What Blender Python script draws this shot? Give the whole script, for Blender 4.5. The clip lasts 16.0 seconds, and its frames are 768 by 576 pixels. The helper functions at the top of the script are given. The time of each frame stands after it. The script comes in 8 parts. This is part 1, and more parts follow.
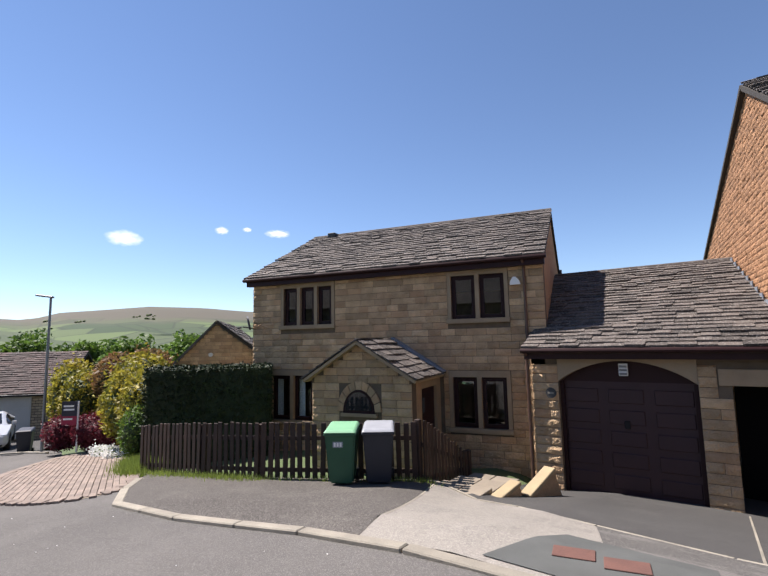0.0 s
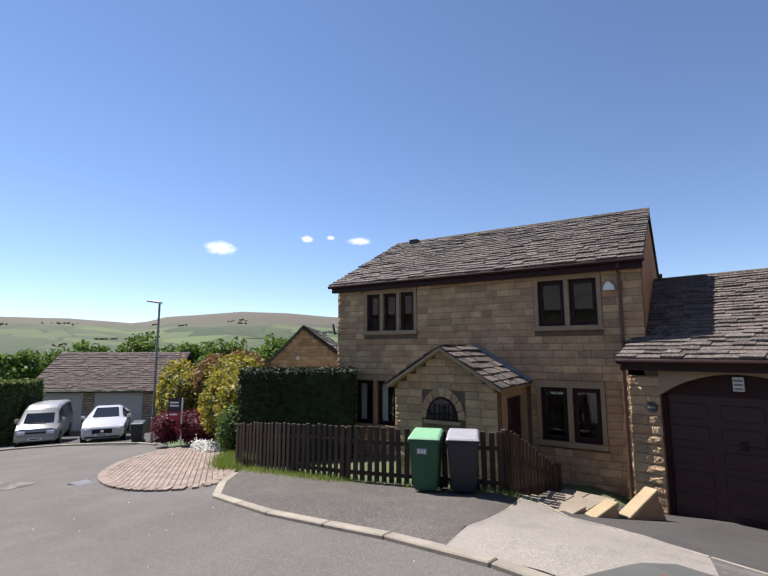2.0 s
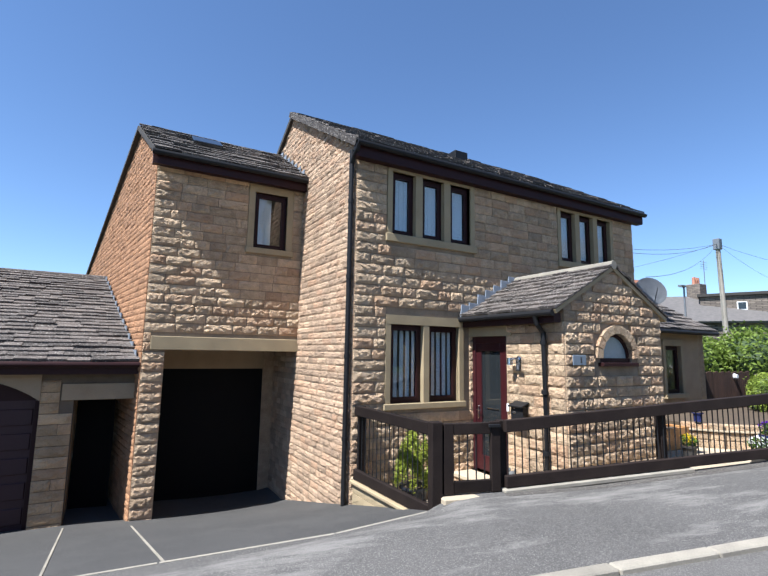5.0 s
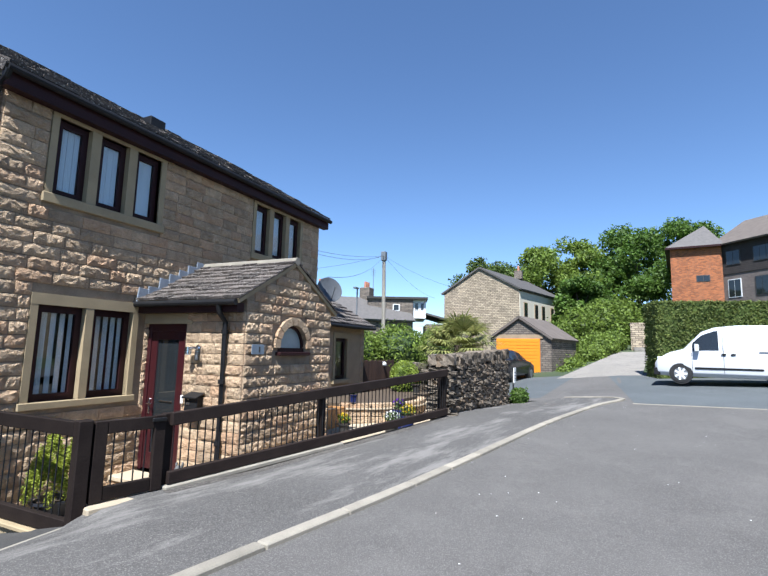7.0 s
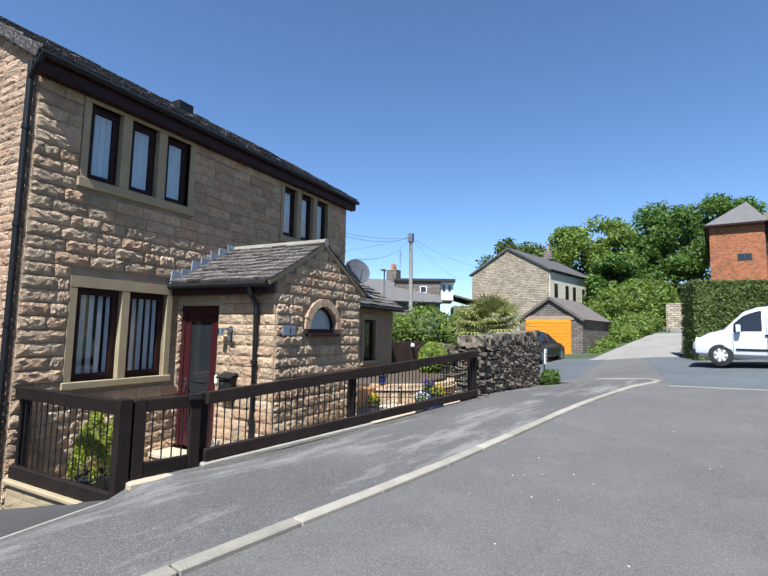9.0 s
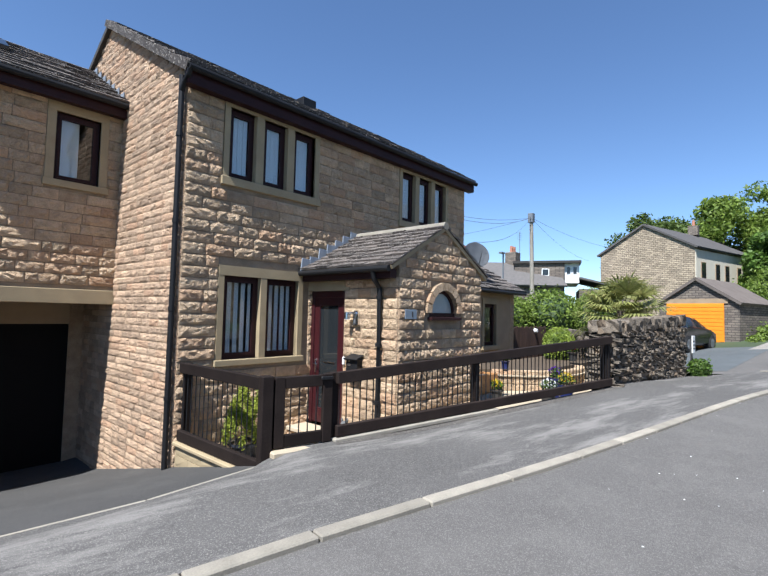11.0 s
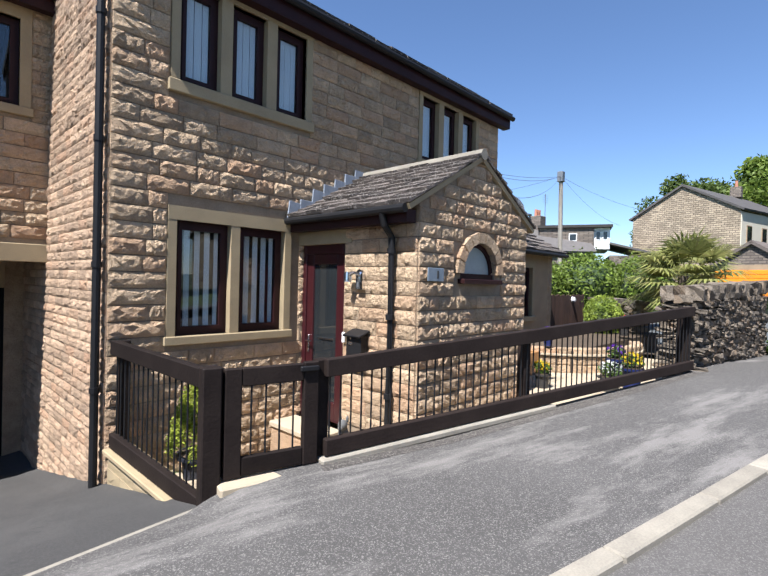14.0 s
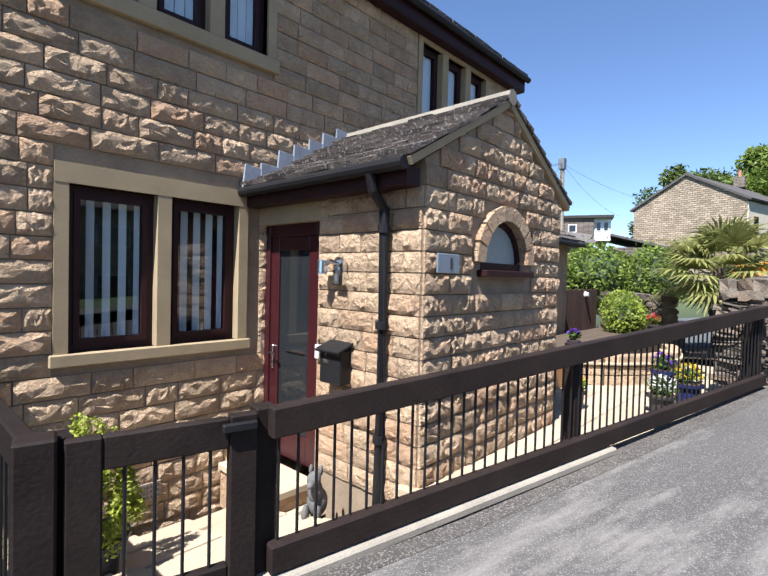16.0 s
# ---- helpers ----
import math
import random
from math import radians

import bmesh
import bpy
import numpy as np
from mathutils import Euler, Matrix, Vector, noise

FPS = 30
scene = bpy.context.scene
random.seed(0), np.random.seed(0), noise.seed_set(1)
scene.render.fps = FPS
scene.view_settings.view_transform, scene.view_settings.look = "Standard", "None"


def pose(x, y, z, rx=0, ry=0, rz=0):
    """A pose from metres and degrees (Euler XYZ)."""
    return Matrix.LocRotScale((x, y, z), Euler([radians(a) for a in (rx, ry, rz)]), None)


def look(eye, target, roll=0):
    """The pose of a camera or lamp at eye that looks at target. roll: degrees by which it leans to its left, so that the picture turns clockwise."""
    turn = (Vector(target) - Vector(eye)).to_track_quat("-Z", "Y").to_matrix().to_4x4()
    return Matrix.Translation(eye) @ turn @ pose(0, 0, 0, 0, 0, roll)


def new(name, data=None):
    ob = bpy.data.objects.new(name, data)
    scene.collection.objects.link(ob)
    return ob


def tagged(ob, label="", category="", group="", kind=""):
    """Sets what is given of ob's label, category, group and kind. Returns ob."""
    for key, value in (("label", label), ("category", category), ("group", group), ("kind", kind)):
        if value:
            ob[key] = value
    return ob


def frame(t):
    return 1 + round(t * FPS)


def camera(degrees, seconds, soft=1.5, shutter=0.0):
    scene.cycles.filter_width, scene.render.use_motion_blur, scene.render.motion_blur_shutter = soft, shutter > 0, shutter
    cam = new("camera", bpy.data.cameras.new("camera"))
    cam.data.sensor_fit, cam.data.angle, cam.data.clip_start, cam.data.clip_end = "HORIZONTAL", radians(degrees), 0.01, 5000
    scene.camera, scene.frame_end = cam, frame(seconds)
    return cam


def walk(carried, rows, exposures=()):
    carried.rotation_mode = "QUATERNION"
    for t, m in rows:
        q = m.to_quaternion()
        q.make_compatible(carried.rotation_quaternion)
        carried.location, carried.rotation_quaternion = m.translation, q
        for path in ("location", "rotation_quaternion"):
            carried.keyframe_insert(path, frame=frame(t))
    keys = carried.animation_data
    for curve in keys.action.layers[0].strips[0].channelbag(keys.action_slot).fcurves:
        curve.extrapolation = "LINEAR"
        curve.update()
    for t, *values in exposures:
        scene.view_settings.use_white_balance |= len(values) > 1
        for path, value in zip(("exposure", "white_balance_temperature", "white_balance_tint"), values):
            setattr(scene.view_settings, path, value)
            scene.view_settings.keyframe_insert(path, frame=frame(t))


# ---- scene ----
cam = camera(77.9, 16.0)
METRES, EYE, TILT, LEAN, TURN = 5.0, 1.6, 0.0, 0.0, 35.6
ROWS = [
    (0.0, 0.0, 0.0, 0.0, 0.13, 6.62, 1.16),
    (0.5, -0.0088, -0.0002, 0.0001, 7.6, 6.94, 0.9),
    (1.0, -0.0136, 0.0024, -0.0009, 11.69, 7.19, 0.66),
    (1.5, -0.013, 0.0026, -0.0001, 12.43, 7.32, 0.42),
    (2.0, -0.0106, 0.0011, 0.0003, 9.73, 7.45, 0.13),
    (2.5, -0.0056, 0.0016, 0.0014, 3.2, 7.56, -0.18),
    (3.0, 0.0076, 0.0039, 0.0043, -7.16, 7.68, -0.52),
    (3.5, 0.0249, 0.0023, 0.0082, -20.78, 7.79, -0.76),
    (4.0, 0.0535, -0.0116, 0.0084, -35.97, 8.0, -0.89),
    (4.5, 0.0741, -0.0285, 0.0093, -51.24, 8.05, -0.93),
    (5.0, 0.087, -0.039, 0.0113, -65.41, 7.78, -0.9),
    (7.5, 0.1117, -0.0786, 0.0064, -103.39, 6.89, -1.31),
    (8.0, 0.1144, -0.0798, 0.0059, -103.72, 6.49, -1.3),
    (8.5, 0.1193, -0.0762, 0.0045, -101.63, 5.89, -1.29),
    (9.0, 0.125, -0.0676, 0.0025, -97.71, 5.23, -1.25),
    (9.5, 0.124, -0.058, 0.0011, -92.98, 4.66, -1.18),
    (10.0, 0.1218, -0.0511, 0.0007, -88.68, 4.21, -1.11),
    (12.5, 0.272, -0.0416, -0.0089, -81.59, 2.05, -1.42),
    (13.0, 0.3683, -0.0242, -0.0133, -81.47, 1.23, -1.53),
    (13.5, 0.468, -0.0168, -0.0195, -81.62, 0.23, -1.53),
    (14.0, 0.5636, -0.0083, -0.0214, -81.91, -0.68, -1.48),
    (14.5, 0.6536, 0.0081, -0.0211, -82.17, -1.29, -1.4),
    (15.0, 0.7387, 0.0141, -0.0244, -82.55, -1.68, -1.36),
    (15.5, 0.8199, 0.0215, -0.0245, -82.87, -1.68, -1.36),
    (16.0, 0.896, 0.0344, -0.0225, -82.89, -1.47, -1.45),
]
EXPOSURES = [(t, e + 0.47, k, g) for t, e, k, g in ((0.0, 0.55, 6600, 16), (1.5, 0.43, 6600, 16), (2.5, 0.52, 6450, 16), (3.5, 0.68, 6250, 12), (5.0, 0.76, 5900, 10), (9.0, 0.6, 5820, 9), (14.5, 0.76, 6100, 13), (16.0, 0.84, 6100, 14))]
walk(cam, [(t, pose(0, 0, EYE, TILT, LEAN, TURN) @ pose(METRES * x, METRES * y, METRES * z, 90 + pitch, roll, yaw)) for t, x, y, z, yaw, pitch, roll in ROWS], EXPOSURES)

# world, sun and exposure
SUN_ELEV, SUN_AZ = 57.0, 191.0   # azimuth measured from +x, counter-clockwise
world = bpy.data.worlds.new("sky")
scene.world = world
world.use_nodes = True
wn, wl = world.node_tree.nodes, world.node_tree.links
sky = wn.new("ShaderNodeTexSky")
sky.sky_type, sky.sun_disc = "NISHITA", False
sky.sun_elevation, sky.sun_rotation = radians(SUN_ELEV), radians(90 - SUN_AZ)
sky.air_density, sky.dust_density, sky.ozone_density = 0.92, 0.0, 4.4
sky.altitude = 300.0
wl.new(sky.outputs[0], wn["Background"].inputs[0])
wn["Background"].inputs[1].default_value = 0.082
sun_data = bpy.data.lights.new("sun", "SUN")
sun_data.energy, sun_data.angle, sun_data.color = 5.0, radians(0.53), (1.0, 0.96, 0.90)
sun = new("sun", sun_data)
sdir = Vector((math.cos(radians(SUN_AZ)) * math.cos(radians(SUN_ELEV)), math.sin(radians(SUN_AZ)) * math.cos(radians(SUN_ELEV)), math.sin(radians(SUN_ELEV))))
sun.matrix_world = look(sdir * 60, (0, 0, 0))


# ---- materials ----
def mat(name, color, rough=0.85, color2=None, scale=6.0, fine=60.0, bump=0.25, metal=0.0, spread=0.0, spec=0.4, hue=None, dist=0.01, mixfac=0.5, relief=None, speck=None):
    """Procedural surface: two-scale noise between two colours, per-piece variation and a fine bump, in world metres."""
    m = bpy.data.materials.new(name)
    m.use_nodes = True
    n, l = m.node_tree.nodes, m.node_tree.links
    b = n["Principled BSDF"]
    b.inputs["Roughness"].default_value = rough
    b.inputs["Metallic"].default_value = metal
    b.inputs["Specular IOR Level"].default_value = spec
    c2 = color2 or tuple(c * 0.7 for c in color)
    geo = n.new("ShaderNodeNewGeometry")
    big = n.new("ShaderNodeTexNoise")
    big.inputs["Scale"].default_value, big.inputs["Detail"].default_value = scale, 5
    small = n.new("ShaderNodeTexNoise")
    small.inputs["Scale"].default_value, small.inputs["Detail"].default_value = fine, 4
    for q in (big, small):
        l.new(geo.outputs["Position"], q.inputs["Vector"])
    add = n.new("ShaderNodeMath")
    add.operation = "MULTIPLY_ADD"
    l.new(small.outputs["Fac"], add.inputs[0])
    add.inputs[1].default_value = 0.7
    l.new(big.outputs["Fac"], add.inputs[2])
    ramp = n.new("ShaderNodeMapRange")
    ramp.inputs["From Min"].default_value, ramp.inputs["From Max"].default_value = 0.55, 1.15
    l.new(add.outputs[0], ramp.inputs["Value"])
    mix = n.new("ShaderNodeMix")
    mix.data_type = "RGBA"
    mix.inputs["A"].default_value, mix.inputs["B"].default_value = (*color, 1), (*c2, 1)
    l.new(ramp.outputs[0], mix.inputs["Factor"])
    out = mix.outputs["Result"]
    if spread:
        info = n.new("ShaderNodeObjectInfo")
        s = n.new("ShaderNodeMath")
        l.new(info.outputs["Random"], s.inputs[0])
        l.new(geo.outputs["Random Per Island"], s.inputs[1])
        fr = n.new("ShaderNodeMath")
        fr.operation = "FRACT"
        l.new(s.outputs[0], fr.inputs[0])
        val = n.new("ShaderNodeMapRange")
        val.inputs["To Min"].default_value, val.inputs["To Max"].default_value = 1 - spread, 1 + spread
        l.new(fr.outputs[0], val.inputs["Value"])
        hsv = n.new("ShaderNodeHueSaturation")
        l.new(out, hsv.inputs["Color"])
        l.new(val.outputs[0], hsv.inputs["Value"])
        out = hsv.outputs["Color"]
        if hue:
            wn_ = n.new("ShaderNodeTexWhiteNoise")
            wn_.noise_dimensions = "1D"
            l.new(fr.outputs[0], wn_.inputs["W"])
            r2 = n.new("ShaderNodeMapRange")
            r2.inputs["From Min"].default_value, r2.inputs["From Max"].default_value = 0.6, 1.0
            r2.inputs["To Max"].default_value = mixfac
            l.new(wn_.outputs["Value"], r2.inputs["Value"])
            m2 = n.new("ShaderNodeMix")
            m2.data_type = "RGBA"
            m2.inputs["B"].default_value = (*hue, 1)
            l.new(r2.outputs[0], m2.inputs["Factor"])
            l.new(out, m2.inputs["A"])
            out = m2.outputs["Result"]
    if speck:   # pale lichen spots
        sn = n.new("ShaderNodeTexNoise")
        sn.inputs["Scale"].default_value, sn.inputs["Detail"].default_value = 34, 3
        l.new(geo.outputs["Position"], sn.inputs["Vector"])
        sr = n.new("ShaderNodeMapRange")
        sr.inputs["From Min"].default_value, sr.inputs["From Max"].default_value, sr.inputs["To Max"].default_value = 0.58, 0.66, 0.8
        l.new(sn.outputs["Fac"], sr.inputs["Value"])
        m3 = n.new("ShaderNodeMix")
        m3.data_type = "RGBA"
        m3.inputs["B"].default_value = (*speck, 1)
        l.new(sr.outputs[0], m3.inputs["Factor"])
        l.new(out, m3.inputs["A"])
        out = m3.outputs["Result"]
    l.new(out, b.inputs["Base Color"])
    if bump:
        bm_ = n.new("ShaderNodeBump")
        bm_.inputs["Strength"].default_value, bm_.inputs["Distance"].default_value = bump, dist
        height = add.outputs[0]
        if relief:
            rn = n.new("ShaderNodeTexNoise")
            rn.inputs["Scale"].default_value, rn.inputs["Detail"].default_value, rn.inputs["Roughness"].default_value = relief, 7, 0.68
            l.new(geo.outputs["Position"], rn.inputs["Vector"])
            height = rn.outputs["Fac"]
        l.new(height, bm_.inputs["Height"])
        l.new(bm_.outputs[0], b.inputs["Normal"])
    return m


def glass_mat(name, tint=(0.9, 0.93, 0.93)):
    m = bpy.data.materials.new(name)
    m.use_nodes = True
    n, l = m.node_tree.nodes, m.node_tree.links
    n.remove(n["Principled BSDF"])
    tr, gl, mx, fr = n.new("ShaderNodeBsdfTransparent"), n.new("ShaderNodeBsdfGlossy"), n.new("ShaderNodeMixShader"), n.new("ShaderNodeLayerWeight")
    tr.inputs[0].default_value = (*tint, 1)
    gl.inputs["Roughness"].default_value = 0.01
    pw = n.new("ShaderNodeMath")
    pw.operation = "POWER"
    pw.inputs[1].default_value = 4.0
    l.new(fr.outputs["Facing"], pw.inputs[0])
    ma = n.new("ShaderNodeMath")
    ma.operation = "MULTIPLY_ADD"
    ma.inputs[1].default_value, ma.inputs[2].default_value = 0.75, 0.07
    l.new(pw.outputs[0], ma.inputs[0])
    l.new(ma.outputs[0], mx.inputs[0])
    l.new(tr.outputs[0], mx.inputs[1])
    l.new(gl.outputs[0], mx.inputs[2])
    l.new(mx.outputs[0], n["Material Output"].inputs[0])
    return m


M_STONE = mat("gritstone", (0.68, 0.50, 0.32), 0.9, (0.40, 0.285, 0.18), 7.0, 60, 1.0, spread=0.2, hue=(0.58, 0.33, 0.185), dist=0.085, mixfac=0.5, relief=23)
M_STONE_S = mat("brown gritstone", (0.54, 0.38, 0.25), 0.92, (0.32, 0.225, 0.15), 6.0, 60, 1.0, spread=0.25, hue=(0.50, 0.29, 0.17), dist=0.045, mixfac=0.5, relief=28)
M_STONE_A = mat("weathered gritstone", (0.64, 0.45, 0.265), 0.92, (0.36, 0.245, 0.14), 3.5, 60, 0.9, spread=0.25, hue=(0.50, 0.28, 0.15), dist=0.06, mixfac=0.5, relief=22)
M_ORANGE = mat("orange gritstone", (0.38, 0.205, 0.105), 0.9, (0.25, 0.13, 0.065), 4.0, 60, 0.7, spread=0.18, dist=0.025, relief=20)
# Mortar tone lowered to carry part of the shadow in the joints.
M_MORTAR = mat("mortar", (0.31, 0.24, 0.165), 0.95, (0.20, 0.15, 0.10), 5, 70, 0.3)
M_MORTAR_A = mat("weathered mortar", (0.17, 0.125, 0.085), 0.95, (0.10, 0.075, 0.05), 5, 70, 0.3)
M_DRESSED = mat("dressed sandstone", (0.37, 0.29, 0.17), 0.85, (0.27, 0.21, 0.125), 3, 80, 0.2)
M_DRESSED_A = mat("dressed sandstone weathered", (0.36, 0.265, 0.165), 0.88, (0.26, 0.19, 0.118), 3, 80, 0.12)
M_SLATE = mat("stone slate", (0.105, 0.088, 0.077), 0.88, (0.038, 0.031, 0.027), 3.2, 26, 0.8, spread=0.4, hue=(0.16, 0.132, 0.112), relief=24, dist=0.03, mixfac=0.6, speck=(0.36, 0.33, 0.29))
M_DECK = mat("roof underlay", (0.05, 0.045, 0.04), 0.9)
M_LEAD = mat("lead flashing", (0.19, 0.215, 0.245), 0.6, (0.28, 0.31, 0.35), 6, 30, 0.3, metal=0.3)
M_BROWN = mat("dark brown upvc", (0.032, 0.011, 0.011), 0.5, (0.022, 0.008, 0.008), 5, 60, 0.02, spec=0.2)
M_RED = mat("oxblood door paint", (0.042, 0.008, 0.010), 0.38, (0.03, 0.006, 0.008), 5, 60, 0.02)
M_GDOOR = mat("maroon garage door", (0.042, 0.016, 0.018), 0.5, (0.034, 0.013, 0.015), 3, 40, 0.03)
# Black doors, set near zero; the shade of their recesses is in the colour.
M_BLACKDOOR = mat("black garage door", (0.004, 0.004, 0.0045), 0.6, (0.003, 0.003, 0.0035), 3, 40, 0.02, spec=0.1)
M_BLACKPLASTIC = mat("black plastic", (0.010, 0.010, 0.011), 0.5, (0.015, 0.015, 0.016), 6, 50, 0.03, spec=0.22)
M_BROWNPIPE = mat("brown plastic", (0.12, 0.065, 0.045), 0.45, (0.09, 0.05, 0.035), 6, 50, 0.03)
M_TIMBER = mat("dark stained timber", (0.024, 0.017, 0.014), 0.7, (0.012, 0.008, 0.007), 3, 50, 0.35, spread=0.3, spec=0.15)
M_PICKET = mat("brown stained picket", (0.055, 0.030, 0.020), 0.7, (0.03, 0.017, 0.012), 4, 50, 0.35, spread=0.3)


def asphalt(name, base, stone, worn, grain=150.0, speck=0.5, patch=0.5, stretch=None):
    """Bound stone surface: dark binder, lighter chippings, worn and stained areas of two sizes."""
    m = bpy.data.materials.new(name)
    m.use_nodes = True
    n, l = m.node_tree.nodes, m.node_tree.links
    b = n["Principled BSDF"]
    b.inputs["Roughness"].default_value, b.inputs["Specular IOR Level"].default_value = 0.9, 0.25
    geo = n.new("ShaderNodeNewGeometry")

    def noise_tex(scale, detail, lo, hi, rough=0.6):
        t = n.new("ShaderNodeTexNoise")
        t.inputs["Scale"].default_value, t.inputs["Detail"].default_value, t.inputs["Roughness"].default_value = scale, detail, rough
        if stretch and scale == 1.3:
            mp = n.new("ShaderNodeMapping")
            mp.vector_type = "TEXTURE"
            mp.inputs["Scale"].default_value = tuple(1 / q for q in stretch)
            mp.inputs["Rotation"].default_value = (0, 0, -0.22)
            l.new(geo.outputs["Position"], mp.inputs["Vector"])
            l.new(mp.outputs[0], t.inputs["Vector"])
        else:
            l.new(geo.outputs["Position"], t.inputs["Vector"])
        r = n.new("ShaderNodeMapRange")
        r.inputs["From Min"].default_value, r.inputs["From Max"].default_value = lo, hi
        l.new(t.outputs["Fac"], r.inputs["Value"])
        return r.outputs[0]

    def mixed(f, a_, c, k=1.0):
        x = n.new("ShaderNodeMix")
        x.data_type = "RGBA"
        if k != 1.0:
            q = n.new("ShaderNodeMath")
            q.operation = "MULTIPLY"
            q.inputs[1].default_value = k
            l.new(f, q.inputs[0])
            f = q.outputs[0]
        l.new(f, x.inputs["Factor"])
        for key, val in (("A", a_), ("B", c)):
            if isinstance(val, tuple):
                x.inputs[key].default_value = (*val, 1)
            else:
                l.new(val, x.inputs[key])
        return x.outputs["Result"]

    vo = n.new("ShaderNodeTexVoronoi")
    vo.inputs["Scale"].default_value = grain
    l.new(geo.outputs["Position"], vo.inputs["Vector"])
    sep = n.new("ShaderNodeSeparateColor")
    l.new(vo.outputs["Color"], sep.inputs[0])
    thr = n.new("ShaderNodeMapRange")
    thr.inputs["From Min"].default_value, thr.inputs["From Max"].default_value = 1 - speck, 1.0
    l.new(sep.outputs[0], thr.inputs["Value"])
    col = mixed(noise_tex(0.45, 6, 0.35, 0.65), base, tuple(c * 0.78 for c in base))
    col = mixed(noise_tex(1.3, 8, 0.5, 0.62, 0.7), col, worn, patch)
    col = mixed(thr.outputs[0], col, stone, 0.75)
    col = mixed(noise_tex(9, 5, 0.62, 0.75), col, tuple(c * 0.55 for c in base), 0.5)
    l.new(col, b.inputs["Base Color"])
    bp = n.new("ShaderNodeBump")
    bp.inputs["Strength"].default_value, bp.inputs["Distance"].default_value = 0.6, 0.006
    l.new(vo.outputs["Distance"], bp.inputs["Height"])
    l.new(bp.outputs[0], b.inputs["Normal"])
    return m


M_ROAD = asphalt("asphalt road", (0.108, 0.101, 0.093), (0.19, 0.178, 0.165), (0.125, 0.117, 0.107), 130, 0.45, 0.5)
M_ROAD2 = asphalt("newer bluish asphalt", (0.095, 0.105, 0.108), (0.132, 0.139, 0.139), (0.106, 0.115, 0.119), 170, 0.4, 0.5)
M_DRIVE = asphalt("drive asphalt", (0.065, 0.063, 0.06), (0.105, 0.10, 0.094), (0.08, 0.077, 0.072), 190, 0.4, 0.5)
M_PAVE = asphalt("worn pavement asphalt", (0.092, 0.087, 0.081), (0.24, 0.225, 0.205), (0.22, 0.206, 0.188), 140, 0.32, 0.75, (0.3, 1.3, 1.0))
M_PAVE_OLD = asphalt("coarse old footway asphalt", (0.07, 0.063, 0.057), (0.24, 0.22, 0.19), (0.105, 0.096, 0.085), 120, 0.4, 0.5)
M_CONC = asphalt("pale concrete", (0.24, 0.22, 0.192), (0.36, 0.33, 0.285), (0.14, 0.131, 0.118), 120, 0.5, 0.6)
M_KERB = mat("kerb stone", (0.30, 0.27, 0.215), 0.9, (0.20, 0.18, 0.145), 4, 70, 0.4, spread=0.15)
M_BLOCK = mat("block paving", (0.25, 0.195, 0.158), 0.9, (0.18, 0.142, 0.117), 3, 80, 0.4, spread=0.2)
M_FLAG = mat("buff paving flags", (0.43, 0.355, 0.25), 0.85, (0.36, 0.295, 0.205), 3, 60, 0.2, spread=0.1)
M_LANDING = mat("worn buff landing stone", (0.25, 0.21, 0.16), 0.9, (0.17, 0.145, 0.11), 3, 60, 0.3, spread=0.12)
M_GLASS = glass_mat("window glass")
M_FROST = mat("frosted glass", (0.30, 0.36, 0.36), 0.25, (0.26, 0.31, 0.31), 2, 20, 0.05)
# Carport ceiling plaster; the dimness of the interior is in its base colour.
M_ROOM = mat("plaster toned to interior shade", (0.10, 0.095, 0.09), 0.9, (0.08, 0.075, 0.07), 2, 20, 0.0)
M_BLIND = mat("pale blind fabric", (0.80, 0.82, 0.84), 0.8, (0.74, 0.76, 0.78), 3, 90, 0.1)
M_WHITE = mat("white paint", (0.78, 0.78, 0.76), 0.5, (0.72, 0.72, 0.70), 4, 60, 0.03)
M_OFFWHITE = mat("grey-white door paint", (0.45, 0.45, 0.44), 0.6, (0.40, 0.40, 0.39), 3, 40, 0.03)
M_CHROME = mat("chrome", (0.75, 0.75, 0.76), 0.18, (0.7, 0.7, 0.71), 5, 50, 0.0, metal=1.0)
M_DRYSTONE = mat("dry stone", (0.19, 0.155, 0.115), 0.93, (0.075, 0.063, 0.05), 6, 40, 0.8, spread=0.35, hue=(0.26, 0.18, 0.11), dist=0.03, relief=30)
M_LEAF = mat("leaf", (0.12, 0.20, 0.03), 0.6, (0.06, 0.115, 0.018), 2, 12, 0, spread=0.4)
M_GRASS = mat("grass", (0.24, 0.31, 0.06), 0.8, (0.14, 0.19, 0.04), 3, 40, 0.2, spread=0.3)
M_HEDGE = mat("clipped hedge leaf", (0.12, 0.165, 0.035), 0.6, (0.06, 0.095, 0.02), 2, 12, 0, spread=0.45)
# Lit copy of the hedge leaf: sunlight is put into its paler green.
M_CLIPPED = mat("sunlit clipped leaf", (0.19, 0.225, 0.055), 0.65, (0.09, 0.12, 0.03), 2, 12, 0, spread=0.35)
# Conifer leaf; also the bush hearts, where the dark tone is inner shade.
M_DARKHEDGE = mat("conifer leaf and shaded heart", (0.03, 0.05, 0.014), 0.7, (0.016, 0.028, 0.008), 2, 12, 0, spread=0.45)
M_YELLOWLEAF = mat("golden leaf", (0.40, 0.31, 0.035), 0.6, (0.13, 0.165, 0.028), 1.2, 12, 0, spread=0.35)
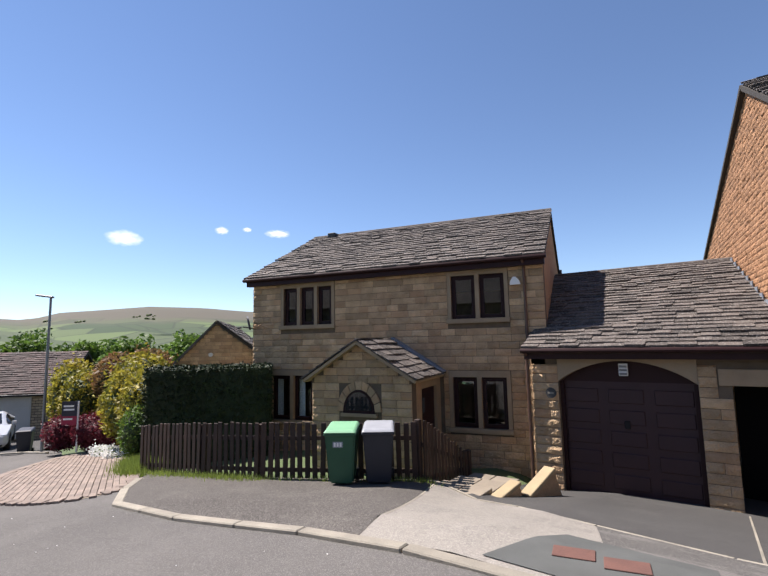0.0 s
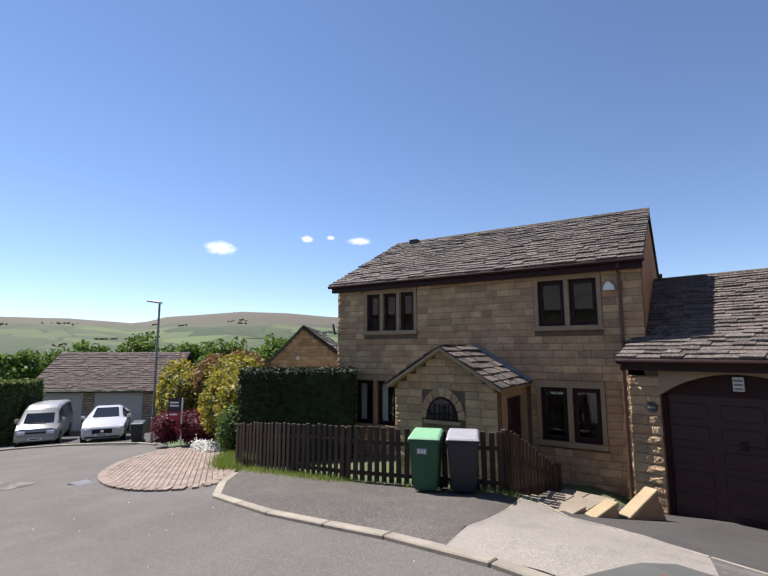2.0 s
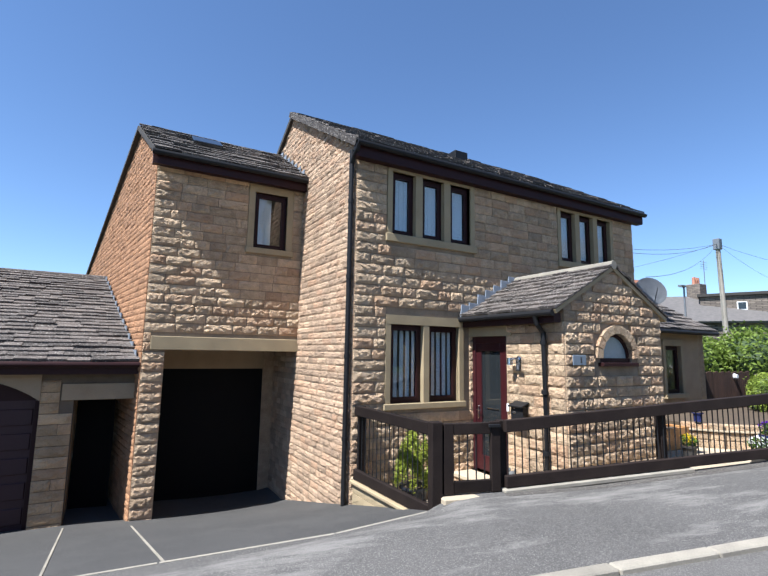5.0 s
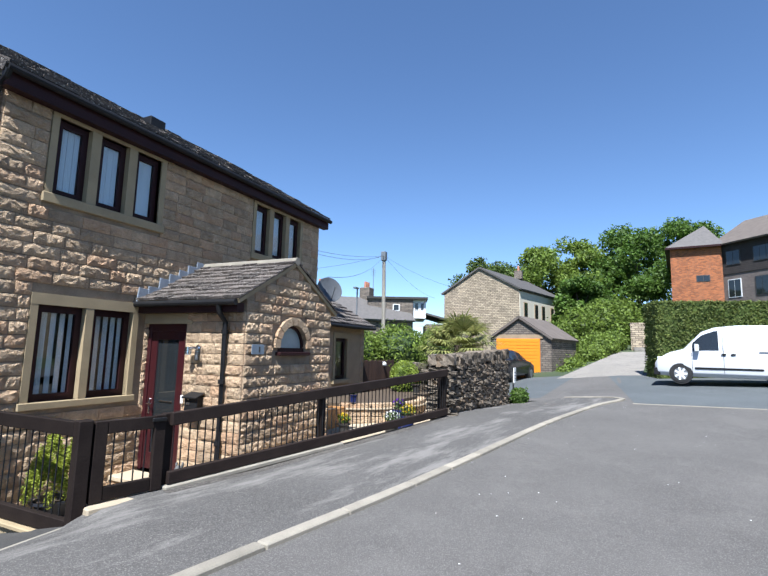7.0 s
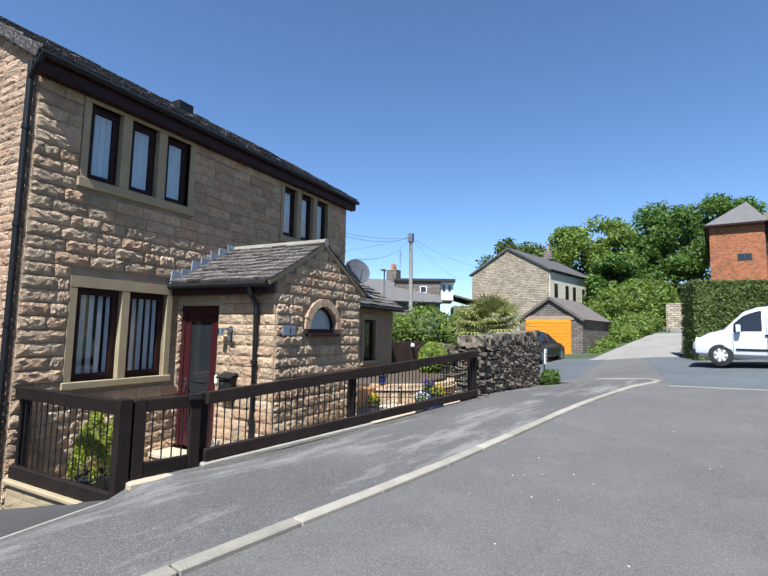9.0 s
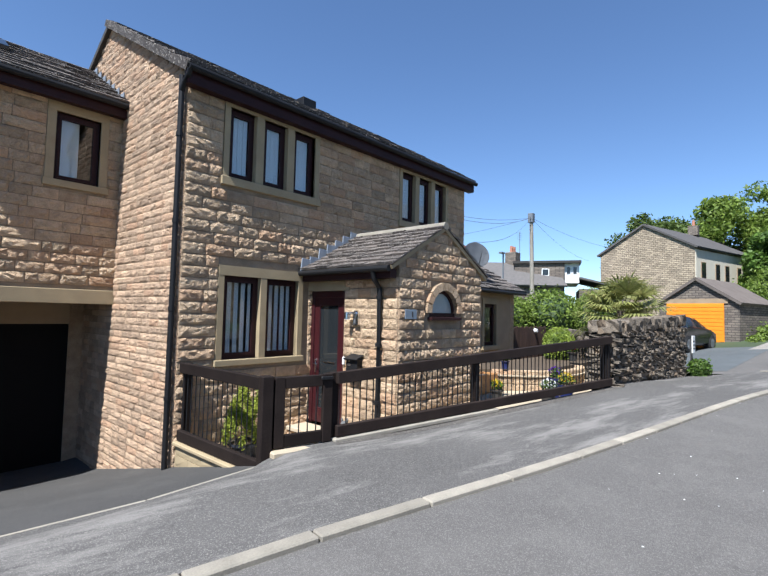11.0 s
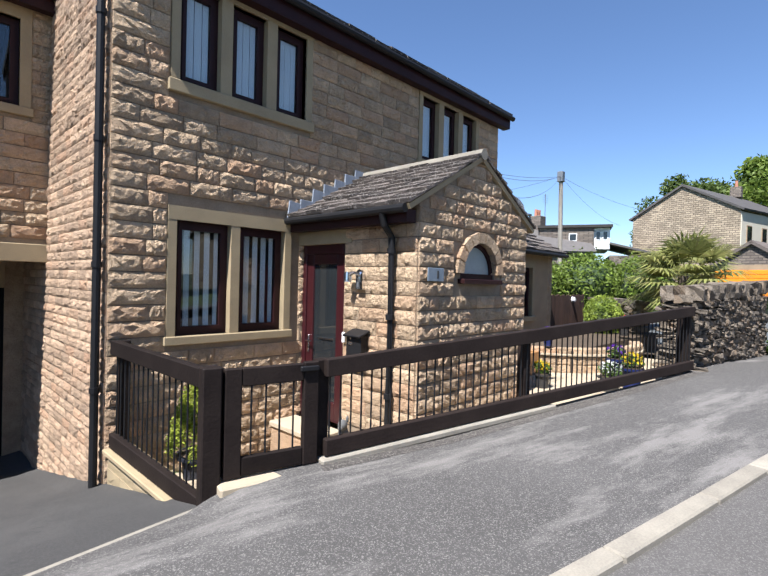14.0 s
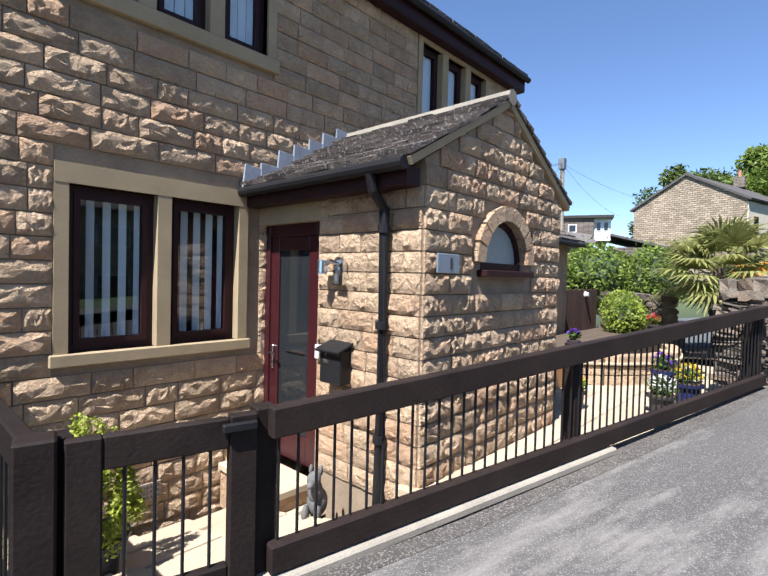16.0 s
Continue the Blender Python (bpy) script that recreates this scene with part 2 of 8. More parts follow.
M_REDLEAF = mat("purple leaf", (0.16, 0.022, 0.035), 0.6, (0.09, 0.014, 0.022), 2, 12, 0, spread=0.4)
M_RUSTLEAF = mat("rusty leaf", (0.24, 0.11, 0.055), 0.6, (0.16, 0.12, 0.04), 1.5, 12, 0, spread=0.4)
M_LIMELEAF = mat("lime leaf", (0.30, 0.36, 0.05), 0.6, (0.12, 0.19, 0.03), 2, 12, 0, spread=0.3)
M_HEDGELIGHT = mat("bright hedge leaf", (0.21, 0.28, 0.045), 0.6, (0.10, 0.155, 0.024), 2, 12, 0, spread=0.4)
M_GOLDLEAF = mat("golden conifer leaf", (0.36, 0.40, 0.05), 0.6, (0.20, 0.25, 0.03), 4, 20, 0, spread=0.3)
M_BRUSHED = mat("brushed steel", (0.42, 0.40, 0.38), 0.42, (0.36, 0.34, 0.32), 5, 60, 0.05, metal=0.7)
M_PALM = mat("palm leaf", (0.30, 0.31, 0.10), 0.5, (0.17, 0.19, 0.055), 2, 20, 0, spread=0.35, hue=(0.33, 0.28, 0.12))
M_BARK = mat("bark", (0.11, 0.085, 0.06), 0.9, (0.06, 0.045, 0.035), 6, 50, 0.6)


M_GREENBIN = mat("green bin plastic", (0.028, 0.105, 0.058), 0.5, (0.022, 0.085, 0.048), 4, 60, 0.04)
M_GREYBIN = mat("grey bin plastic", (0.026, 0.029, 0.04), 0.5, (0.02, 0.023, 0.032), 4, 60, 0.04)
M_LIDGREEN = mat("faded green lid", (0.20, 0.42, 0.24), 0.45, (0.16, 0.35, 0.2), 4, 60, 0.04)
M_LIDGREY = mat("faded grey lid", (0.32, 0.33, 0.35), 0.4, (0.25, 0.26, 0.28), 4, 60, 0.04)
M_SILVER = mat("silver car paint", (0.34, 0.34, 0.33), 0.3, (0.31, 0.31, 0.30), 3, 30, 0.0, metal=0.5)
M_PEARL = mat("pale car paint", (0.52, 0.53, 0.54), 0.2, (0.50, 0.51, 0.52), 3, 30, 0.0, metal=0.2)
M_VANWHITE = mat("white van paint", (0.58, 0.59, 0.60), 0.25, (0.55, 0.56, 0.57), 3, 30, 0.0)
M_CARBLACK = mat("black car paint", (0.012, 0.012, 0.016), 0.15, (0.014, 0.014, 0.018), 3, 30, 0.0)
M_CARGLASS = mat("dark car glass", (0.015, 0.018, 0.02), 0.05, (0.02, 0.023, 0.025), 3, 30, 0.0, spec=0.7)
M_TYRE = mat("tyre rubber", (0.018, 0.018, 0.018), 0.85, (0.025, 0.025, 0.025), 8, 60, 0.1)
M_LAMPGLASS = mat("lamp lens", (0.75, 0.77, 0.78), 0.1, (0.65, 0.67, 0.7), 6, 40, 0.05)
M_REDLENS = mat("red lens", (0.35, 0.02, 0.02), 0.2, (0.3, 0.02, 0.02), 6, 40, 0.02)
M_ORANGEDOOR = mat("orange garage door", (0.80, 0.27, 0.015), 0.5, (0.74, 0.24, 0.012), 3, 40, 0.03)
M_GREYMETAL = mat("grey galvanised steel", (0.23, 0.24, 0.25), 0.5, (0.19, 0.20, 0.21), 5, 60, 0.05, metal=0.6)
M_POLEWOOD = mat("weathered pole timber", (0.33, 0.30, 0.25), 0.85, (0.24, 0.21, 0.17), 3, 40, 0.3)
M_BOARD = mat("brown fence board", (0.085, 0.045, 0.03), 0.8, (0.05, 0.028, 0.02), 3, 40, 0.3, spread=0.2)
M_GREYTILE = mat("grey roof tile", (0.115, 0.105, 0.098), 0.85, (0.075, 0.07, 0.066), 4, 30, 0.4, spread=0.25)
M_REDTILE = mat("red brown roof tile", (0.085, 0.05, 0.043), 0.88, (0.042, 0.032, 0.029), 1.2, 30, 0.4, spread=0.35, speck=(0.27, 0.25, 0.23))
M_BROWNTILE = mat("brown concrete tile", (0.15, 0.125, 0.105), 0.9, (0.10, 0.082, 0.07), 2, 30, 0.4)
M_CREAM = mat("cream render", (0.62, 0.57, 0.45), 0.9, (0.55, 0.50, 0.40), 2, 60, 0.1)
M_DIRT = mat("soil", (0.10, 0.07, 0.045), 0.95, (0.06, 0.045, 0.03), 6, 60, 0.5)
M_GRAVEL = mat("gravel", (0.42, 0.36, 0.28), 0.95, (0.2, 0.17, 0.13), 10, 90, 0.6)
M_BLUEPOT = mat("blue glazed pot", (0.02, 0.03, 0.11), 0.2, (0.015, 0.02, 0.08), 5, 40, 0.02)
M_BLACKPOT = mat("dark pot", (0.025, 0.024, 0.023), 0.5, (0.04, 0.038, 0.036), 5, 40, 0.05)
M_STATUE = mat("grey cast stone", (0.14, 0.14, 0.135), 0.85, (0.09, 0.09, 0.088), 6, 60, 0.3)
M_PLATE = mat("brushed pale plate", (0.24, 0.29, 0.34), 0.35, (0.2, 0.25, 0.3), 5, 50, 0.02, metal=0.3)
M_PINE = mat("orange stained pine", (0.42, 0.22, 0.08), 0.6, (0.33, 0.16, 0.06), 4, 40, 0.2)
M_YELLOWFLOWER = mat("yellow petals", (0.75, 0.55, 0.02), 0.6, (0.7, 0.45, 0.02), 6, 40, 0)
M_REDFLOWER = mat("red petals", (0.6, 0.03, 0.05), 0.6, (0.5, 0.02, 0.04), 6, 40, 0)
M_WHITEFLOWER = mat("white petals", (0.8, 0.8, 0.78), 0.6, (0.75, 0.75, 0.72), 6, 40, 0)
M_PURPLEFLOWER = mat("purple petals", (0.12, 0.03, 0.35), 0.6, (0.1, 0.02, 0.3), 6, 40, 0)
M_PATCH = mat("tarmac patch", (0.095, 0.098, 0.092), 0.9, (0.068, 0.071, 0.066), 3, 120, 0.3)
M_RUST = mat("rusty iron cover", (0.15, 0.07, 0.052), 0.85, (0.10, 0.05, 0.04), 5, 60, 0.4)
M_IRON = mat("dark iron", (0.06, 0.06, 0.06), 0.7, (0.045, 0.045, 0.045), 5, 60, 0.4)
M_SIGNDARK = mat("dark sign board", (0.03, 0.03, 0.045), 0.4, (0.025, 0.025, 0.04), 3, 30, 0)
M_SIGNRED = mat("red sign board", (0.32, 0.02, 0.06), 0.4, (0.28, 0.02, 0.05), 3, 30, 0)
M_CLAY = mat("terracotta chimney pot", (0.45, 0.20, 0.13), 0.85, (0.35, 0.16, 0.1), 5, 40, 0.2)


def brick_mat(name, c1, c2, mortar, bw, bh, rough=0.9):
    """Coursed masonry for walls that stay far off; the pattern runs along the wall and up."""
    m = bpy.data.materials.new(name)
    m.use_nodes = True
    n, l = m.node_tree.nodes, m.node_tree.links
    b = n["Principled BSDF"]
    b.inputs["Roughness"].default_value = rough
    geo = n.new("ShaderNodeNewGeometry")
    sp = n.new("ShaderNodeSeparateXYZ")
    l.new(geo.outputs["Position"], sp.inputs[0])
    ad = n.new("ShaderNodeMath")
    l.new(sp.outputs["X"], ad.inputs[0])
    l.new(sp.outputs["Y"], ad.inputs[1])
    cb = n.new("ShaderNodeCombineXYZ")
    l.new(ad.outputs[0], cb.inputs["X"])
    l.new(sp.outputs["Z"], cb.inputs["Y"])
    br = n.new("ShaderNodeTexBrick")
    br.inputs["Color1"].default_value, br.inputs["Color2"].default_value, br.inputs["Mortar"].default_value = (*c1, 1), (*c2, 1), (*mortar, 1)
    br.inputs["Scale"].default_value, br.inputs["Mortar Size"].default_value = 1.0, bh * 0.11
    br.inputs["Brick Width"].default_value, br.inputs["Row Height"].default_value = bw, bh
    l.new(cb.outputs[0], br.inputs["Vector"])
    nz = n.new("ShaderNodeTexNoise")
    nz.inputs["Scale"].default_value, nz.inputs["Detail"].default_value = 1.1, 7
    l.new(geo.outputs["Position"], nz.inputs["Vector"])
    hs = n.new("ShaderNodeHueSaturation")
    mr = n.new("ShaderNodeMapRange")
    mr.inputs["To Min"].default_value, mr.inputs["To Max"].default_value = 0.6, 1.4
    l.new(nz.outputs["Fac"], mr.inputs["Value"])
    l.new(mr.outputs[0], hs.inputs["Value"])
    l.new(br.outputs["Color"], hs.inputs["Color"])
    l.new(hs.outputs["Color"], b.inputs["Base Color"])
    bp = n.new("ShaderNodeBump")
    bp.inputs["Strength"].default_value, bp.inputs["Distance"].default_value = 0.6, 0.03
    l.new(br.outputs["Fac"], bp.inputs["Height"])
    bp.invert = True
    l.new(bp.outputs[0], b.inputs["Normal"])
    return m


M_FARSTONE = brick_mat("far coursed stone", (0.42, 0.34, 0.235), (0.25, 0.20, 0.14), (0.07, 0.057, 0.045), 0.42, 0.15)
M_DARKSTONE = brick_mat("dark coursed stone", (0.20, 0.165, 0.13), (0.115, 0.095, 0.078), (0.05, 0.042, 0.035), 0.36, 0.12)
M_BRICK = brick_mat("orange red brick", (0.42, 0.14, 0.048), (0.20, 0.07, 0.03), (0.20, 0.125, 0.08), 0.26, 0.09)
M_GREYBRICK = brick_mat("grey brown brick", (0.17, 0.135, 0.12), (0.12, 0.10, 0.09), (0.14, 0.12, 0.11), 0.3, 0.12)
M_TILEHANG = brick_mat("dark hung tile", (0.05, 0.04, 0.038), (0.035, 0.03, 0.028), (0.02, 0.018, 0.016), 0.25, 0.15)




def leafy(m, share=0.4):
    """Let some light pass through thin leaves."""
    n, l = m.node_tree.nodes, m.node_tree.links
    b, out = n["Principled BSDF"], n["Material Output"]
    t, x = n.new("ShaderNodeBsdfTranslucent"), n.new("ShaderNodeMixShader")
    x.inputs[0].default_value = share
    l.new(b.inputs["Base Color"].links[0].from_socket, t.inputs[0])
    l.new(b.outputs[0], x.inputs[1])
    l.new(t.outputs[0], x.inputs[2])
    l.new(x.outputs[0], out.inputs[0])


for m_ in (M_LEAF, M_HEDGE, M_CLIPPED, M_HEDGELIGHT, M_GOLDLEAF, M_YELLOWLEAF, M_REDLEAF, M_RUSTLEAF, M_LIMELEAF, M_PALM, M_GRASS, M_YELLOWFLOWER, M_REDFLOWER, M_WHITEFLOWER, M_PURPLEFLOWER):
    leafy(m_)


# ---- building helpers ----
def part(name, bm, material, parent=None, label="", m=None):
    me = bpy.data.meshes.new(name)
    bm.to_mesh(me)
    bm.free()
    me.materials.append(material)
    ob = new(name, me)
    if m is not None:
        ob.matrix_world = m
    if parent is not None:
        ob.parent = parent
    if label:
        ob["label"] = label
    return ob


def empty(name, label, category, group="", kind="", loc=(0, 0, 0)):
    ob = new(name)
    ob.empty_display_size = 0.1
    return tagged(ob, label, category, group, kind)


def box(bm, x0, y0, z0, x1, y1, z1, m=None, bevel=0.0):
    g = bmesh.ops.create_cube(bm, size=1.0)
    t = Matrix.Translation(((x0 + x1) / 2, (y0 + y1) / 2, (z0 + z1) / 2)) @ Matrix.Diagonal((abs(x1 - x0), abs(y1 - y0), abs(z1 - z0), 1))
    bmesh.ops.transform(bm, matrix=(m @ t) if m else t, verts=g["verts"])
    if bevel:
        es = list({e for v in g["verts"] for e in v.link_edges})
        bmesh.ops.bevel(bm, geom=es, offset=bevel, segments=1, affect="EDGES", clamp_overlap=True)
    return bm


def B(*a, **k):
    return box(bmesh.new(), *a, **k)


def tube(bm, pts, r, seg=8, r_end=None):
    """A round bar along points."""
    pts = [Vector(p) for p in pts]
    rings = []
    for i, p in enumerate(pts):
        d = (pts[min(i + 1, len(pts) - 1)] - pts[max(i - 1, 0)]).normalized()
        q = d.to_track_quat("Z", "Y")
        rr = r if r_end is None else r + (r_end - r) * i / (len(pts) - 1)
        rings.append([bm.verts.new(p + q @ Vector((rr * math.cos(a), rr * math.sin(a), 0))) for a in [2 * math.pi * k / seg for k in range(seg)]])
    for a, b in zip(rings, rings[1:]):
        for k in range(seg):
            bm.faces.new((a[k], a[(k + 1) % seg], b[(k + 1) % seg], b[k]))
    bm.faces.new(rings[0][::-1])
    bm.faces.new(rings[-1])
    return bm


def prism(bm, poly, d, m):
    """Extrude a polygon given in local (x, z) from y=0 to y=d."""
    a = [bm.verts.new(m @ Vector((x, 0, z))) for x, z in poly]
    b = [bm.verts.new(m @ Vector((x, d, z))) for x, z in poly]
    n = len(poly)
    fs = [bm.faces.new(a), bm.faces.new(b[::-1])]
    for i in range(n):
        fs.append(bm.faces.new((a[(i + 1) % n], a[i], b[i], b[(i + 1) % n])))
    bmesh.ops.recalc_face_normals(bm, faces=fs)
    return bm


def smooth(a, b, x):
    t = min(1.0, max(0.0, (x - a) / (b - a)))
    return t * t * (3 - 2 * t)


def ground_z(x, y):
    """Height of the made ground: the road falls to -x, and the drives fall towards the garages."""
    if x < -2:
        h = -0.14 - 0.1 * (-2 - x)
    elif x < 6:
        h = -0.14 + 0.10 * smooth(-2, 6, x)
    else:
        h = -0.04 + 0.04 * (x - 6)
    w = 1 - smooth(3.9, 4.2, x) if x > -3 else (0.6 + 0.4 * smooth(-4.5, -3, x)) * (1 - 0.7 * smooth(5, 9, -x))
    h -= (0.205 + 0.035 * smooth(-0.5, 3.0, x)) * w * min(6.0, max(0.0, y - 4.3))
    h -= smooth(11, 17, x) * (0.10 * min(12.0, y + 0.5) if y > -0.5 else 0.05 * max(-8.0, y + 0.5))
    return h


# stone pieces: rock-faced unit blocks, x and z from 0 to 1, face towards -y
STONES = []
rs = random.Random(5)


def stone_unit(nx, nz, rough):
    bm = bmesh.new()
    vs = {}
    for i in range(nx + 1):
        for k in range(nz + 1):
            edge = i in (0, nx) or k in (0, nz)
            x = i / nx if i in (0, nx) else (i + rs.uniform(-0.38, 0.38)) / nx
            z = k / nz if k in (0, nz) else (k + rs.uniform(-0.33, 0.33)) / nz
            y = -0.40 - rs.random() * 0.12 if edge else -0.64 - rs.random() * rough
            ix = 0.012 + 0.976 * x
            iz = 0.03 + 0.94 * z
            vs[i, k] = bm.verts.new((ix, y, iz))
    for i in range(nx):
        for k in range(nz):
            bm.faces.new((vs[i, k], vs[i + 1, k], vs[i + 1, k + 1], vs[i, k + 1]))
    rim = [vs[i, 0] for i in range(nx + 1)] + [vs[nx, k] for k in range(1, nz + 1)] + [vs[i, nz] for i in range(nx - 1, -1, -1)] + [vs[0, k] for k in range(nz - 1, 0, -1)]
    back = [bm.verts.new((v.co.x, 0.12, v.co.z)) for v in rim]
    for i in range(len(rim)):
        j = (i + 1) % len(rim)
        bm.faces.new((rim[j], rim[i], back[i], back[j]))
    return bm


for i in range(14):
    b_ = stone_unit(8, 4, 0.5)
    me_ = bpy.data.meshes.new("stone")
    b_.to_mesh(me_)
    b_.free()
    STONES.append(me_)
FLATSTONES = []
for i in range(6):
    b_ = stone_unit(3, 2, 0.12)
    me_ = bpy.data.meshes.new("stone")
    b_.to_mesh(me_)
    b_.free()
    FLATSTONES.append(me_)
MESH_CACHE = {}


def with_mat(me, material):
    key = (me.name, material.name)
    if key not in MESH_CACHE:
        c = me.copy()
        c.materials.clear()
        c.materials.append(material)
        MESH_CACHE[key] = c
    return MESH_CACHE[key]


def pieces(places, variants, material, parent, name, limit=300, near=None, joined="masonry"):
    """places: matrices of unit pieces. The nearest become parts of their own, the rest one joined mesh."""
    if near is not None:
        places = sorted(places, key=lambda q: (q.translation - Vector(near)).length)
    rnd = random.Random(len(places))
    for q in places[:limit]:
        ob = new(name, with_mat(rnd.choice(variants), material))
        ob.matrix_world = q
        ob.parent = parent
    rest = places[limit:]
    if rest:
        data = []
        for me in variants:
            co = np.empty(len(me.vertices) * 3)
            me.vertices.foreach_get("co", co)
            data.append((co.reshape(-1, 3), [tuple(p.vertices) for p in me.polygons]))
        V, F, n = [], [], 0
        for q in rest:
            co, fs = rnd.choice(data)
            A_ = np.array(q)
            V.append(co @ A_[:3, :3].T + A_[:3, 3])
            F.extend(tuple(i + n for i in f) for f in fs)
            n += len(co)
        me = bpy.data.meshes.new(joined)
        me.from_pydata(np.concatenate(V).tolist(), [], F)
        me.materials.append(material)
        ob = new(joined, me)
        ob["kind"] = "stuff"
        ob.parent = parent


PENDING = []   # stonework and slates are laid last


def courses(m, u0, u1, z0, z1, holes, h=0.18, lens=(0.26, 0.56), proud=0.04, top=None, seed=1, low=None):
    """Running-bond stones over a wall face in the frame m; holes and sloping tops stay clear."""
    r = random.Random(seed)
    out = []
    z = z0
    while z < z1 - 0.02:
        hh = min(h, z1 - z)
        a, b = u0, u1
        if top:
            (ul, ur) = top(z + hh * 0.85)
            a, b = max(u0, ul), min(u1, ur)
        if b - a > 0.1:
            spans = [(a, b)]
            for (x0, x1, y0, y1) in holes:
                if y0 < z + hh - 0.03 and y1 > z + 0.03:
                    spans = [s for (p, q) in spans for s in ((p, min(q, x0)), (max(p, x1), q)) if s[1] - s[0] > 0.04]
            for (p, q) in spans:
                u = p
                while u < q - 0.01:
                    ln = r.uniform(*lens)
                    if q - u - ln < lens[0] * 0.6:
                        ln = q - u
                    uu = u + ln / 2
                    if low is None or z + hh > low(uu) - 0.02:
                        d = proud * r.uniform(0.75, 1.2)
                        out.append(m @ Matrix.Translation((u, 0, z)) @ Matrix.Diagonal((ln, d, hh, 1)))
                    u += ln
        z += h
    return out


def slab_wall(name, m, u0, u1, z0, z1, holes, parent, material, thick=0.3, label=""):
    """A wall core with openings through it."""
    us = sorted({u0, u1, *[v for q in holes for v in q[:2] if u0 < v < u1]})
    zs = sorted({z0, z1, *[v for q in holes for v in q[2:] if z0 < v < z1]})
    bm = bmesh.new()
    for a, b in zip(us, us[1:]):
        for c, d in zip(zs, zs[1:]):
            cu, cz = (a + b) / 2, (c + d) / 2
            if not any(x0 < cu < x1 and y0 < cz < y1 for x0, x1, y0, y1 in holes):
                prism(bm, [(a, c), (b, c), (b, d), (a, d)], thick, m)
    bmesh.ops.remove_doubles(bm, verts=bm.verts, dist=0.0005)
    seen_, kill = {}, []
    for f in bm.faces:
        key = tuple(round(q, 3) for q in f.calc_center_median())
        if key in seen_:
            kill += [f, seen_[key]]
        seen_[key] = f
    bmesh.ops.delete(bm, geom=list(set(kill)), context="FACES")
    bmesh.ops.recalc_face_normals(bm, faces=bm.faces)
    return part(name, bm, material, parent, label)


# roof pieces: one slate as a thin tilted slab, x 0..1, y 0..1 up the slope, z thickness
SLATES = []
for i in range(8):
    b_ = bmesh.new()
    vs = []
    e = [rs.uniform(-0.06, 0.06) for _ in range(6)]
    t_ = [rs.uniform(0.75, 1.25) for _ in range(2)]
    lo = [(0.01, e[0]), (0.35, e[1]), (0.7, e[2]), (0.99, e[3])]
    bot = [b_.verts.new((x, y, 0)) for x, y in lo] + [b_.verts.new((0.99, 1.15, 0)), b_.verts.new((0.01, 1.15, 0))]
    tp = [b_.verts.new((x, y + 0.03, t_[0])) for x, y in lo] + [b_.verts.new((0.99, 1.15, 0.25)), b_.verts.new((0.01, 1.15, 0.25))]
    b_.faces.new(tp)
    b_.faces.new(bot[::-1])
    for k in range(6):
        b_.faces.new((bot[k], bot[(k + 1) % 6], tp[(k + 1) % 6], tp[k]))
    me_ = bpy.data.meshes.new("slate")
    b_.to_mesh(me_)
    b_.free()
    SLATES.append(me_)


def slope_slates(p0, pr, up, width, length, gauge=0.22, lens=(0.24, 0.46), thick=0.045, seed=1, clip=None):
    """Slates on a plane: p0 lower left corner, pr unit vector along the eave, up unit vector up the slope."""
    r = random.Random(seed)
    pr, up = Vector(pr).normalized(), Vector(up).normalized()
    nrm = pr.cross(up)
    out, n = [], max(1, round(length / gauge))
    gg = length / n
    for k in range(n):
        a, b = 0.0, width
        if clip:
            a, b = clip(k * gg)
        u = a
        while u < b - 0.01:
            ln = r.uniform(*lens)
            if b - u - ln < 0.16:
                ln = b - u
            o = Vector(p0) + pr * u + up * (k * gg) + nrm * r.uniform(0.0, 0.026)
            q = Matrix(((pr.x * ln, up.x * gg, nrm.x * thick, o.x), (pr.y * ln, up.y * gg, nrm.y * thick, o.y), (pr.z * ln, up.z * gg, nrm.z * thick, o.z), (0, 0, 0, 1)))
            out.append(q)
            u += ln
    return out


def roof_slab(name, pts, thick, parent, material, label=""):
    """A roof plane from four corners, with thickness downwards."""
    bm = bmesh.new()
    t = [bm.verts.new(p) for p in pts]
    n = (Vector(pts[1]) - Vector(pts[0])).cross(Vector(pts[3]) - Vector(pts[0])).normalized()
    if n.z < 0:
        n = -n
    b = [bm.verts.new(Vector(p) - n * thick) for p in pts]
    k = len(pts)
    bm.faces.new(t)
    bm.faces.new(b[::-1])
    for i in range(k):
        bm.faces.new((t[i], b[i], b[(i + 1) % k], t[(i + 1) % k]))
    bmesh.ops.recalc_face_normals(bm, faces=bm.faces)
    return part(name, bm, material, parent, label)


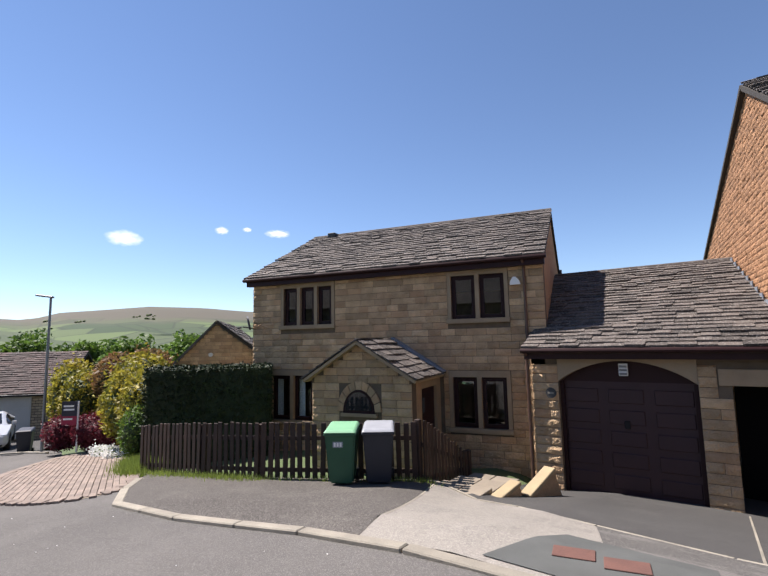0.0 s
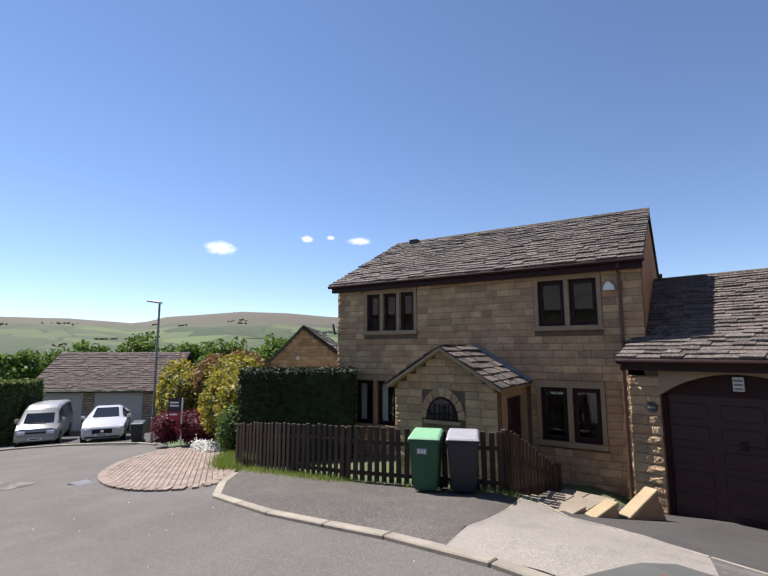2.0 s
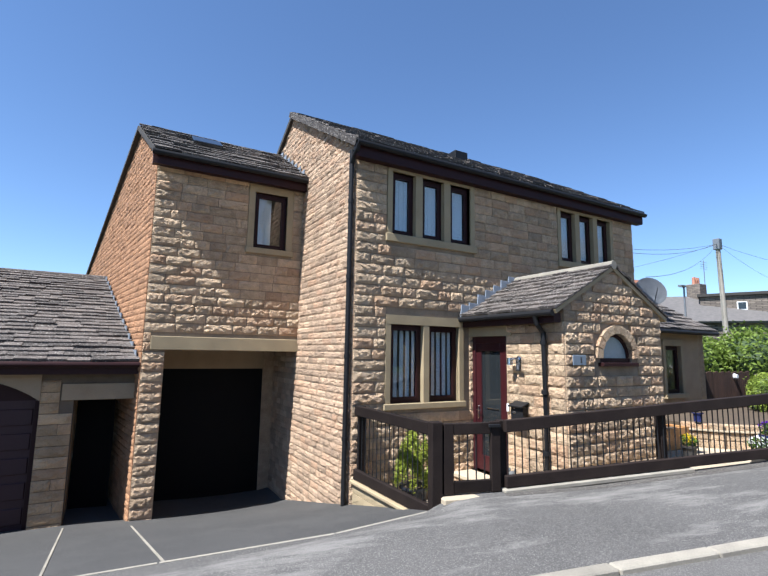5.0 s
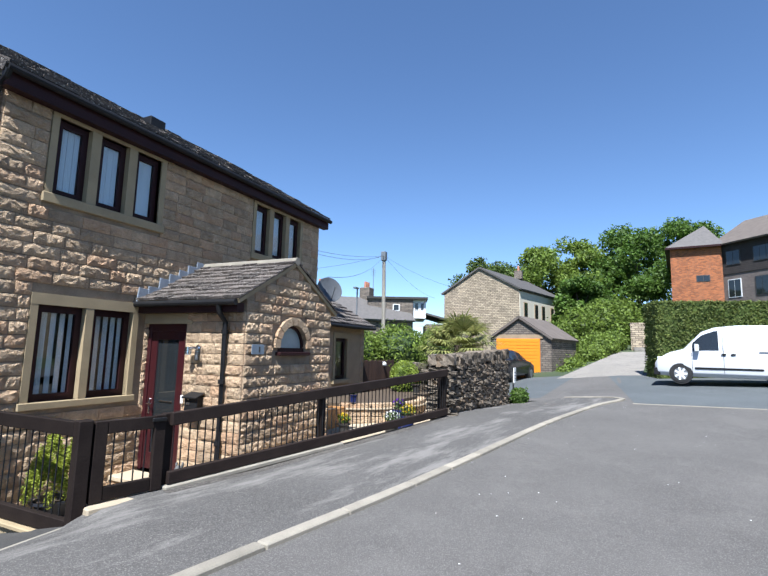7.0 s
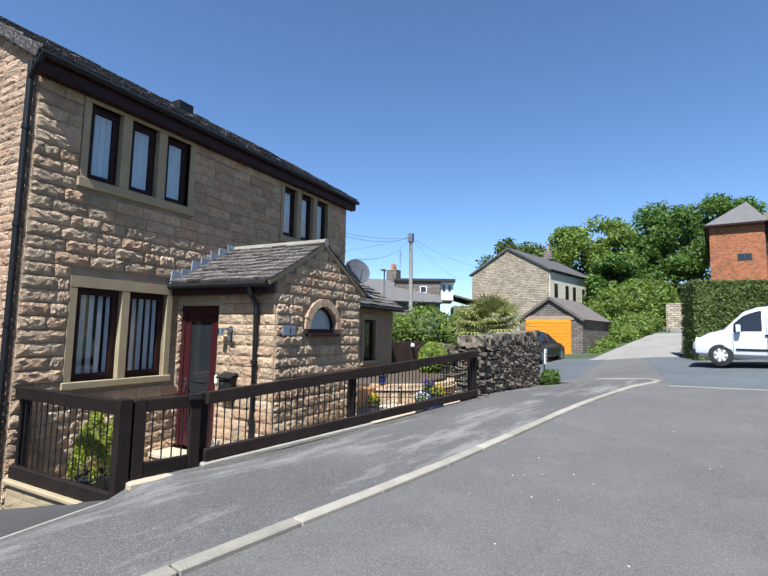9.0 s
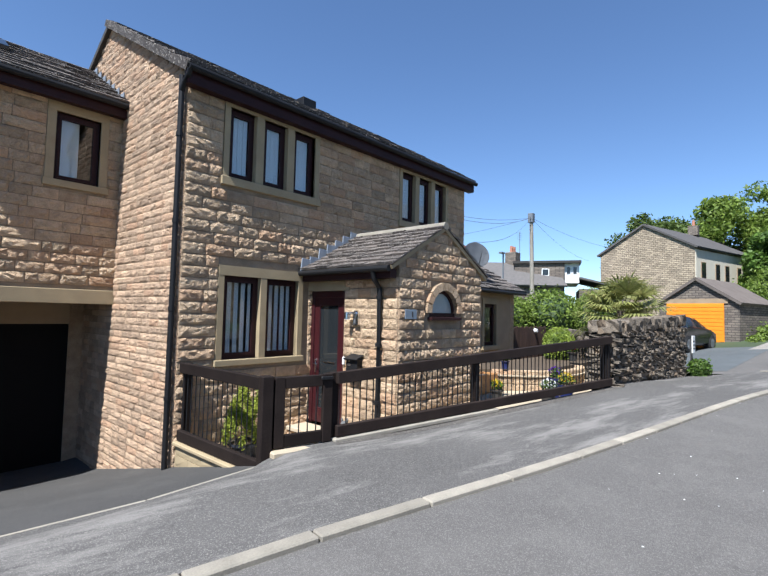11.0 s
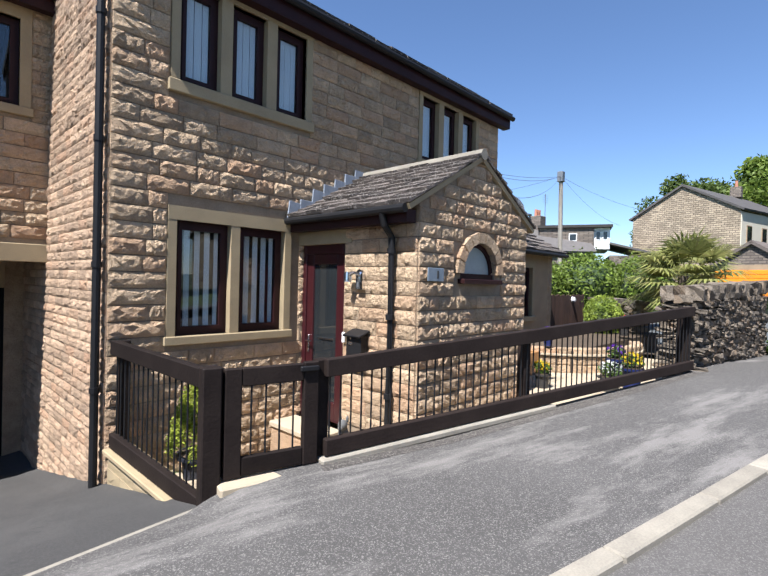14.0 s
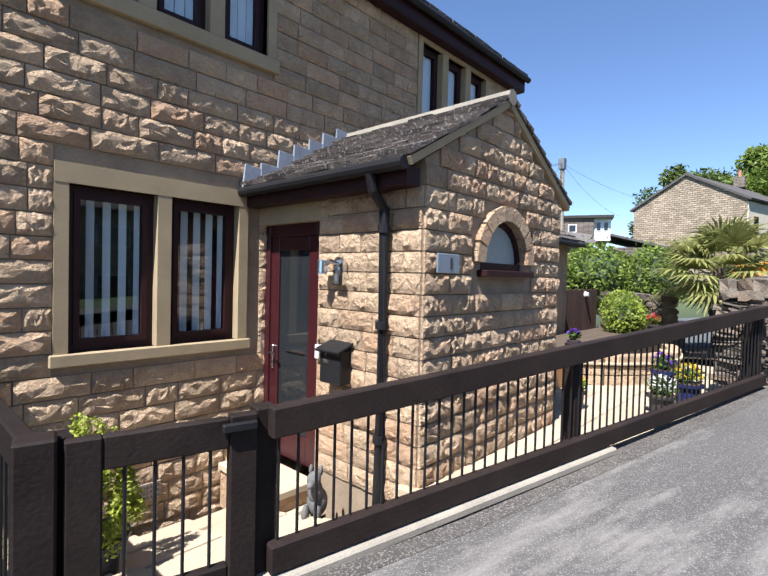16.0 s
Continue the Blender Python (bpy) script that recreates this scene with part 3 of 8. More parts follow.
def window(parent, m, u0, u1, z0, z1, lights=1, stone=M_DRESSED, lint=0.19, sill=0.12, jamb=0.11, mull=0.12, blinds=None, frame_m=None, surround=True, curtain=None, over=0.06):
    """Stone-surround casement: lintel, sill, jambs and mullions as parts, a framed pane in each light."""
    w = empty("window", "", "")
    w.parent = parent
    frame_m = frame_m or M_BROWN
    if surround:
        part("lintel", prism(bmesh.new(), [(u0 - jamb, z1), (u1 + jamb, z1), (u1 + jamb, z1 + lint), (u0 - jamb, z1 + lint)], 0.22, m @ Matrix.Translation((0, -0.035, 0))), stone, w)
        part("sill", B(u0 - jamb - 0.03, -0.035 - over, z0 - sill, u1 + jamb + 0.03, 0.2, z0, m, 0.008), stone, w)
        for a, b in ((u0 - jamb, u0), (u1, u1 + jamb)):
            part("jamb", B(a, -0.032, z0, b, 0.19, z1, m), stone, w)
    lw = (u1 - u0 - mull * (lights - 1)) / lights
    for i in range(lights):
        a = u0 + i * (lw + mull)
        b = a + lw
        if i:
            part("mullion", B(a - mull, -0.032, z0, a, 0.19, z1, m), stone, w)
        bm = bmesh.new()
        t = 0.055
        for q in ((a, z0, a + t, z1), (b - t, z0, b, z1), (a + t, z0, b - t, z0 + t), (a + t, z1 - t, b - t, z1)):
            box(bm, q[0], 0.07, q[1], q[2], 0.13, q[3], m)
        s = 0.045
        for q in ((a + t, z0 + t, a + t + s, z1 - t), (b - t - s, z0 + t, b - t, z1 - t), (a + t + s, z0 + t, b - t - s, z0 + t + s), (a + t + s, z1 - t - s, b - t - s, z1 - t)):
            box(bm, q[0], 0.055, q[1], q[2], 0.12, q[3], m)
        part("frame", bm, frame_m, w)
        g = part("pane", B(a + t + s, 0.085, z0 + t + s, b - t - s, 0.095, z1 - t - s, m), M_GLASS, w)
        g.visible_shadow = False
        if blinds:
            bm = bmesh.new()
            step, ang = blinds
            u = a + 0.07
            while u < b - 0.06:
                c = m @ Matrix.Translation((u, 0.15 if abs(ang) > 20 else 0.125, 0)) @ Matrix.Rotation(radians(ang), 4, "Z")
                hw = 0.033 if abs(ang) > 20 else 0.042
                box(bm, -hw, -0.001, z0 + 0.1, hw, 0.001, z1 - 0.03, c)
                u += step
            part("blind", bm, M_BLIND, w)
        if curtain:
            bm = bmesh.new()
            box(bm, a + 0.06, 0.2, z0 + 0.05, a + 0.06 + curtain * (b - a), 0.21, z1 - 0.02, m)
            part("curtain", bm, M_BLIND, w)
    return w


# ---- ground ----
def sheet(name, label, category, material, left, right, nu, nv, lift, parent=None, height=None):
    """A ground strip lofted between two polylines, lying on the made ground."""
    def along(line, t):
        d = [0.0]
        for a, b in zip(line, line[1:]):
            d.append(d[-1] + math.dist(a, b))
        s = t * d[-1]
        for i in range(len(line) - 1):
            if s <= d[i + 1] + 1e-9:
                f = (s - d[i]) / max(1e-9, d[i + 1] - d[i])
                return (line[i][0] + f * (line[i + 1][0] - line[i][0]), line[i][1] + f * (line[i + 1][1] - line[i][1]))
        return line[-1]
    bm = bmesh.new()
    rows = []
    for i in range(nu + 1):
        a, b = along(left, i / nu), along(right, i / nu)
        row = []
        for k in range(nv + 1):
            x, y = a[0] + (b[0] - a[0]) * k / nv, a[1] + (b[1] - a[1]) * k / nv
            row.append(bm.verts.new((x, y, (height or ground_z)(x, y) + lift)))
        rows.append(row)
    for i in range(nu):
        for k in range(nv):
            bm.faces.new((rows[i][k], rows[i + 1][k], rows[i + 1][k + 1], rows[i][k + 1]))
    bmesh.ops.recalc_face_normals(bm, faces=bm.faces)
    if bm.faces[:][0].normal.z < 0:
        bmesh.ops.reverse_faces(bm, faces=bm.faces)
    ob = part(name, bm, material, parent)
    return tagged(ob, label, category, kind="structure")


def line_at(x, pts):
    for a, b in zip(pts, pts[1:]):
        if a[0] <= x <= b[0]:
            return a[1] + (b[1] - a[1]) * (x - a[0]) / (b[0] - a[0])
    return pts[-1][1]


# height of the moorland skyline by bearing, 0 towards +y and 90 towards -x
CREST = [(-25, -20), (10, 120), (45, 160), (50.6, 169), (56.5, 189), (62, 194), (64.5, 184), (67, 172), (70, 160), (72.6, 126), (79, 142), (87, 139), (110, 130), (160, -20)]


def grid_ground():
    """One ground sheet to the horizon: fine near the houses, hills far off."""
    def axis(lo, hi):
        v, out = 0.0, [0.0]
        step = 0.5
        while v < hi:
            if v > 30:
                step *= 1.05
            v += step
            out.append(v)
        v, step, neg = 0.0, 0.5, []
        while v > lo:
            if v < -40:
                step *= 1.05
            v -= step
            neg.append(v)
        return neg[::-1] + out
    xs, ys = axis(-3600, 2200), axis(-1500, 3600)
    V, F = [], []
    for x in xs:
        for y in ys:
            V.append((x, y, far_z(x, y)))
    ny = len(ys)
    for i in range(len(xs) - 1):
        for k in range(ny - 1):
            F.append((i * ny + k, (i + 1) * ny + k, (i + 1) * ny + k + 1, i * ny + k + 1))
    me = bpy.data.meshes.new("ground")
    me.from_pydata(V, [], F)
    for p in me.polygons:
        p.use_smooth = True
    me.materials.append(M_LAND)
    return tagged(new("ground", me), "green sloping hillside land reaching far moorland hills", "ground", kind="structure")


def far_z(x, y):
    gx, gy = max(-36.0, min(60.0, x)), max(-14.0, min(16.0, y))
    z = ground_z(gx, gy) - 0.14
    z -= 0.9 * smooth(4.3, 5.2, x) * (1 - smooth(15.5, 17, x)) * smooth(0.3, 1.0, y - (4.72 - 0.226 * (x - 4.82))) * (1 - smooth(9, 12, y))
    z -= 0.4 * smooth(-3.2, -2.4, x) * (1 - smooth(4.4, 5.0, x)) * smooth(5.2, 6.2, y) * (1 - smooth(16, 18, y))
    # rising land on the uphill side, valley and moor beyond the houses
    if x > 24 and y > -12:
        z += 0.055 * (min(x, 110) - 24)
    d = math.hypot(x, y)
    ang = math.degrees(math.atan2(-x, y))          # 0 towards +y, 90 towards -x
    if x < -36 or y > 16:
        out_ = max(-36 - x, y - 16, 0)
        z -= 0.13 * min(out_, 330)
    z2 = z
    if d > 500 and -25 < ang < 160:
        k = smooth(500, 2600, d)
        z2 = z + k * (line_at(ang, CREST) - z) + 9 * noise.noise(Vector((x * 0.003, y * 0.003, 1.3))) * smooth(500, 900, d) * (1 - 0.8 * k)
    return z2


def land_mat():
    m = bpy.data.materials.new("pasture and moor")
    m.use_nodes = True
    n, l = m.node_tree.nodes, m.node_tree.links
    b = n["Principled BSDF"]
    b.inputs["Roughness"].default_value = 0.95
    geo = n.new("ShaderNodeNewGeometry")
    vo = n.new("ShaderNodeTexVoronoi")
    vo.inputs["Scale"].default_value = 0.009
    l.new(geo.outputs["Position"], vo.inputs["Vector"])
    ramp = n.new("ShaderNodeValToRGB")
    e = ramp.color_ramp.elements
    e[0].color, e[1].color = (0.026, 0.05, 0.018, 1), (0.085, 0.125, 0.04, 1)
    e.new(0.5).color = (0.052, 0.073, 0.03, 1)
    sep = n.new("ShaderNodeSeparateColor")
    l.new(vo.outputs["Color"], sep.inputs[0])
    l.new(sep.outputs[0], ramp.inputs[0])
    # field walls and hedges as darker cell edges
    ve = n.new("ShaderNodeTexVoronoi")
    ve.feature, ve.inputs["Scale"].default_value = "DISTANCE_TO_EDGE", 0.009
    l.new(geo.outputs["Position"], ve.inputs["Vector"])
    edge = n.new("ShaderNodeMapRange")
    edge.inputs["From Max"].default_value = 0.05
    l.new(ve.outputs["Distance"], edge.inputs["Value"])
    mx = n.new("ShaderNodeMix")
    mx.data_type = "RGBA"
    mx.inputs["A"].default_value = (0.022, 0.036, 0.016, 1)
    l.new(edge.outputs[0], mx.inputs["Factor"])
    l.new(ramp.outputs[0], mx.inputs["B"])
    nz = n.new("ShaderNodeTexNoise")
    nz.inputs["Scale"].default_value, nz.inputs["Detail"].default_value = 0.01, 8
    l.new(geo.outputs["Position"], nz.inputs["Vector"])
    sp = n.new("ShaderNodeSeparateXYZ")
    l.new(geo.outputs["Position"], sp.inputs[0])
    hi = n.new("ShaderNodeMath")
    hi.operation = "MULTIPLY_ADD"
    l.new(nz.outputs["Fac"], hi.inputs[0])
    hi.inputs[1].default_value = 60
    l.new(sp.outputs["Z"], hi.inputs[2])
    moor = n.new("ShaderNodeMapRange")
    moor.inputs["From Min"].default_value, moor.inputs["From Max"].default_value = 95, 135
    l.new(hi.outputs[0], moor.inputs["Value"])
    mx2 = n.new("ShaderNodeMix")
    mx2.data_type = "RGBA"
    mx2.inputs["B"].default_value = (0.075, 0.066, 0.045, 1)
    l.new(moor.outputs[0], mx2.inputs["Factor"])
    l.new(mx.outputs["Result"], mx2.inputs["A"])
    l.new(mx2.outputs["Result"], b.inputs["Base Color"])
    return m


M_LAND = land_mat()
grid_ground()

# road surfaces and footways
sheet("road", "grey worn asphalt road sloping down past the houses", "road", M_ROAD,
      [(-34, -9), (-20, -7), (0, -6.5), (12, -8), (24, -11), (42, -13)], [(-34, 7.5), (-20, 7.6), (-12, 4.6), (-7.6, 4.1), (-3, 4.1), (2, 3.9), (8, 2.4), (16.5, 0.8), (18.5, 8.0), (24, 9), (42, 1.0)], 120, 40, 0.0)
KERB = [(-9.35, 4.85), (-8.5, 4.15), (-7.5, 3.55), (-5.7, 3.43), (-4.6, 3.5), (-3.68, 3.57), (-2.4, 3.54), (-1.2, 3.48), (0.3, 3.36), (3.06, 2.87), (5.17, 2.43), (6.4, 2.18), (8.17, 1.79), (10.39, 1.33), (12.2, 0.93), (14.0, 0.5), (15.2, 0.12), (15.95, -0.35)]
BACK = [(x, y + 0.13) for x, y in KERB]   # rear edge of the kerb
FENCE_A = [(-10.2, 5.35), (-8.2, 5.45), (-6.9, 5.75), (-5.1, 6.7), (-4.35, 6.98)]
drive = sheet("driveway", "dark asphalt driveway falling towards the garages", "driveway", M_DRIVE,
              [(-3.5, 6.05), (-3.5, 13.0)], [(3.93, 4.1), (3.93, 13.0)], 30, 24, 0.02)


pav_left = sheet("pavement", "worn grey asphalt footway beside the picket fence", "pavement", M_PAVE_OLD,
                 BACK[:6] + [(-3.0, 3.69)], [(-10.3, 5.5), (-8.2, 5.6), (-6.9, 5.9), (-5.1, 6.9), (-4.2, 7.3)], 30, 12, 0.03)
sheet("pavement", "pale concrete crossing panel of the footway", "pavement", M_CONC,
      [(-3.0, 3.69), (-2.4, 3.67), (-1.2, 3.61), (-0.72, 3.57)], [(-4.2, 7.3), (-3.2, 6.75), (-1.3, 5.6)], 16, 16, 0.026)
sheet("pavement", "worn grey asphalt footway climbing past the garden fence", "pavement", M_PAVE,
      [(-0.72, 3.57)] + BACK[8:] + [(16.6, -0.4)],
      [(-1.3, 5.6), (0.0, 5.15), (2.6, 4.7), (4.0, 4.9), (7.2, 4.2), (10.9, 3.35), (15.7, 2.8), (17.2, 1.2)], 60, 14, 0.03)

sheet("footway_edging", "dark rough tarmac strip against the fence coping", "pavement", M_PAVE_OLD,
      [(4.72, 4.5), (7.5, 3.86), (9.3, 3.46), (11.2, 3.08)], [(4.8, 4.68), (7.6, 4.05), (9.4, 3.68), (11.2, 3.26)], 40, 3, 0.033)

# kerb stones
kerb = tagged(empty("kerb", "", ""), "long buff kerb stones edging the road", "kerb", kind="structure")
KERB2 = KERB + [(16.35, -0.5), (16.8, -0.25), (17.1, 0.3), (17.3, 1.2)]
for a, b in zip(KERB2, KERB2[1:]):
    L_ = math.dist(a, b)
    n_ = max(1, round(L_ / 0.9))
    for k in range(n_):
        p, q = [(a[0] + (b[0] - a[0]) * f, a[1] + (b[1] - a[1]) * f) for f in (k / n_, (k + 1) / n_)]
        pz, qz = ground_z(*p), ground_z(*q)
        d = Vector((q[0] - p[0], q[1] - p[1], qz - pz))
        m = Matrix.Translation((p[0], p[1], pz - 0.10)) @ d.to_track_quat("X", "Z").to_matrix().to_4x4()
        part("kerbstone", B(0.006, -0.01, 0, d.length - 0.006, 0.13, 0.145, m, 0.012), M_KERB, kerb)

# ---- house with the oxblood door ----
XB0, XB1, YB = 3.9, 11.57, 7.11
EB, RBZ, RBY, YBB = 5.20, 7.31, 10.55, 14.1
house_b = empty("stone_house", "buff rock-faced stone house with brown windows and an oxblood door", "house")
I4 = Matrix.Identity(4)
MB = Matrix.Translation((XB0, YB, 0))
fu = lambda x: x - XB0
holes_b = [(fu(4.6), fu(6.07), 0.81, 2.15), (fu(4.6), fu(6.37), 3.73, 4.88), (fu(8.95), fu(10.68), 3.73, 4.87)]
sur_b = [(fu(4.6) - 0.1, fu(6.07) + 0.25, 0.71, 2.31), (fu(4.6) - 0.11, fu(6.37) + 0.09, 3.59, 5.05), (fu(8.95) - 0.11, fu(10.68) + 0.09, 3.59, 5.05)]
wall_bf = slab_wall("front_wall", MB, 0, XB1 - XB0, -1.4, EB, holes_b, house_b, M_MORTAR)
PENDING.append((wall_bf, courses(MB, 0, XB1 - XB0, -1.16, EB, sur_b, seed=11), STONES, M_STONE, (5.0, 5.0, 1.2)))
# gable side towards the drive
MBS = Matrix.Translation((XB0, YBB, 0)) @ Matrix.Rotation(radians(-90), 4, "Z")
dep = YBB - YB
wall_bs = slab_wall("side_wall", MBS, 0, dep - 0.3, -1.6, EB, [], house_b, M_MORTAR)
gab = part("gable", prism(bmesh.new(), [(0, EB), (dep, EB), (dep - (RBY - YB), RBZ - 0.12)], 0.3, MBS), M_MORTAR, house_b)
gtop = lambda z: (0, dep) if z < EB else ((z - EB) * (YBB - RBY) / (RBZ - EB), dep - (z - EB) * (RBY - YB) / (RBZ - EB))
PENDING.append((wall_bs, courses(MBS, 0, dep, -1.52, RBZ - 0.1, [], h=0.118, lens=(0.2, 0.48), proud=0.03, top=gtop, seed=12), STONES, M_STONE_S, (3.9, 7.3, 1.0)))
slab_wall("back_wall", Matrix.Translation((XB0, YBB - 0.3, 0)), 0.3, XB1 - XB0, -1.4, EB, [], house_b, M_MORTAR)
MBR = Matrix.Translation((XB1, YB, 0)) @ Matrix.Rotation(radians(90), 4, "Z")
wall_br = slab_wall("side_wall", MBR, 0.3, dep - 0.3, -1.4, EB, [], house_b, M_STONE)
part("gable", prism(bmesh.new(), [(0, EB), (dep, EB), (RBY - YB, RBZ - 0.12)], 0.3, MBR), M_STONE, house_b)
roof_b = roof_slab("roof", [(XB0 - 0.1, YB - 0.2, EB - 0.0), (XB1 + 0.2, YB - 0.2, EB), (XB1 + 0.2, RBY, RBZ), (XB0 - 0.1, RBY, RBZ)], 0.1, house_b, M_DECK)
roof_slab("rear_roof", [(XB0 - 0.1, YBB + 0.3, EB), (XB1 + 0.25, YBB + 0.3, EB), (XB1 + 0.25, RBY, RBZ), (XB0 - 0.1, RBY, RBZ)], 0.1, house_b, M_DECK)
upb = Vector((0, RBY - YB + 0.2, RBZ - EB))
PENDING.append((roof_b, slope_slates((XB0 - 0.12, YB - 0.23, EB + 0.005), (1, 0, 0), upb, XB1 - XB0 + 0.33, upb.length + 0.03, 0.3, (0.35, 0.6), seed=13), SLATES, M_SLATE, (4, 7, 5)))
window(house_b, MB, *holes_b[0], lights=2, lint=0.16, jamb=0.1, sill=0.1, blinds=(0.125, -42), over=0.03)
window(house_b, MB, *holes_b[1], lights=3, mull=0.15, lint=0.14, jamb=0.1, sill=0.14, over=0.03, blinds=(0.098, -14))
window(house_b, MB, *holes_b[2], lights=3, mull=0.15, lint=0.14, jamb=0.1, sill=0.14, over=0.03, blinds=(0.098, -14))
part("fascia", B(XB0 - 0.1, YB - 0.19, EB - 0.25, XB1 + 0.2, YB - 0.08, EB - 0.04), M_BROWN, house_b)
part("gutter", tube(bmesh.new(), [(XB0 - 0.12, YB - 0.245, EB - 0.05), (XB1 + 0.23, YB - 0.245, EB - 0.05)], 0.052, 10), M_BLACKPLASTIC, house_b)
part("soffit", B(XB0 - 0.09, YB - 0.185, EB - 0.27, XB1 + 0.19, YB - 0.03, EB - 0.25), M_BROWN, house_b)
part("verge", B(-0.05, -0.05, -0.1, upb.length, 0.05, 0.03, Matrix.Translation((XB0 - 0.10, YB - 0.2, EB)) @ upb.to_track_quat("X", "Z").to_matrix().to_4x4()), M_SLATE, house_b)
dp = part("downpipe", tube(bmesh.new(), [(XB0 - 0.09, YB + 0.03, EB - 0.1), (XB0 - 0.09, YB + 0.03, ground_z(3.8, 7.1) + 0.02)], 0.042, 10), M_BLACKPLASTIC, house_b)
for z in (0.3, 1.6, 2.9, 4.2):
    part("bracket", tube(bmesh.new(), [(XB0 - 0.09, YB + 0.03, z - 0.03), (XB0 - 0.09, YB + 0.03, z + 0.03)], 0.052, 10), M_BLACKPLASTIC, dp)
part("swan_neck", tube(bmesh.new(), [(XB0 - 0.1, YB - 0.245, EB - 0.08), (XB0 - 0.1, YB - 0.2, EB - 0.16), (XB0 - 0.09, YB - 0.05, EB - 0.24), (XB0 - 0.09, YB + 0.03, EB - 0.34)], 0.042, 10), M_BLACKPLASTIC, house_b)

# tower over the carport
XT, YT, ETZ, RTY, RTZ = 0.98, 9.75, 5.32, 11.5, 6.58
MT = Matrix.Translation((XT, YT, 0))
wT = XB0 - XT
holes_t = [(0.37, wT, -1.7, 1.65), (1.87, 2.56, 3.76, 4.95)]
wall_t = slab_wall("tower_wall", MT, 0, wT, -1.7, ETZ, holes_t, house_b, M_MORTAR)
PENDING.append((wall_t, courses(MT, 0, wT, -1.45, ETZ, [(0.37, wT, -1.7, 1.65), (0.12, wT, 1.65, 1.9), (1.74, 2.69, 3.62, 5.12)], seed=21), STONES, M_STONE, (2.4, 9, 2)))
part("lintel", B(0.12, -0.05, 1.65, wT, 0.25, 1.90, MT, 0.008), M_DRESSED, house_b)
window(house_b, MT, *holes_t[1], lights=1, jamb=0.13, lint=0.16, over=0.03, curtain=0.5)
SK = math.tan(radians(8.0))
CK = math.cos(radians(8.0))
YTB, ZTB = 19.8, 4.05      # the rear slope runs down lower than the front
dT = (YTB - YT) / CK
uR, uE = dT - (RTY - YT) / CK, dT
MTS = Matrix.Translation((XT - (YTB - YT) * SK, YTB, 0)) @ Matrix.Rotation(radians(-82), 4, "Z")
wall_ts = part("side_wall", prism(bmesh.new(), [(0, -2.2), (dT - 0.31, -2.2), (dT - 0.31, ETZ - 0.02), (dT, ETZ - 0.01), (dT, ETZ), (uR, RTZ - 0.12), (0, ZTB)], 0.3, MTS), M_MORTAR, house_b)
ttop = lambda z: (0 if z < ZTB else (z - ZTB) * uR / (RTZ - ZTB), dT if z < ETZ else dT - (z - ETZ) * (dT - uR) / (RTZ - ETZ))
PENDING.append((wall_ts, courses(MTS, 0, dT, -1.7, RTZ - 0.1, [], h=0.118, lens=(0.2, 0.45), proud=0.026, top=ttop, seed=22), STONES, M_ORANGE, (1, 9.7, 2)))
roof_t = roof_slab("tower_roof", [(XT - 0.06, YT - 0.28, ETZ), (XB0, YT - 0.28, ETZ), (XB0, RTY, RTZ), (XT - 0.12 - SK * (RTY - YT), RTY, RTZ)], 0.1, house_b, M_DECK)
roof_slab("rear_roof", [(XT - 0.08 - SK * (YTB + 0.2 - YT), YTB + 0.2, ZTB - 0.02), (XB0, YTB + 0.2, ZTB - 0.02), (XB0, RTY, RTZ), (XT - 0.12 - SK * (RTY - YT), RTY, RTZ)], 0.1, house_b, M_DECK)
upt = Vector((0, RTY - YT + 0.28, RTZ - ETZ))
PENDING.append((roof_t, slope_slates((XT - 0.14, YT - 0.32, ETZ + 0.005), (1, 0, 0), upt, wT + 0.14, upt.length + 0.03, 0.2, seed=23, clip=lambda d: (0.06 - SK * (d * upt.y / upt.length), wT + 0.14)), SLATES, M_SLATE, (2, 9, 5)))
part("fascia", B(XT - 0.1, YT - 0.24, ETZ - 0.24, XB0, YT - 0.10, ETZ - 0.04), M_BROWN, house_b)
part("gutter", tube(bmesh.new(), [(XT - 0.12, YT - 0.31, ETZ - 0.04), (XB0, YT - 0.31, ETZ - 0.04)], 0.055, 10), M_BLACKPLASTIC, house_b)
# carport interior and its door
gz = ground_z(2.4, 10.5)
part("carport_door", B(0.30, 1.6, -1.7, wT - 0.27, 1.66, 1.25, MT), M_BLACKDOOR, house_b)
part("carport_wall", B(wT - 0.27, 1.58, -1.7, wT, 1.8, 1.9, MT), M_STONE, house_b)
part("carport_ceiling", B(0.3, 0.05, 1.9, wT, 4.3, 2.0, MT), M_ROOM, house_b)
part("carport_beam", B(0.3, 1.55, 1.25, wT - 0.27, 1.75, 1.9, MT), M_DRESSED_A, house_b)
slab_wall("back_wall", Matrix.Translation((XT, 15.9, 0)), 0.3, wT, -1.7, ETZ - 0.2, [], house_b, M_MORTAR)

# ---- garage link between the houses ----
XL0, XL1, YL, ELZ, RLY, RLZ = -3.43, 0.96, 10.1, 1.41, 14.8, 3.48
garage = empty("garage", "low stone garage with an arched maroon door and stone slate roof", "garage")
ML = Matrix.Translation((0, YL, 0))
AX, AR = -1.685, 1.2   # arch centre and half width
SPR, ATOP = 0.76, 1.17
holes_l = [(AX - AR, AX + AR, -1.9, SPR), (0.0, XL1, -1.9, 0.76)]


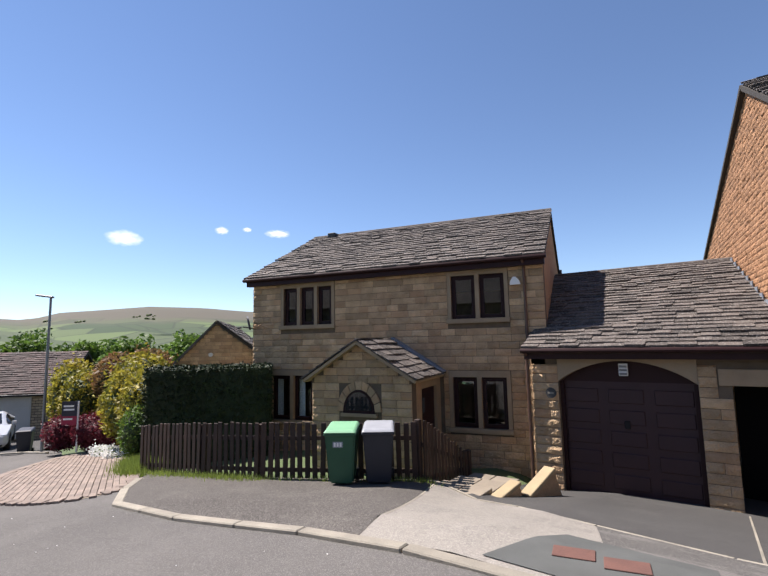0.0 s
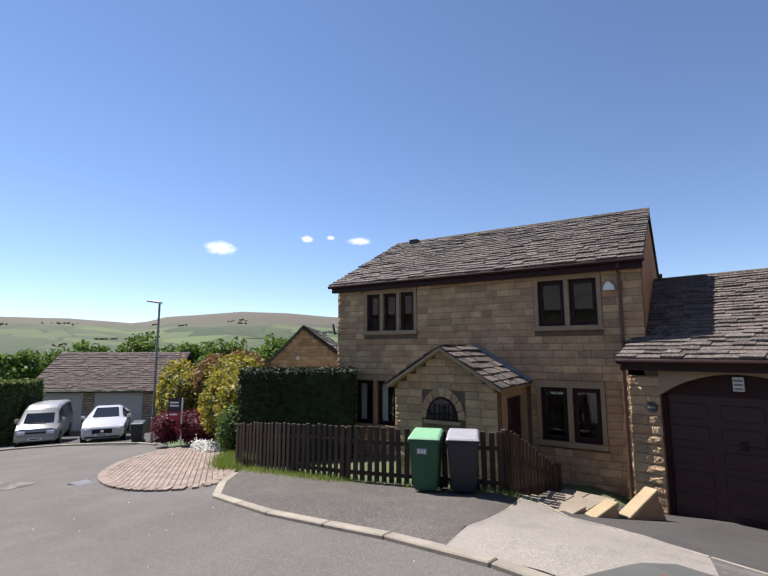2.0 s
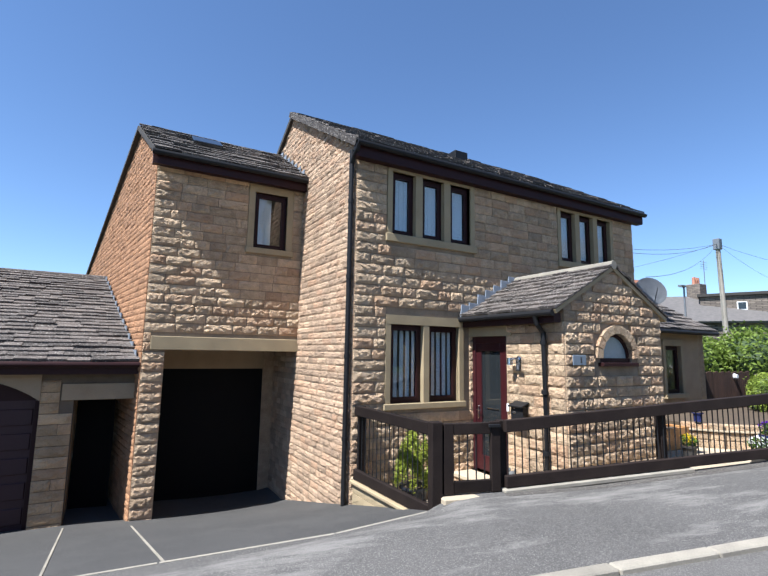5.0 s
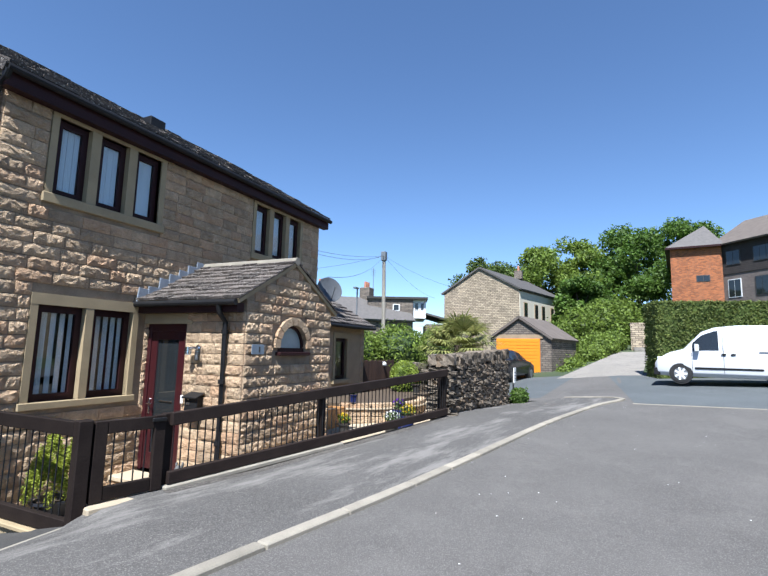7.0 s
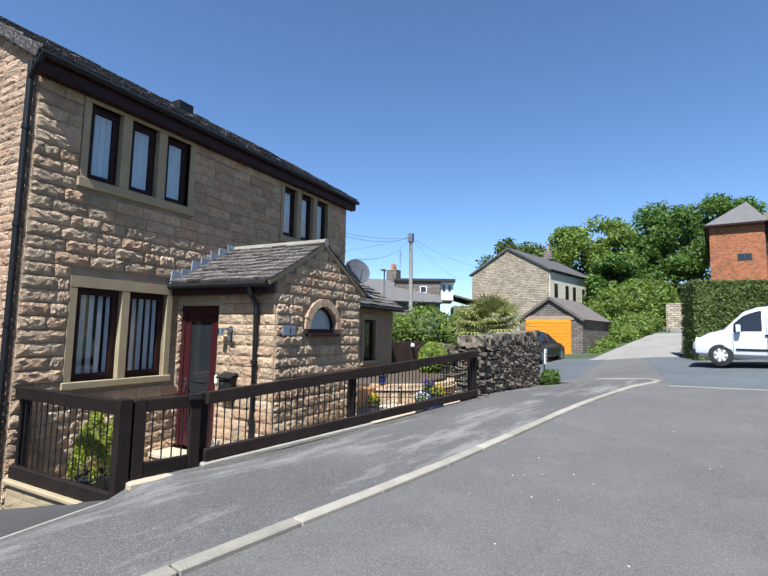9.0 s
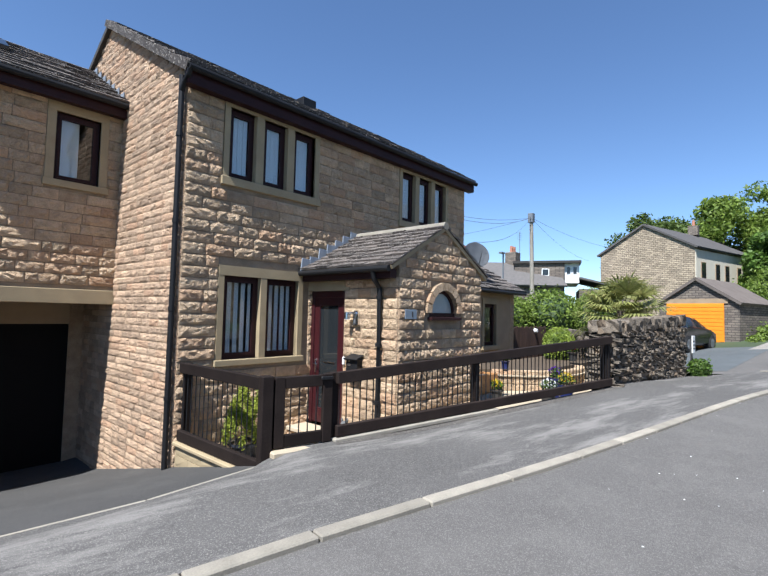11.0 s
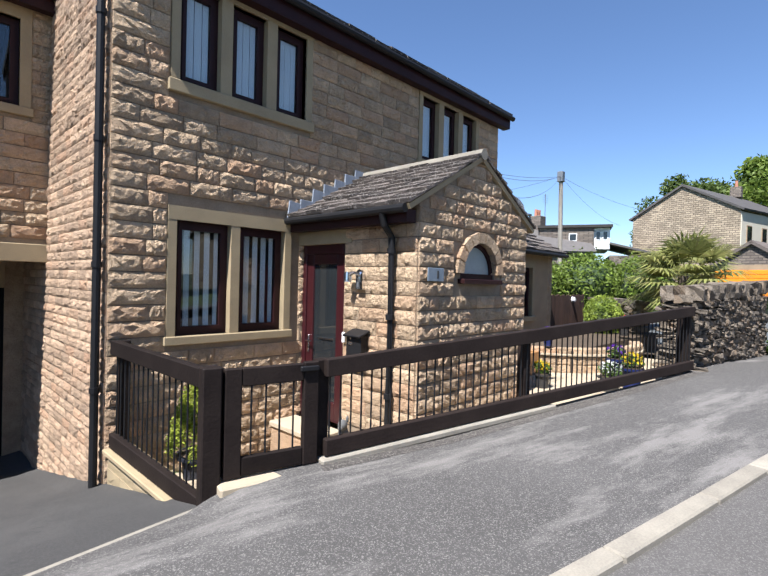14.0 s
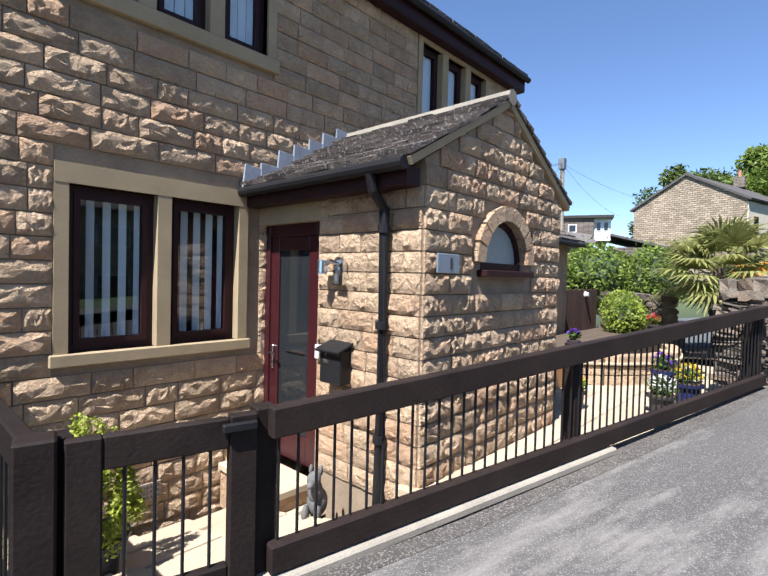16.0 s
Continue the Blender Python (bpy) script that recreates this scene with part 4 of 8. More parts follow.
def arch_z(x):
    R_ = (AR * AR + (ATOP - SPR) ** 2) / (2 * (ATOP - SPR))
    return SPR + math.sqrt(max(0.0, R_ * R_ - (x - AX) ** 2)) - (R_ - (ATOP - SPR))


wall_l = part("front_wall", prism(bmesh.new(), [(XL0, -1.9), (AX - AR, -1.9), (AX - AR, ELZ), (XL0, ELZ)], 0.3, ML), M_MORTAR_A, garage)
part("front_pier", prism(bmesh.new(), [(AX + AR, -1.9), (0.0, -1.9), (0.0, 0.76), (XL1, 0.76), (XL1, ELZ), (AX + AR, ELZ)], 0.3, ML), M_MORTAR_A, garage)
ns = 16
arc = [(AX - AR + 2 * AR * i / ns) for i in range(ns + 1)]
part("arch_lintel", prism(bmesh.new(), [(a, arch_z(a)) for a in arc] + [(AX + AR, ELZ), (AX - AR, ELZ)], 0.3, ML @ Matrix.Translation((0, -0.035, 0))), M_DRESSED_A, garage)
part("lintel", B(AX + AR + 0.3, -0.04, 0.76, XL1, 0.2, 1.04, ML, 0.006), M_DRESSED_A, garage)
PENDING.append((wall_l, courses(ML, XL0, 0.0, -1.62, 1.1, [(AX - AR, AX + AR, -1.9, 1.5), (AX + AR + 0.28, XL1, 0.66, 1.5)], seed=31), STONES, M_STONE_A, (-2, 9, 0)))
MLS = Matrix.Translation((XL0, YL + 1.2, 0)) @ Matrix.Rotation(radians(-90), 4, "Z")
wall_ls = slab_wall("side_wall", MLS, 0, 1.2, -1.9, ELZ, [], garage, M_MORTAR_A)
PENDING.append((wall_ls, courses(MLS, 0, 1.2, -1.62, ELZ, [], seed=32), STONES, M_STONE_A, (-3.4, 9, 0)))
roof_l = roof_slab("roof", [(XL0 - 0.08, YL - 0.28, ELZ), (XL1, YL - 0.28, ELZ), (XL1 - SK * (RLY - YT), RLY, RLZ), (XL0 - 0.75, RLY, RLZ)], 0.1, garage, M_DECK)
roof_slab("rear_roof", [(XL0 - 0.75, 19.5, ELZ), (XL1 - SK * 9.7, 19.5, ELZ), (XL1 - SK * (RLY - YT), RLY, RLZ), (XL0 - 0.75, RLY, RLZ)], 0.1, garage, M_DECK)
upl = Vector((0, RLY - YL + 0.28, RLZ - ELZ))
PENDING.append((roof_l, slope_slates((XL0 - 0.1, YL - 0.32, ELZ + 0.005), (1, 0, 0), upl, XL1 - XL0 + 0.1, upl.length + 0.03, 0.195, (0.22, 0.46), seed=33, clip=lambda d: (-0.67 * smooth(2.2, 5.2, d), XL1 - XL0 + 0.1 - SK * (d * upl.y / upl.length))), SLATES, M_SLATE, (-1, 9, 1)))
part("ridge", tube(bmesh.new(), [(XL0 - 0.7, RLY, RLZ + 0.02), (XL1 - SK * (RLY - YT), RLY, RLZ + 0.02)], 0.09, 8), M_SLATE, garage)
part("fascia", B(XL0 - 0.06, YL - 0.24, ELZ - 0.20, XL1, YL - 0.12, ELZ - 0.02), M_BROWN, garage)
part("gutter", tube(bmesh.new(), [(XL0 - 0.1, YL - 0.31, ELZ - 0.03), (XL1, YL - 0.31, ELZ - 0.03)], 0.052, 10), M_BROWN, garage)
part("downpipe", tube(bmesh.new(), [(XL0 - 0.02, YL - 0.28, ELZ - 0.08), (XL0 - 0.06, YL - 0.08, ELZ - 0.22), (XL0 - 0.06, YL - 0.06, -1.45)], 0.036, 10), M_BROWNPIPE, garage)
# arched up-and-over door: panels
gd = part("garage_door", B(AX - AR - 0.02, 0.17, -1.6, AX + AR + 0.02, 0.22, SPR, ML), M_GDOOR, garage)
for i in range(3):
    for k in range(5):
        w_ = 2 * AR / 3
        a = AX - AR + i * w_ + 0.09
        zz = -1.25 + k * 0.40
        part("panel", B(a, 0.15, zz, a + w_ - 0.18, 0.175, zz + 0.27, ML, 0.012), M_GDOOR, gd)
part("tympanum", prism(bmesh.new(), [(AX - AR, SPR)] + [(AX + AR, SPR)] + [(a, arch_z(a) + 0.02) for a in arc[::-1]], 0.05, ML @ Matrix.Translation((0, 0.17, 0))), M_BROWN, garage)
for a, b in ((AX - AR, AX - AR + 0.07), (AX + AR - 0.07, AX + AR)):
    part("door_post", B(a, 0.10, -1.6, b, 0.16, SPR, ML), M_BROWN, garage)
part("door_handle", B(AX - 0.05, 0.12, -0.12, AX + 0.05, 0.15, 0.03, ML, 0.01), M_BLACKPLASTIC, gd)
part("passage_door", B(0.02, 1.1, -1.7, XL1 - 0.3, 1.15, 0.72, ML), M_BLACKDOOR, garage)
part("passage_wall", B(-0.1, 0.3, -1.9, 0.0, 1.3, 1.2, ML), M_STONE_A, garage)
part("back_wall", B(XL0, 9.0, -2.2, XL1 - 1.4, 9.2, ELZ, ML), M_STONE_A, garage)

# ---- brown-windowed house turned a little to the road ----
MA = Matrix.Translation((-3.4, 10.8, 0)) @ Matrix.Rotation(radians(12.5), 4, "Z")
UA0, UA1, EAZ, RAV, RAZ = -8.0, 0.12, 3.5, 3.6, 5.46
house_a = empty("stone_house", "weathered stone house with dark windows and stone slate roof", "house")
holes_a = [(-6.93, -5.38, 2.14, 3.19), (-2.05, -0.77, 2.14, 3.19), (-7.32, -5.98, -0.44, 0.76), (-2.08, -0.81, -0.41, 0.76)]
sur_a = [(a - 0.1, b + 0.1, c - 0.12, d + 0.17) for a, b, c, d in holes_a]
wall_a = slab_wall("front_wall", MA, UA0, UA1, -2.2, EAZ - 0.05, holes_a, house_a, M_MORTAR_A)
PENDING.append((wall_a, courses(MA, UA0, UA1, -2.05, EAZ - 0.12, sur_a + [(-4.8, -2.3, -2.2, 0.8)], h=0.165, lens=(0.25, 0.48), proud=0.032, seed=41), STONES, M_STONE_A, (-5, 10, 1)))
for q, n_ in zip(holes_a, (3, 2, 2, 2)):
    window(house_a, MA, *q, lights=n_, stone=M_DRESSED_A, lint=0.15, jamb=0.09, sill=0.11, mull=0.1, curtain=0.3 if q[0] < -7 else None)
MAR = MA @ Matrix.Translation((UA1, 0, 0)) @ Matrix.Rotation(radians(90), 4, "Z")
part("side_wall", prism(bmesh.new(), [(0.3, -2.2), (7.2, -2.2), (7.2, EAZ), (RAV, RAZ - 0.12), (0.0, EAZ - 0.05), (0.0, EAZ - 0.06), (0.3, EAZ - 0.06)], 0.3, MAR), M_STONE_A, house_a)
MAL = MA @ Matrix.Translation((UA0, 7.2, 0)) @ Matrix.Rotation(radians(-90), 4, "Z")
part("side_wall", prism(bmesh.new(), [(0, -2.2), (6.9, -2.2), (6.9, EAZ - 0.06), (7.2, EAZ - 0.06), (7.2, EAZ - 0.05), (7.2 - RAV, RAZ - 0.12), (0, EAZ)], 0.3, MAL), M_STONE_A, house_a)
part("back_wall", B(UA0 + 0.3, 6.9, -2.2, UA1 - 0.3, 7.2, EAZ, MA), M_STONE_A, house_a)
pa = lambda u, v, z: MA @ Vector((u, v, z))
roof_a = roof_slab("roof", [pa(UA0 - 0.1, -0.25, EAZ), pa(UA1 + 0.06, -0.25, EAZ), pa(UA1 + 0.06, RAV, RAZ), pa(UA0 - 0.1, RAV, RAZ)], 0.1, house_a, M_DECK)
roof_slab("rear_roof", [pa(UA0 - 0.1, 7.45, EAZ), pa(UA1 + 0.06, 7.45, EAZ), pa(UA1 + 0.06, RAV, RAZ), pa(UA0 - 0.1, RAV, RAZ)], 0.1, house_a, M_DECK)
upa = MA.to_3x3() @ Vector((0, RAV + 0.25, RAZ - EAZ))
PENDING.append((roof_a, slope_slates(pa(UA0 - 0.12, -0.29, EAZ + 0.005), MA.to_3x3() @ Vector((1, 0, 0)), upa, UA1 - UA0 + 0.2, upa.length + 0.03, 0.205, (0.26, 0.5), seed=43), SLATES, M_SLATE, (-5, 10, 3)))
part("ridge", tube(bmesh.new(), [pa(UA0 - 0.1, RAV, RAZ + 0.02), pa(UA1 + 0.06, RAV, RAZ + 0.02)], 0.08, 8), M_SLATE, house_a)
part("fascia", B(UA0 - 0.08, -0.22, EAZ - 0.2, UA1 + 0.05, -0.08, EAZ - 0.03, MA), M_BROWN, house_a)
part("gutter", tube(bmesh.new(), [pa(UA0 - 0.15, -0.28, EAZ - 0.03), pa(UA1 + 0.1, -0.28, EAZ - 0.03)], 0.052, 10), M_BROWN, house_a)
part("downpipe", tube(bmesh.new(), [pa(-0.3, -0.27, EAZ - 0.07), pa(-0.3, -0.07, EAZ - 0.25), pa(-0.3, -0.06, 1.6)], 0.034, 10), M_BROWNPIPE, house_a)
# its porch
PV, PU0, PU1, PEZ, PRZ = -2.0, -4.76, -2.40, 0.86, 1.66
pmid = (PU0 + PU1) / 2
MPA = MA @ Matrix.Translation((0, PV, 0))
por_f = part("porch_wall", prism(bmesh.new(), [(PU0, -2.2), (PU1, -2.2), (PU1, PEZ), (pmid, PRZ - 0.08), (PU0, PEZ)], 0.25, MPA), M_MORTAR_A, house_a)
ptop = lambda z: (PU0, PU1) if z < PEZ else (PU0 + (z - PEZ) * (pmid - PU0) / (PRZ - PEZ), PU1 - (z - PEZ) * (pmid - PU0) / (PRZ - PEZ))
PENDING.append((por_f, courses(MPA, PU0, PU1, -2.05, PRZ - 0.1, [(pmid - 0.5, pmid + 0.5, 0.0, 0.72)], h=0.165, lens=(0.25, 0.48), proud=0.03, top=ptop, seed=44), STONES, M_STONE_A, (-6.5, 8, 0)))
part("porch_side", B(PU0, 0.25, -2.2, PU0 + 0.2, 2.0, PEZ, MPA), M_STONE_A, house_a)
part("porch_side", B(PU1 - 0.2, 0.25, -2.2, PU1, 0.6, PEZ, MPA), M_STONE_A, house_a)
part("porch_side", B(PU1 - 0.2, 1.7, -2.2, PU1, 2.0, PEZ, MPA), M_DRESSED_A, house_a)
part("porch_lintel", B(PU1 - 0.2, 0.6, 0.6, PU1, 1.7, PEZ, MPA), M_DRESSED_A, house_a)
part("porch_door", B(PU1 - 0.12, 0.75, -1.5, PU1 - 0.06, 1.65, 0.6, MPA), M_BROWN, house_a)
for s_, ua, ub in ((0, PU0 - 0.15, pmid), (1, PU1 + 0.15, pmid)):
    e0 = PEZ - 0.03
    por_r = roof_slab("porch_roof", [MPA @ Vector((ua, -0.18, e0)), MPA @ Vector((ua, 2.0, e0)), MPA @ Vector((ub, 2.0, PRZ)), MPA @ Vector((ub, -0.18, PRZ))], 0.06, house_a, M_DRESSED_A)
    upp = MA.to_3x3() @ Vector((ub - ua, 0, PRZ - e0))
    start = MPA @ Vector((ua, 2.0 if s_ == 0 else -0.2, e0 + 0.005))
    along_ = MA.to_3x3() @ Vector((0, -1 if s_ == 0 else 1, 0))
    PENDING.append((por_r, slope_slates(start, along_, upp, 2.2, upp.length + 0.02, 0.22, (0.28, 0.5), seed=45 + s_), SLATES, M_SLATE, (-5, 8, 1)))
    part("flashing", B(0, -0.02, -0.03, upp.length, 0.2, 0.06, Matrix.Translation(MPA @ Vector((ua, 1.94, e0 + 0.03))) @ upp.to_track_quat("X", "Z").to_matrix().to_4x4()), M_LEAD, house_a)

# ---- porch with the oxblood door ----
PX0, PX1, PY, PBE, PBR, PXM = 6.35, 8.8, 4.95, 2.37, 3.13, 7.53
MPF = Matrix.Translation((0, PY, 0))
bm = prism(bmesh.new(), [(PX0, -0.9), (PX1, -0.9), (PX1, 1.5), (PX0, 1.5)], 0.28, MPF)
WX0, WX1, WZ0, WZ1 = 7.16, 7.96, 1.56, 2.03
nn = 12
aw = (WX1 - WX0) / 2
wc = (WX0 + WX1) / 2


def warch(x):
    return WZ0 + 0.10 + math.sqrt(max(0, 1 - ((x - wc) / aw) ** 2)) * (WZ1 - WZ0 - 0.10)


def proof(x):
    return PBE + (1 - abs(x - PXM) / (PXM - PX0)) * (PBR - 0.08 - PBE)


xs_ = sorted({PX0, PX1, PXM, *[WX0 + (WX1 - WX0) * i / nn for i in range(nn + 1)]})
for a, b in zip(xs_, xs_[1:]):
    inside = a >= WX0 - 1e-6 and b <= WX1 + 1e-6
    lo_a, lo_b = (warch(a), warch(b)) if inside else (1.5, 1.5)
    prism(bm, [(a, lo_a), (b, lo_b), (b, max(PBE, proof(b)) if b < PX1 else PBE), (a, max(PBE, proof(a)))], 0.28, MPF)
bmesh.ops.remove_doubles(bm, verts=list(bm.verts), dist=0.0005)
por_b = part("porch_wall", bm, M_MORTAR, house_b)
pbtop = lambda z: (PX0, PX1) if z < PBE else (PX0 + (z - PBE) * (PXM - PX0) / (PBR - PBE), PX1 - (z - PBE) * (PX1 - PXM) / (PBR - PBE))
PENDING.append((por_b, courses(MPF, PX0, PX1, -0.30, PBR - 0.1, [(WX0 - 0.16, WX1 + 0.16, 1.38, 2.0), (WX0 + 0.02, WX1 - 0.02, 2.0, 2.14)], h=0.165, lens=(0.18, 0.45), proud=0.04, top=pbtop, seed=51), STONES, M_STONE, (6.5, 4, 1)))
MPS = Matrix.Translation((PX0, YB, 0)) @ Matrix.Rotation(radians(-90), 4, "Z")
wall_ps = slab_wall("porch_side", MPS, 0, YB - PY - 0.28, -0.9, PBE, [(0.02, 0.95, -0.9, 1.98)], house_b, M_MORTAR, 0.28)
PENDING.append((wall_ps, courses(MPS, 0, YB - PY, -0.30, PBE - 0.2, [(0.0, 0.97, -0.9, 2.16)], h=0.165, lens=(0.25, 0.45), proud=0.04, seed=52), STONES, M_STONE, (6.3, 5, 1)))
part("porch_side", B(PX1 - 0.28, PY + 0.28, -0.9, PX1, YB, PBE), M_STONE, house_b)
part("door_lintel", B(0.0, -0.03, 1.98, 1.1, 0.2, 2.16, MPS), M_DRESSED, house_b)
for s_, ua, ub in ((0, PX0 - 0.24, PXM), (1, PX1 + 0.18, PXM)):
    e0 = PBE - 0.04
    q_ = roof_slab("porch_roof", [(ua, PY - 0.05, e0), (ua, YB, e0), (ub, YB, PBR), (ub, PY - 0.05, PBR)], 0.06, house_b, M_DRESSED)
    upp = Vector((ub - ua, 0, PBR - e0))
    PENDING.append((q_, slope_slates((ua, YB if s_ == 0 else PY - 0.07, e0 + 0.005), (0, -1 if s_ == 0 else 1, 0), upp, YB - PY + 0.07, upp.length + 0.02, 0.165, (0.2, 0.36), seed=55 + s_), SLATES, M_SLATE, (6, 5, 2)))
part("porch_ridge", tube(bmesh.new(), [(PXM, PY - 0.07, PBR + 0.015), (PXM, YB, PBR + 0.015)], 0.075, 8), M_KERB, house_b)

# annex beyond the porch
annex_m = Matrix.Translation((XB1, YB + 0.02, 0))
slab_wall("annex_wall", annex_m, 0, 2.75, -1.0, 2.3, [(1.15, 1.85, 0.75, 1.95)], house_b, M_DRESSED_A)
window(house_b, annex_m, 1.15, 1.85, 0.75, 1.95, lights=1, lint=0.16)
part("annex_wall", B(2.75, 0.0, -1.0, 3.0, 4.5, 2.3, annex_m), M_STONE, house_b)
roof_x = roof_slab("annex_roof", [(XB1, YB - 0.25, 2.34), (XB1 + 3.15, YB - 0.25, 2.34), (XB1 + 3.15, YB + 2.4, 3.8), (XB1, YB + 2.4, 3.8)], 0.1, house_b, M_DECK)
upx = Vector((0, 2.65, 1.46))
PENDING.append((roof_x, slope_slates((XB1, YB - 0.28, 2.35), (1, 0, 0), upx, 3.2, upx.length, 0.25, seed=57), SLATES, M_SLATE, (12, 7, 2)))
part("annex_gutter", tube(bmesh.new(), [(XB1, YB - 0.3, 2.3), (XB1 + 3.15, YB - 0.3, 2.3)], 0.05, 8), M_BLACKPLASTIC, house_b)


# ---- foliage ----
def leaves(bm_data, centre, radii, n, size, r, shell=0.55, flat=0.0):
    """Leaf quads scattered in the outer part of an ellipsoid."""
    V, F = bm_data
    c = np.array(centre)
    for _ in range(n):
        d = np.array([r.gauss(0, 1), r.gauss(0, 1), r.gauss(0, 1)])
        d /= np.linalg.norm(d) + 1e-9
        k = shell + (1 - shell) * r.random()
        p = c + d * np.array(radii) * k
        leaf_at(V, F, p, size * r.uniform(0.6, 1.3), r)


def leaf_at(V, F, p, s, r):
    a = np.array([r.gauss(0, 1), r.gauss(0, 1), r.gauss(0, 0.8)])
    a /= np.linalg.norm(a) + 1e-9
    b = np.cross(a, [r.gauss(0, 1), r.gauss(0, 1), r.gauss(0, 1)])
    b /= np.linalg.norm(b) + 1e-9
    i = len(V)
    V.extend([p - a * s, p + b * s * 0.45, p + a * s, p - b * s * 0.45])
    F.append((i, i + 1, i + 2, i + 3))


def leaf_mesh(name, data, material, parent=None, label=""):
    me = bpy.data.meshes.new(name)
    me.from_pydata([tuple(v) for v in data[0]], [], data[1])
    me.materials.append(material)
    ob = new(name, me)
    if parent is not None:
        ob.parent = parent
    if label:
        ob["label"] = label
    return ob


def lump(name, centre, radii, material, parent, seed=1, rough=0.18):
    """An uneven heart inside a bush, so that its leaves don't show daylight; its dark colour stands for the shade
    within.
    """
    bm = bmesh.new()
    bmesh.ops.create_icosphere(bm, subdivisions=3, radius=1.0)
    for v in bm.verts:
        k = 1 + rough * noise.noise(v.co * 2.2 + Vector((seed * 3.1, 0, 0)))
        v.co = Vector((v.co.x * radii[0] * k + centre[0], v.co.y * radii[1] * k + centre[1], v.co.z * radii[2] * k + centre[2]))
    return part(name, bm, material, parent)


def bush(name, label, category, clumps, n, size, material, seed, core=M_DARKHEDGE, group=""):
    """A shrub: uneven leaf clumps over a heart darkened for the shade inside."""
    e = empty(name, label, category, group)
    r = random.Random(seed)
    data = ([], [])
    tot = sum(c[1][0] * c[1][1] + c[1][2] * c[1][0] for c in clumps)
    for i, (c, rad) in enumerate(clumps):
        share = (rad[0] * rad[1] + rad[2] * rad[0]) / tot
        leaves(data, c, rad, int(n * share), size, r, 0.7)
        # sprigs that break the outline
        for _ in range(int(14 * max(rad))):
            d = np.array([r.gauss(0, 1), r.gauss(0, 1), abs(r.gauss(0, 1))])
            d /= np.linalg.norm(d)
            p = np.array(c) + d * np.array(rad) * r.uniform(1.0, 1.18)
            for _k in range(5):
                leaf_at(data[0], data[1], p + np.array([r.gauss(0, 1), r.gauss(0, 1), r.gauss(0, 1)]) * size * 1.2, size * 0.8, r)
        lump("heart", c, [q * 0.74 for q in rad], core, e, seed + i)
    leaf_mesh("crown", data, material, e)
    return e


def hedge_run(name, label, p0, p1, width, z0, z1, material, seed, n, size, category="hedge", core=M_DARKHEDGE):
    """A clipped hedge between two points: leaf skin over a solid heart, darkened for inner shade."""
    e = empty(name, label, category)
    p0, p1 = Vector((*p0, 0)), Vector((*p1, 0))
    L = (p1 - p0).length
    m = Matrix.Translation(p0) @ (p1 - p0).to_track_quat("X", "Z").to_matrix().to_4x4()
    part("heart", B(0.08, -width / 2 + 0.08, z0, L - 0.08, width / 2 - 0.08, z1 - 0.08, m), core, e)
    r = random.Random(seed)
    V, F = [], []
    areas = [L * (z1 - z0), L * (z1 - z0), L * width, width * (z1 - z0), width * (z1 - z0)]
    for _ in range(n):
        k = r.choices(range(5), areas)[0]
        u, w, z = r.uniform(0, L), r.uniform(-width / 2, width / 2), r.uniform(z0, z1)
        off = r.gauss(0, 0.03) + 0.06 * noise.noise(Vector((u * 1.3, z * 1.3, k * 5.0)))
        if k == 0:
            w = -width / 2 + 0.05 + off
        elif k == 1:
            w = width / 2 - 0.05 - off
        elif k == 2:
            z = z1 - 0.05 + off
        elif k == 3:
            u = 0.05 + off
        else:
            u = L - 0.05 + off
        leaf_at(V, F, np.array(m @ Vector((u, w, z))), size * r.uniform(0.6, 1.3), r)
    leaf_mesh("leaf_skin", (V, F), material, e)
    return e


def tree(name, label, base, height, spread, n, size, material, seed, trunk_r=0.22, bare=0.3):
    """Tapered trunk, limbs and a crown of leaf clumps with gaps."""
    e = empty(name, label, "tree")
    r = random.Random(seed)
    bx_, by_, bz_ = base
    bm = bmesh.new()
    top = Vector((bx_ + r.uniform(-0.3, 0.3), by_ + r.uniform(-0.3, 0.3), bz_ + height * 0.75))
    tube(bm, [base, Vector(base).lerp(top, 0.35) + Vector((r.uniform(-0.1, 0.1), r.uniform(-0.1, 0.1), 0)), Vector(base).lerp(top, 0.7), top], trunk_r, 8, trunk_r * 0.25)
    part("trunk", bm, M_BARK, e)
    data = ([], [])
    k = 15
    for i in range(k):
        a, f = i * 2.4 + r.uniform(-0.4, 0.4), bare + (1 - bare) * (i + 0.5) / k
        rad = spread * math.sin(math.pi * min(0.96, 0.22 + 0.72 * (f - bare) / (1 - bare))) * r.uniform(0.45, 0.85)
        c = Vector((bx_ + math.cos(a) * rad, by_ + math.sin(a) * rad, bz_ + height * f))
        bm = bmesh.new()
        st = Vector(base).lerp(top, max(0.25, f - 0.22))
        tube(bm, [st, st.lerp(c, 0.5) + Vector((0, 0, 0.1)), c], trunk_r * 0.35, 6, 0.02)
        part("limb", bm, M_BARK, e)
        cr = spread * r.uniform(0.32, 0.5)
        for q in range(4):
            o = np.array([r.gauss(0, 0.35), r.gauss(0, 0.35), r.gauss(0, 0.25)]) * cr
            leaves(data, np.array(c) + o, (cr * 0.75, cr * 0.75, cr * 0.55), n // (k * 4), size, r, 0.35)
    leaf_mesh("crown", data, material, e)
    return e


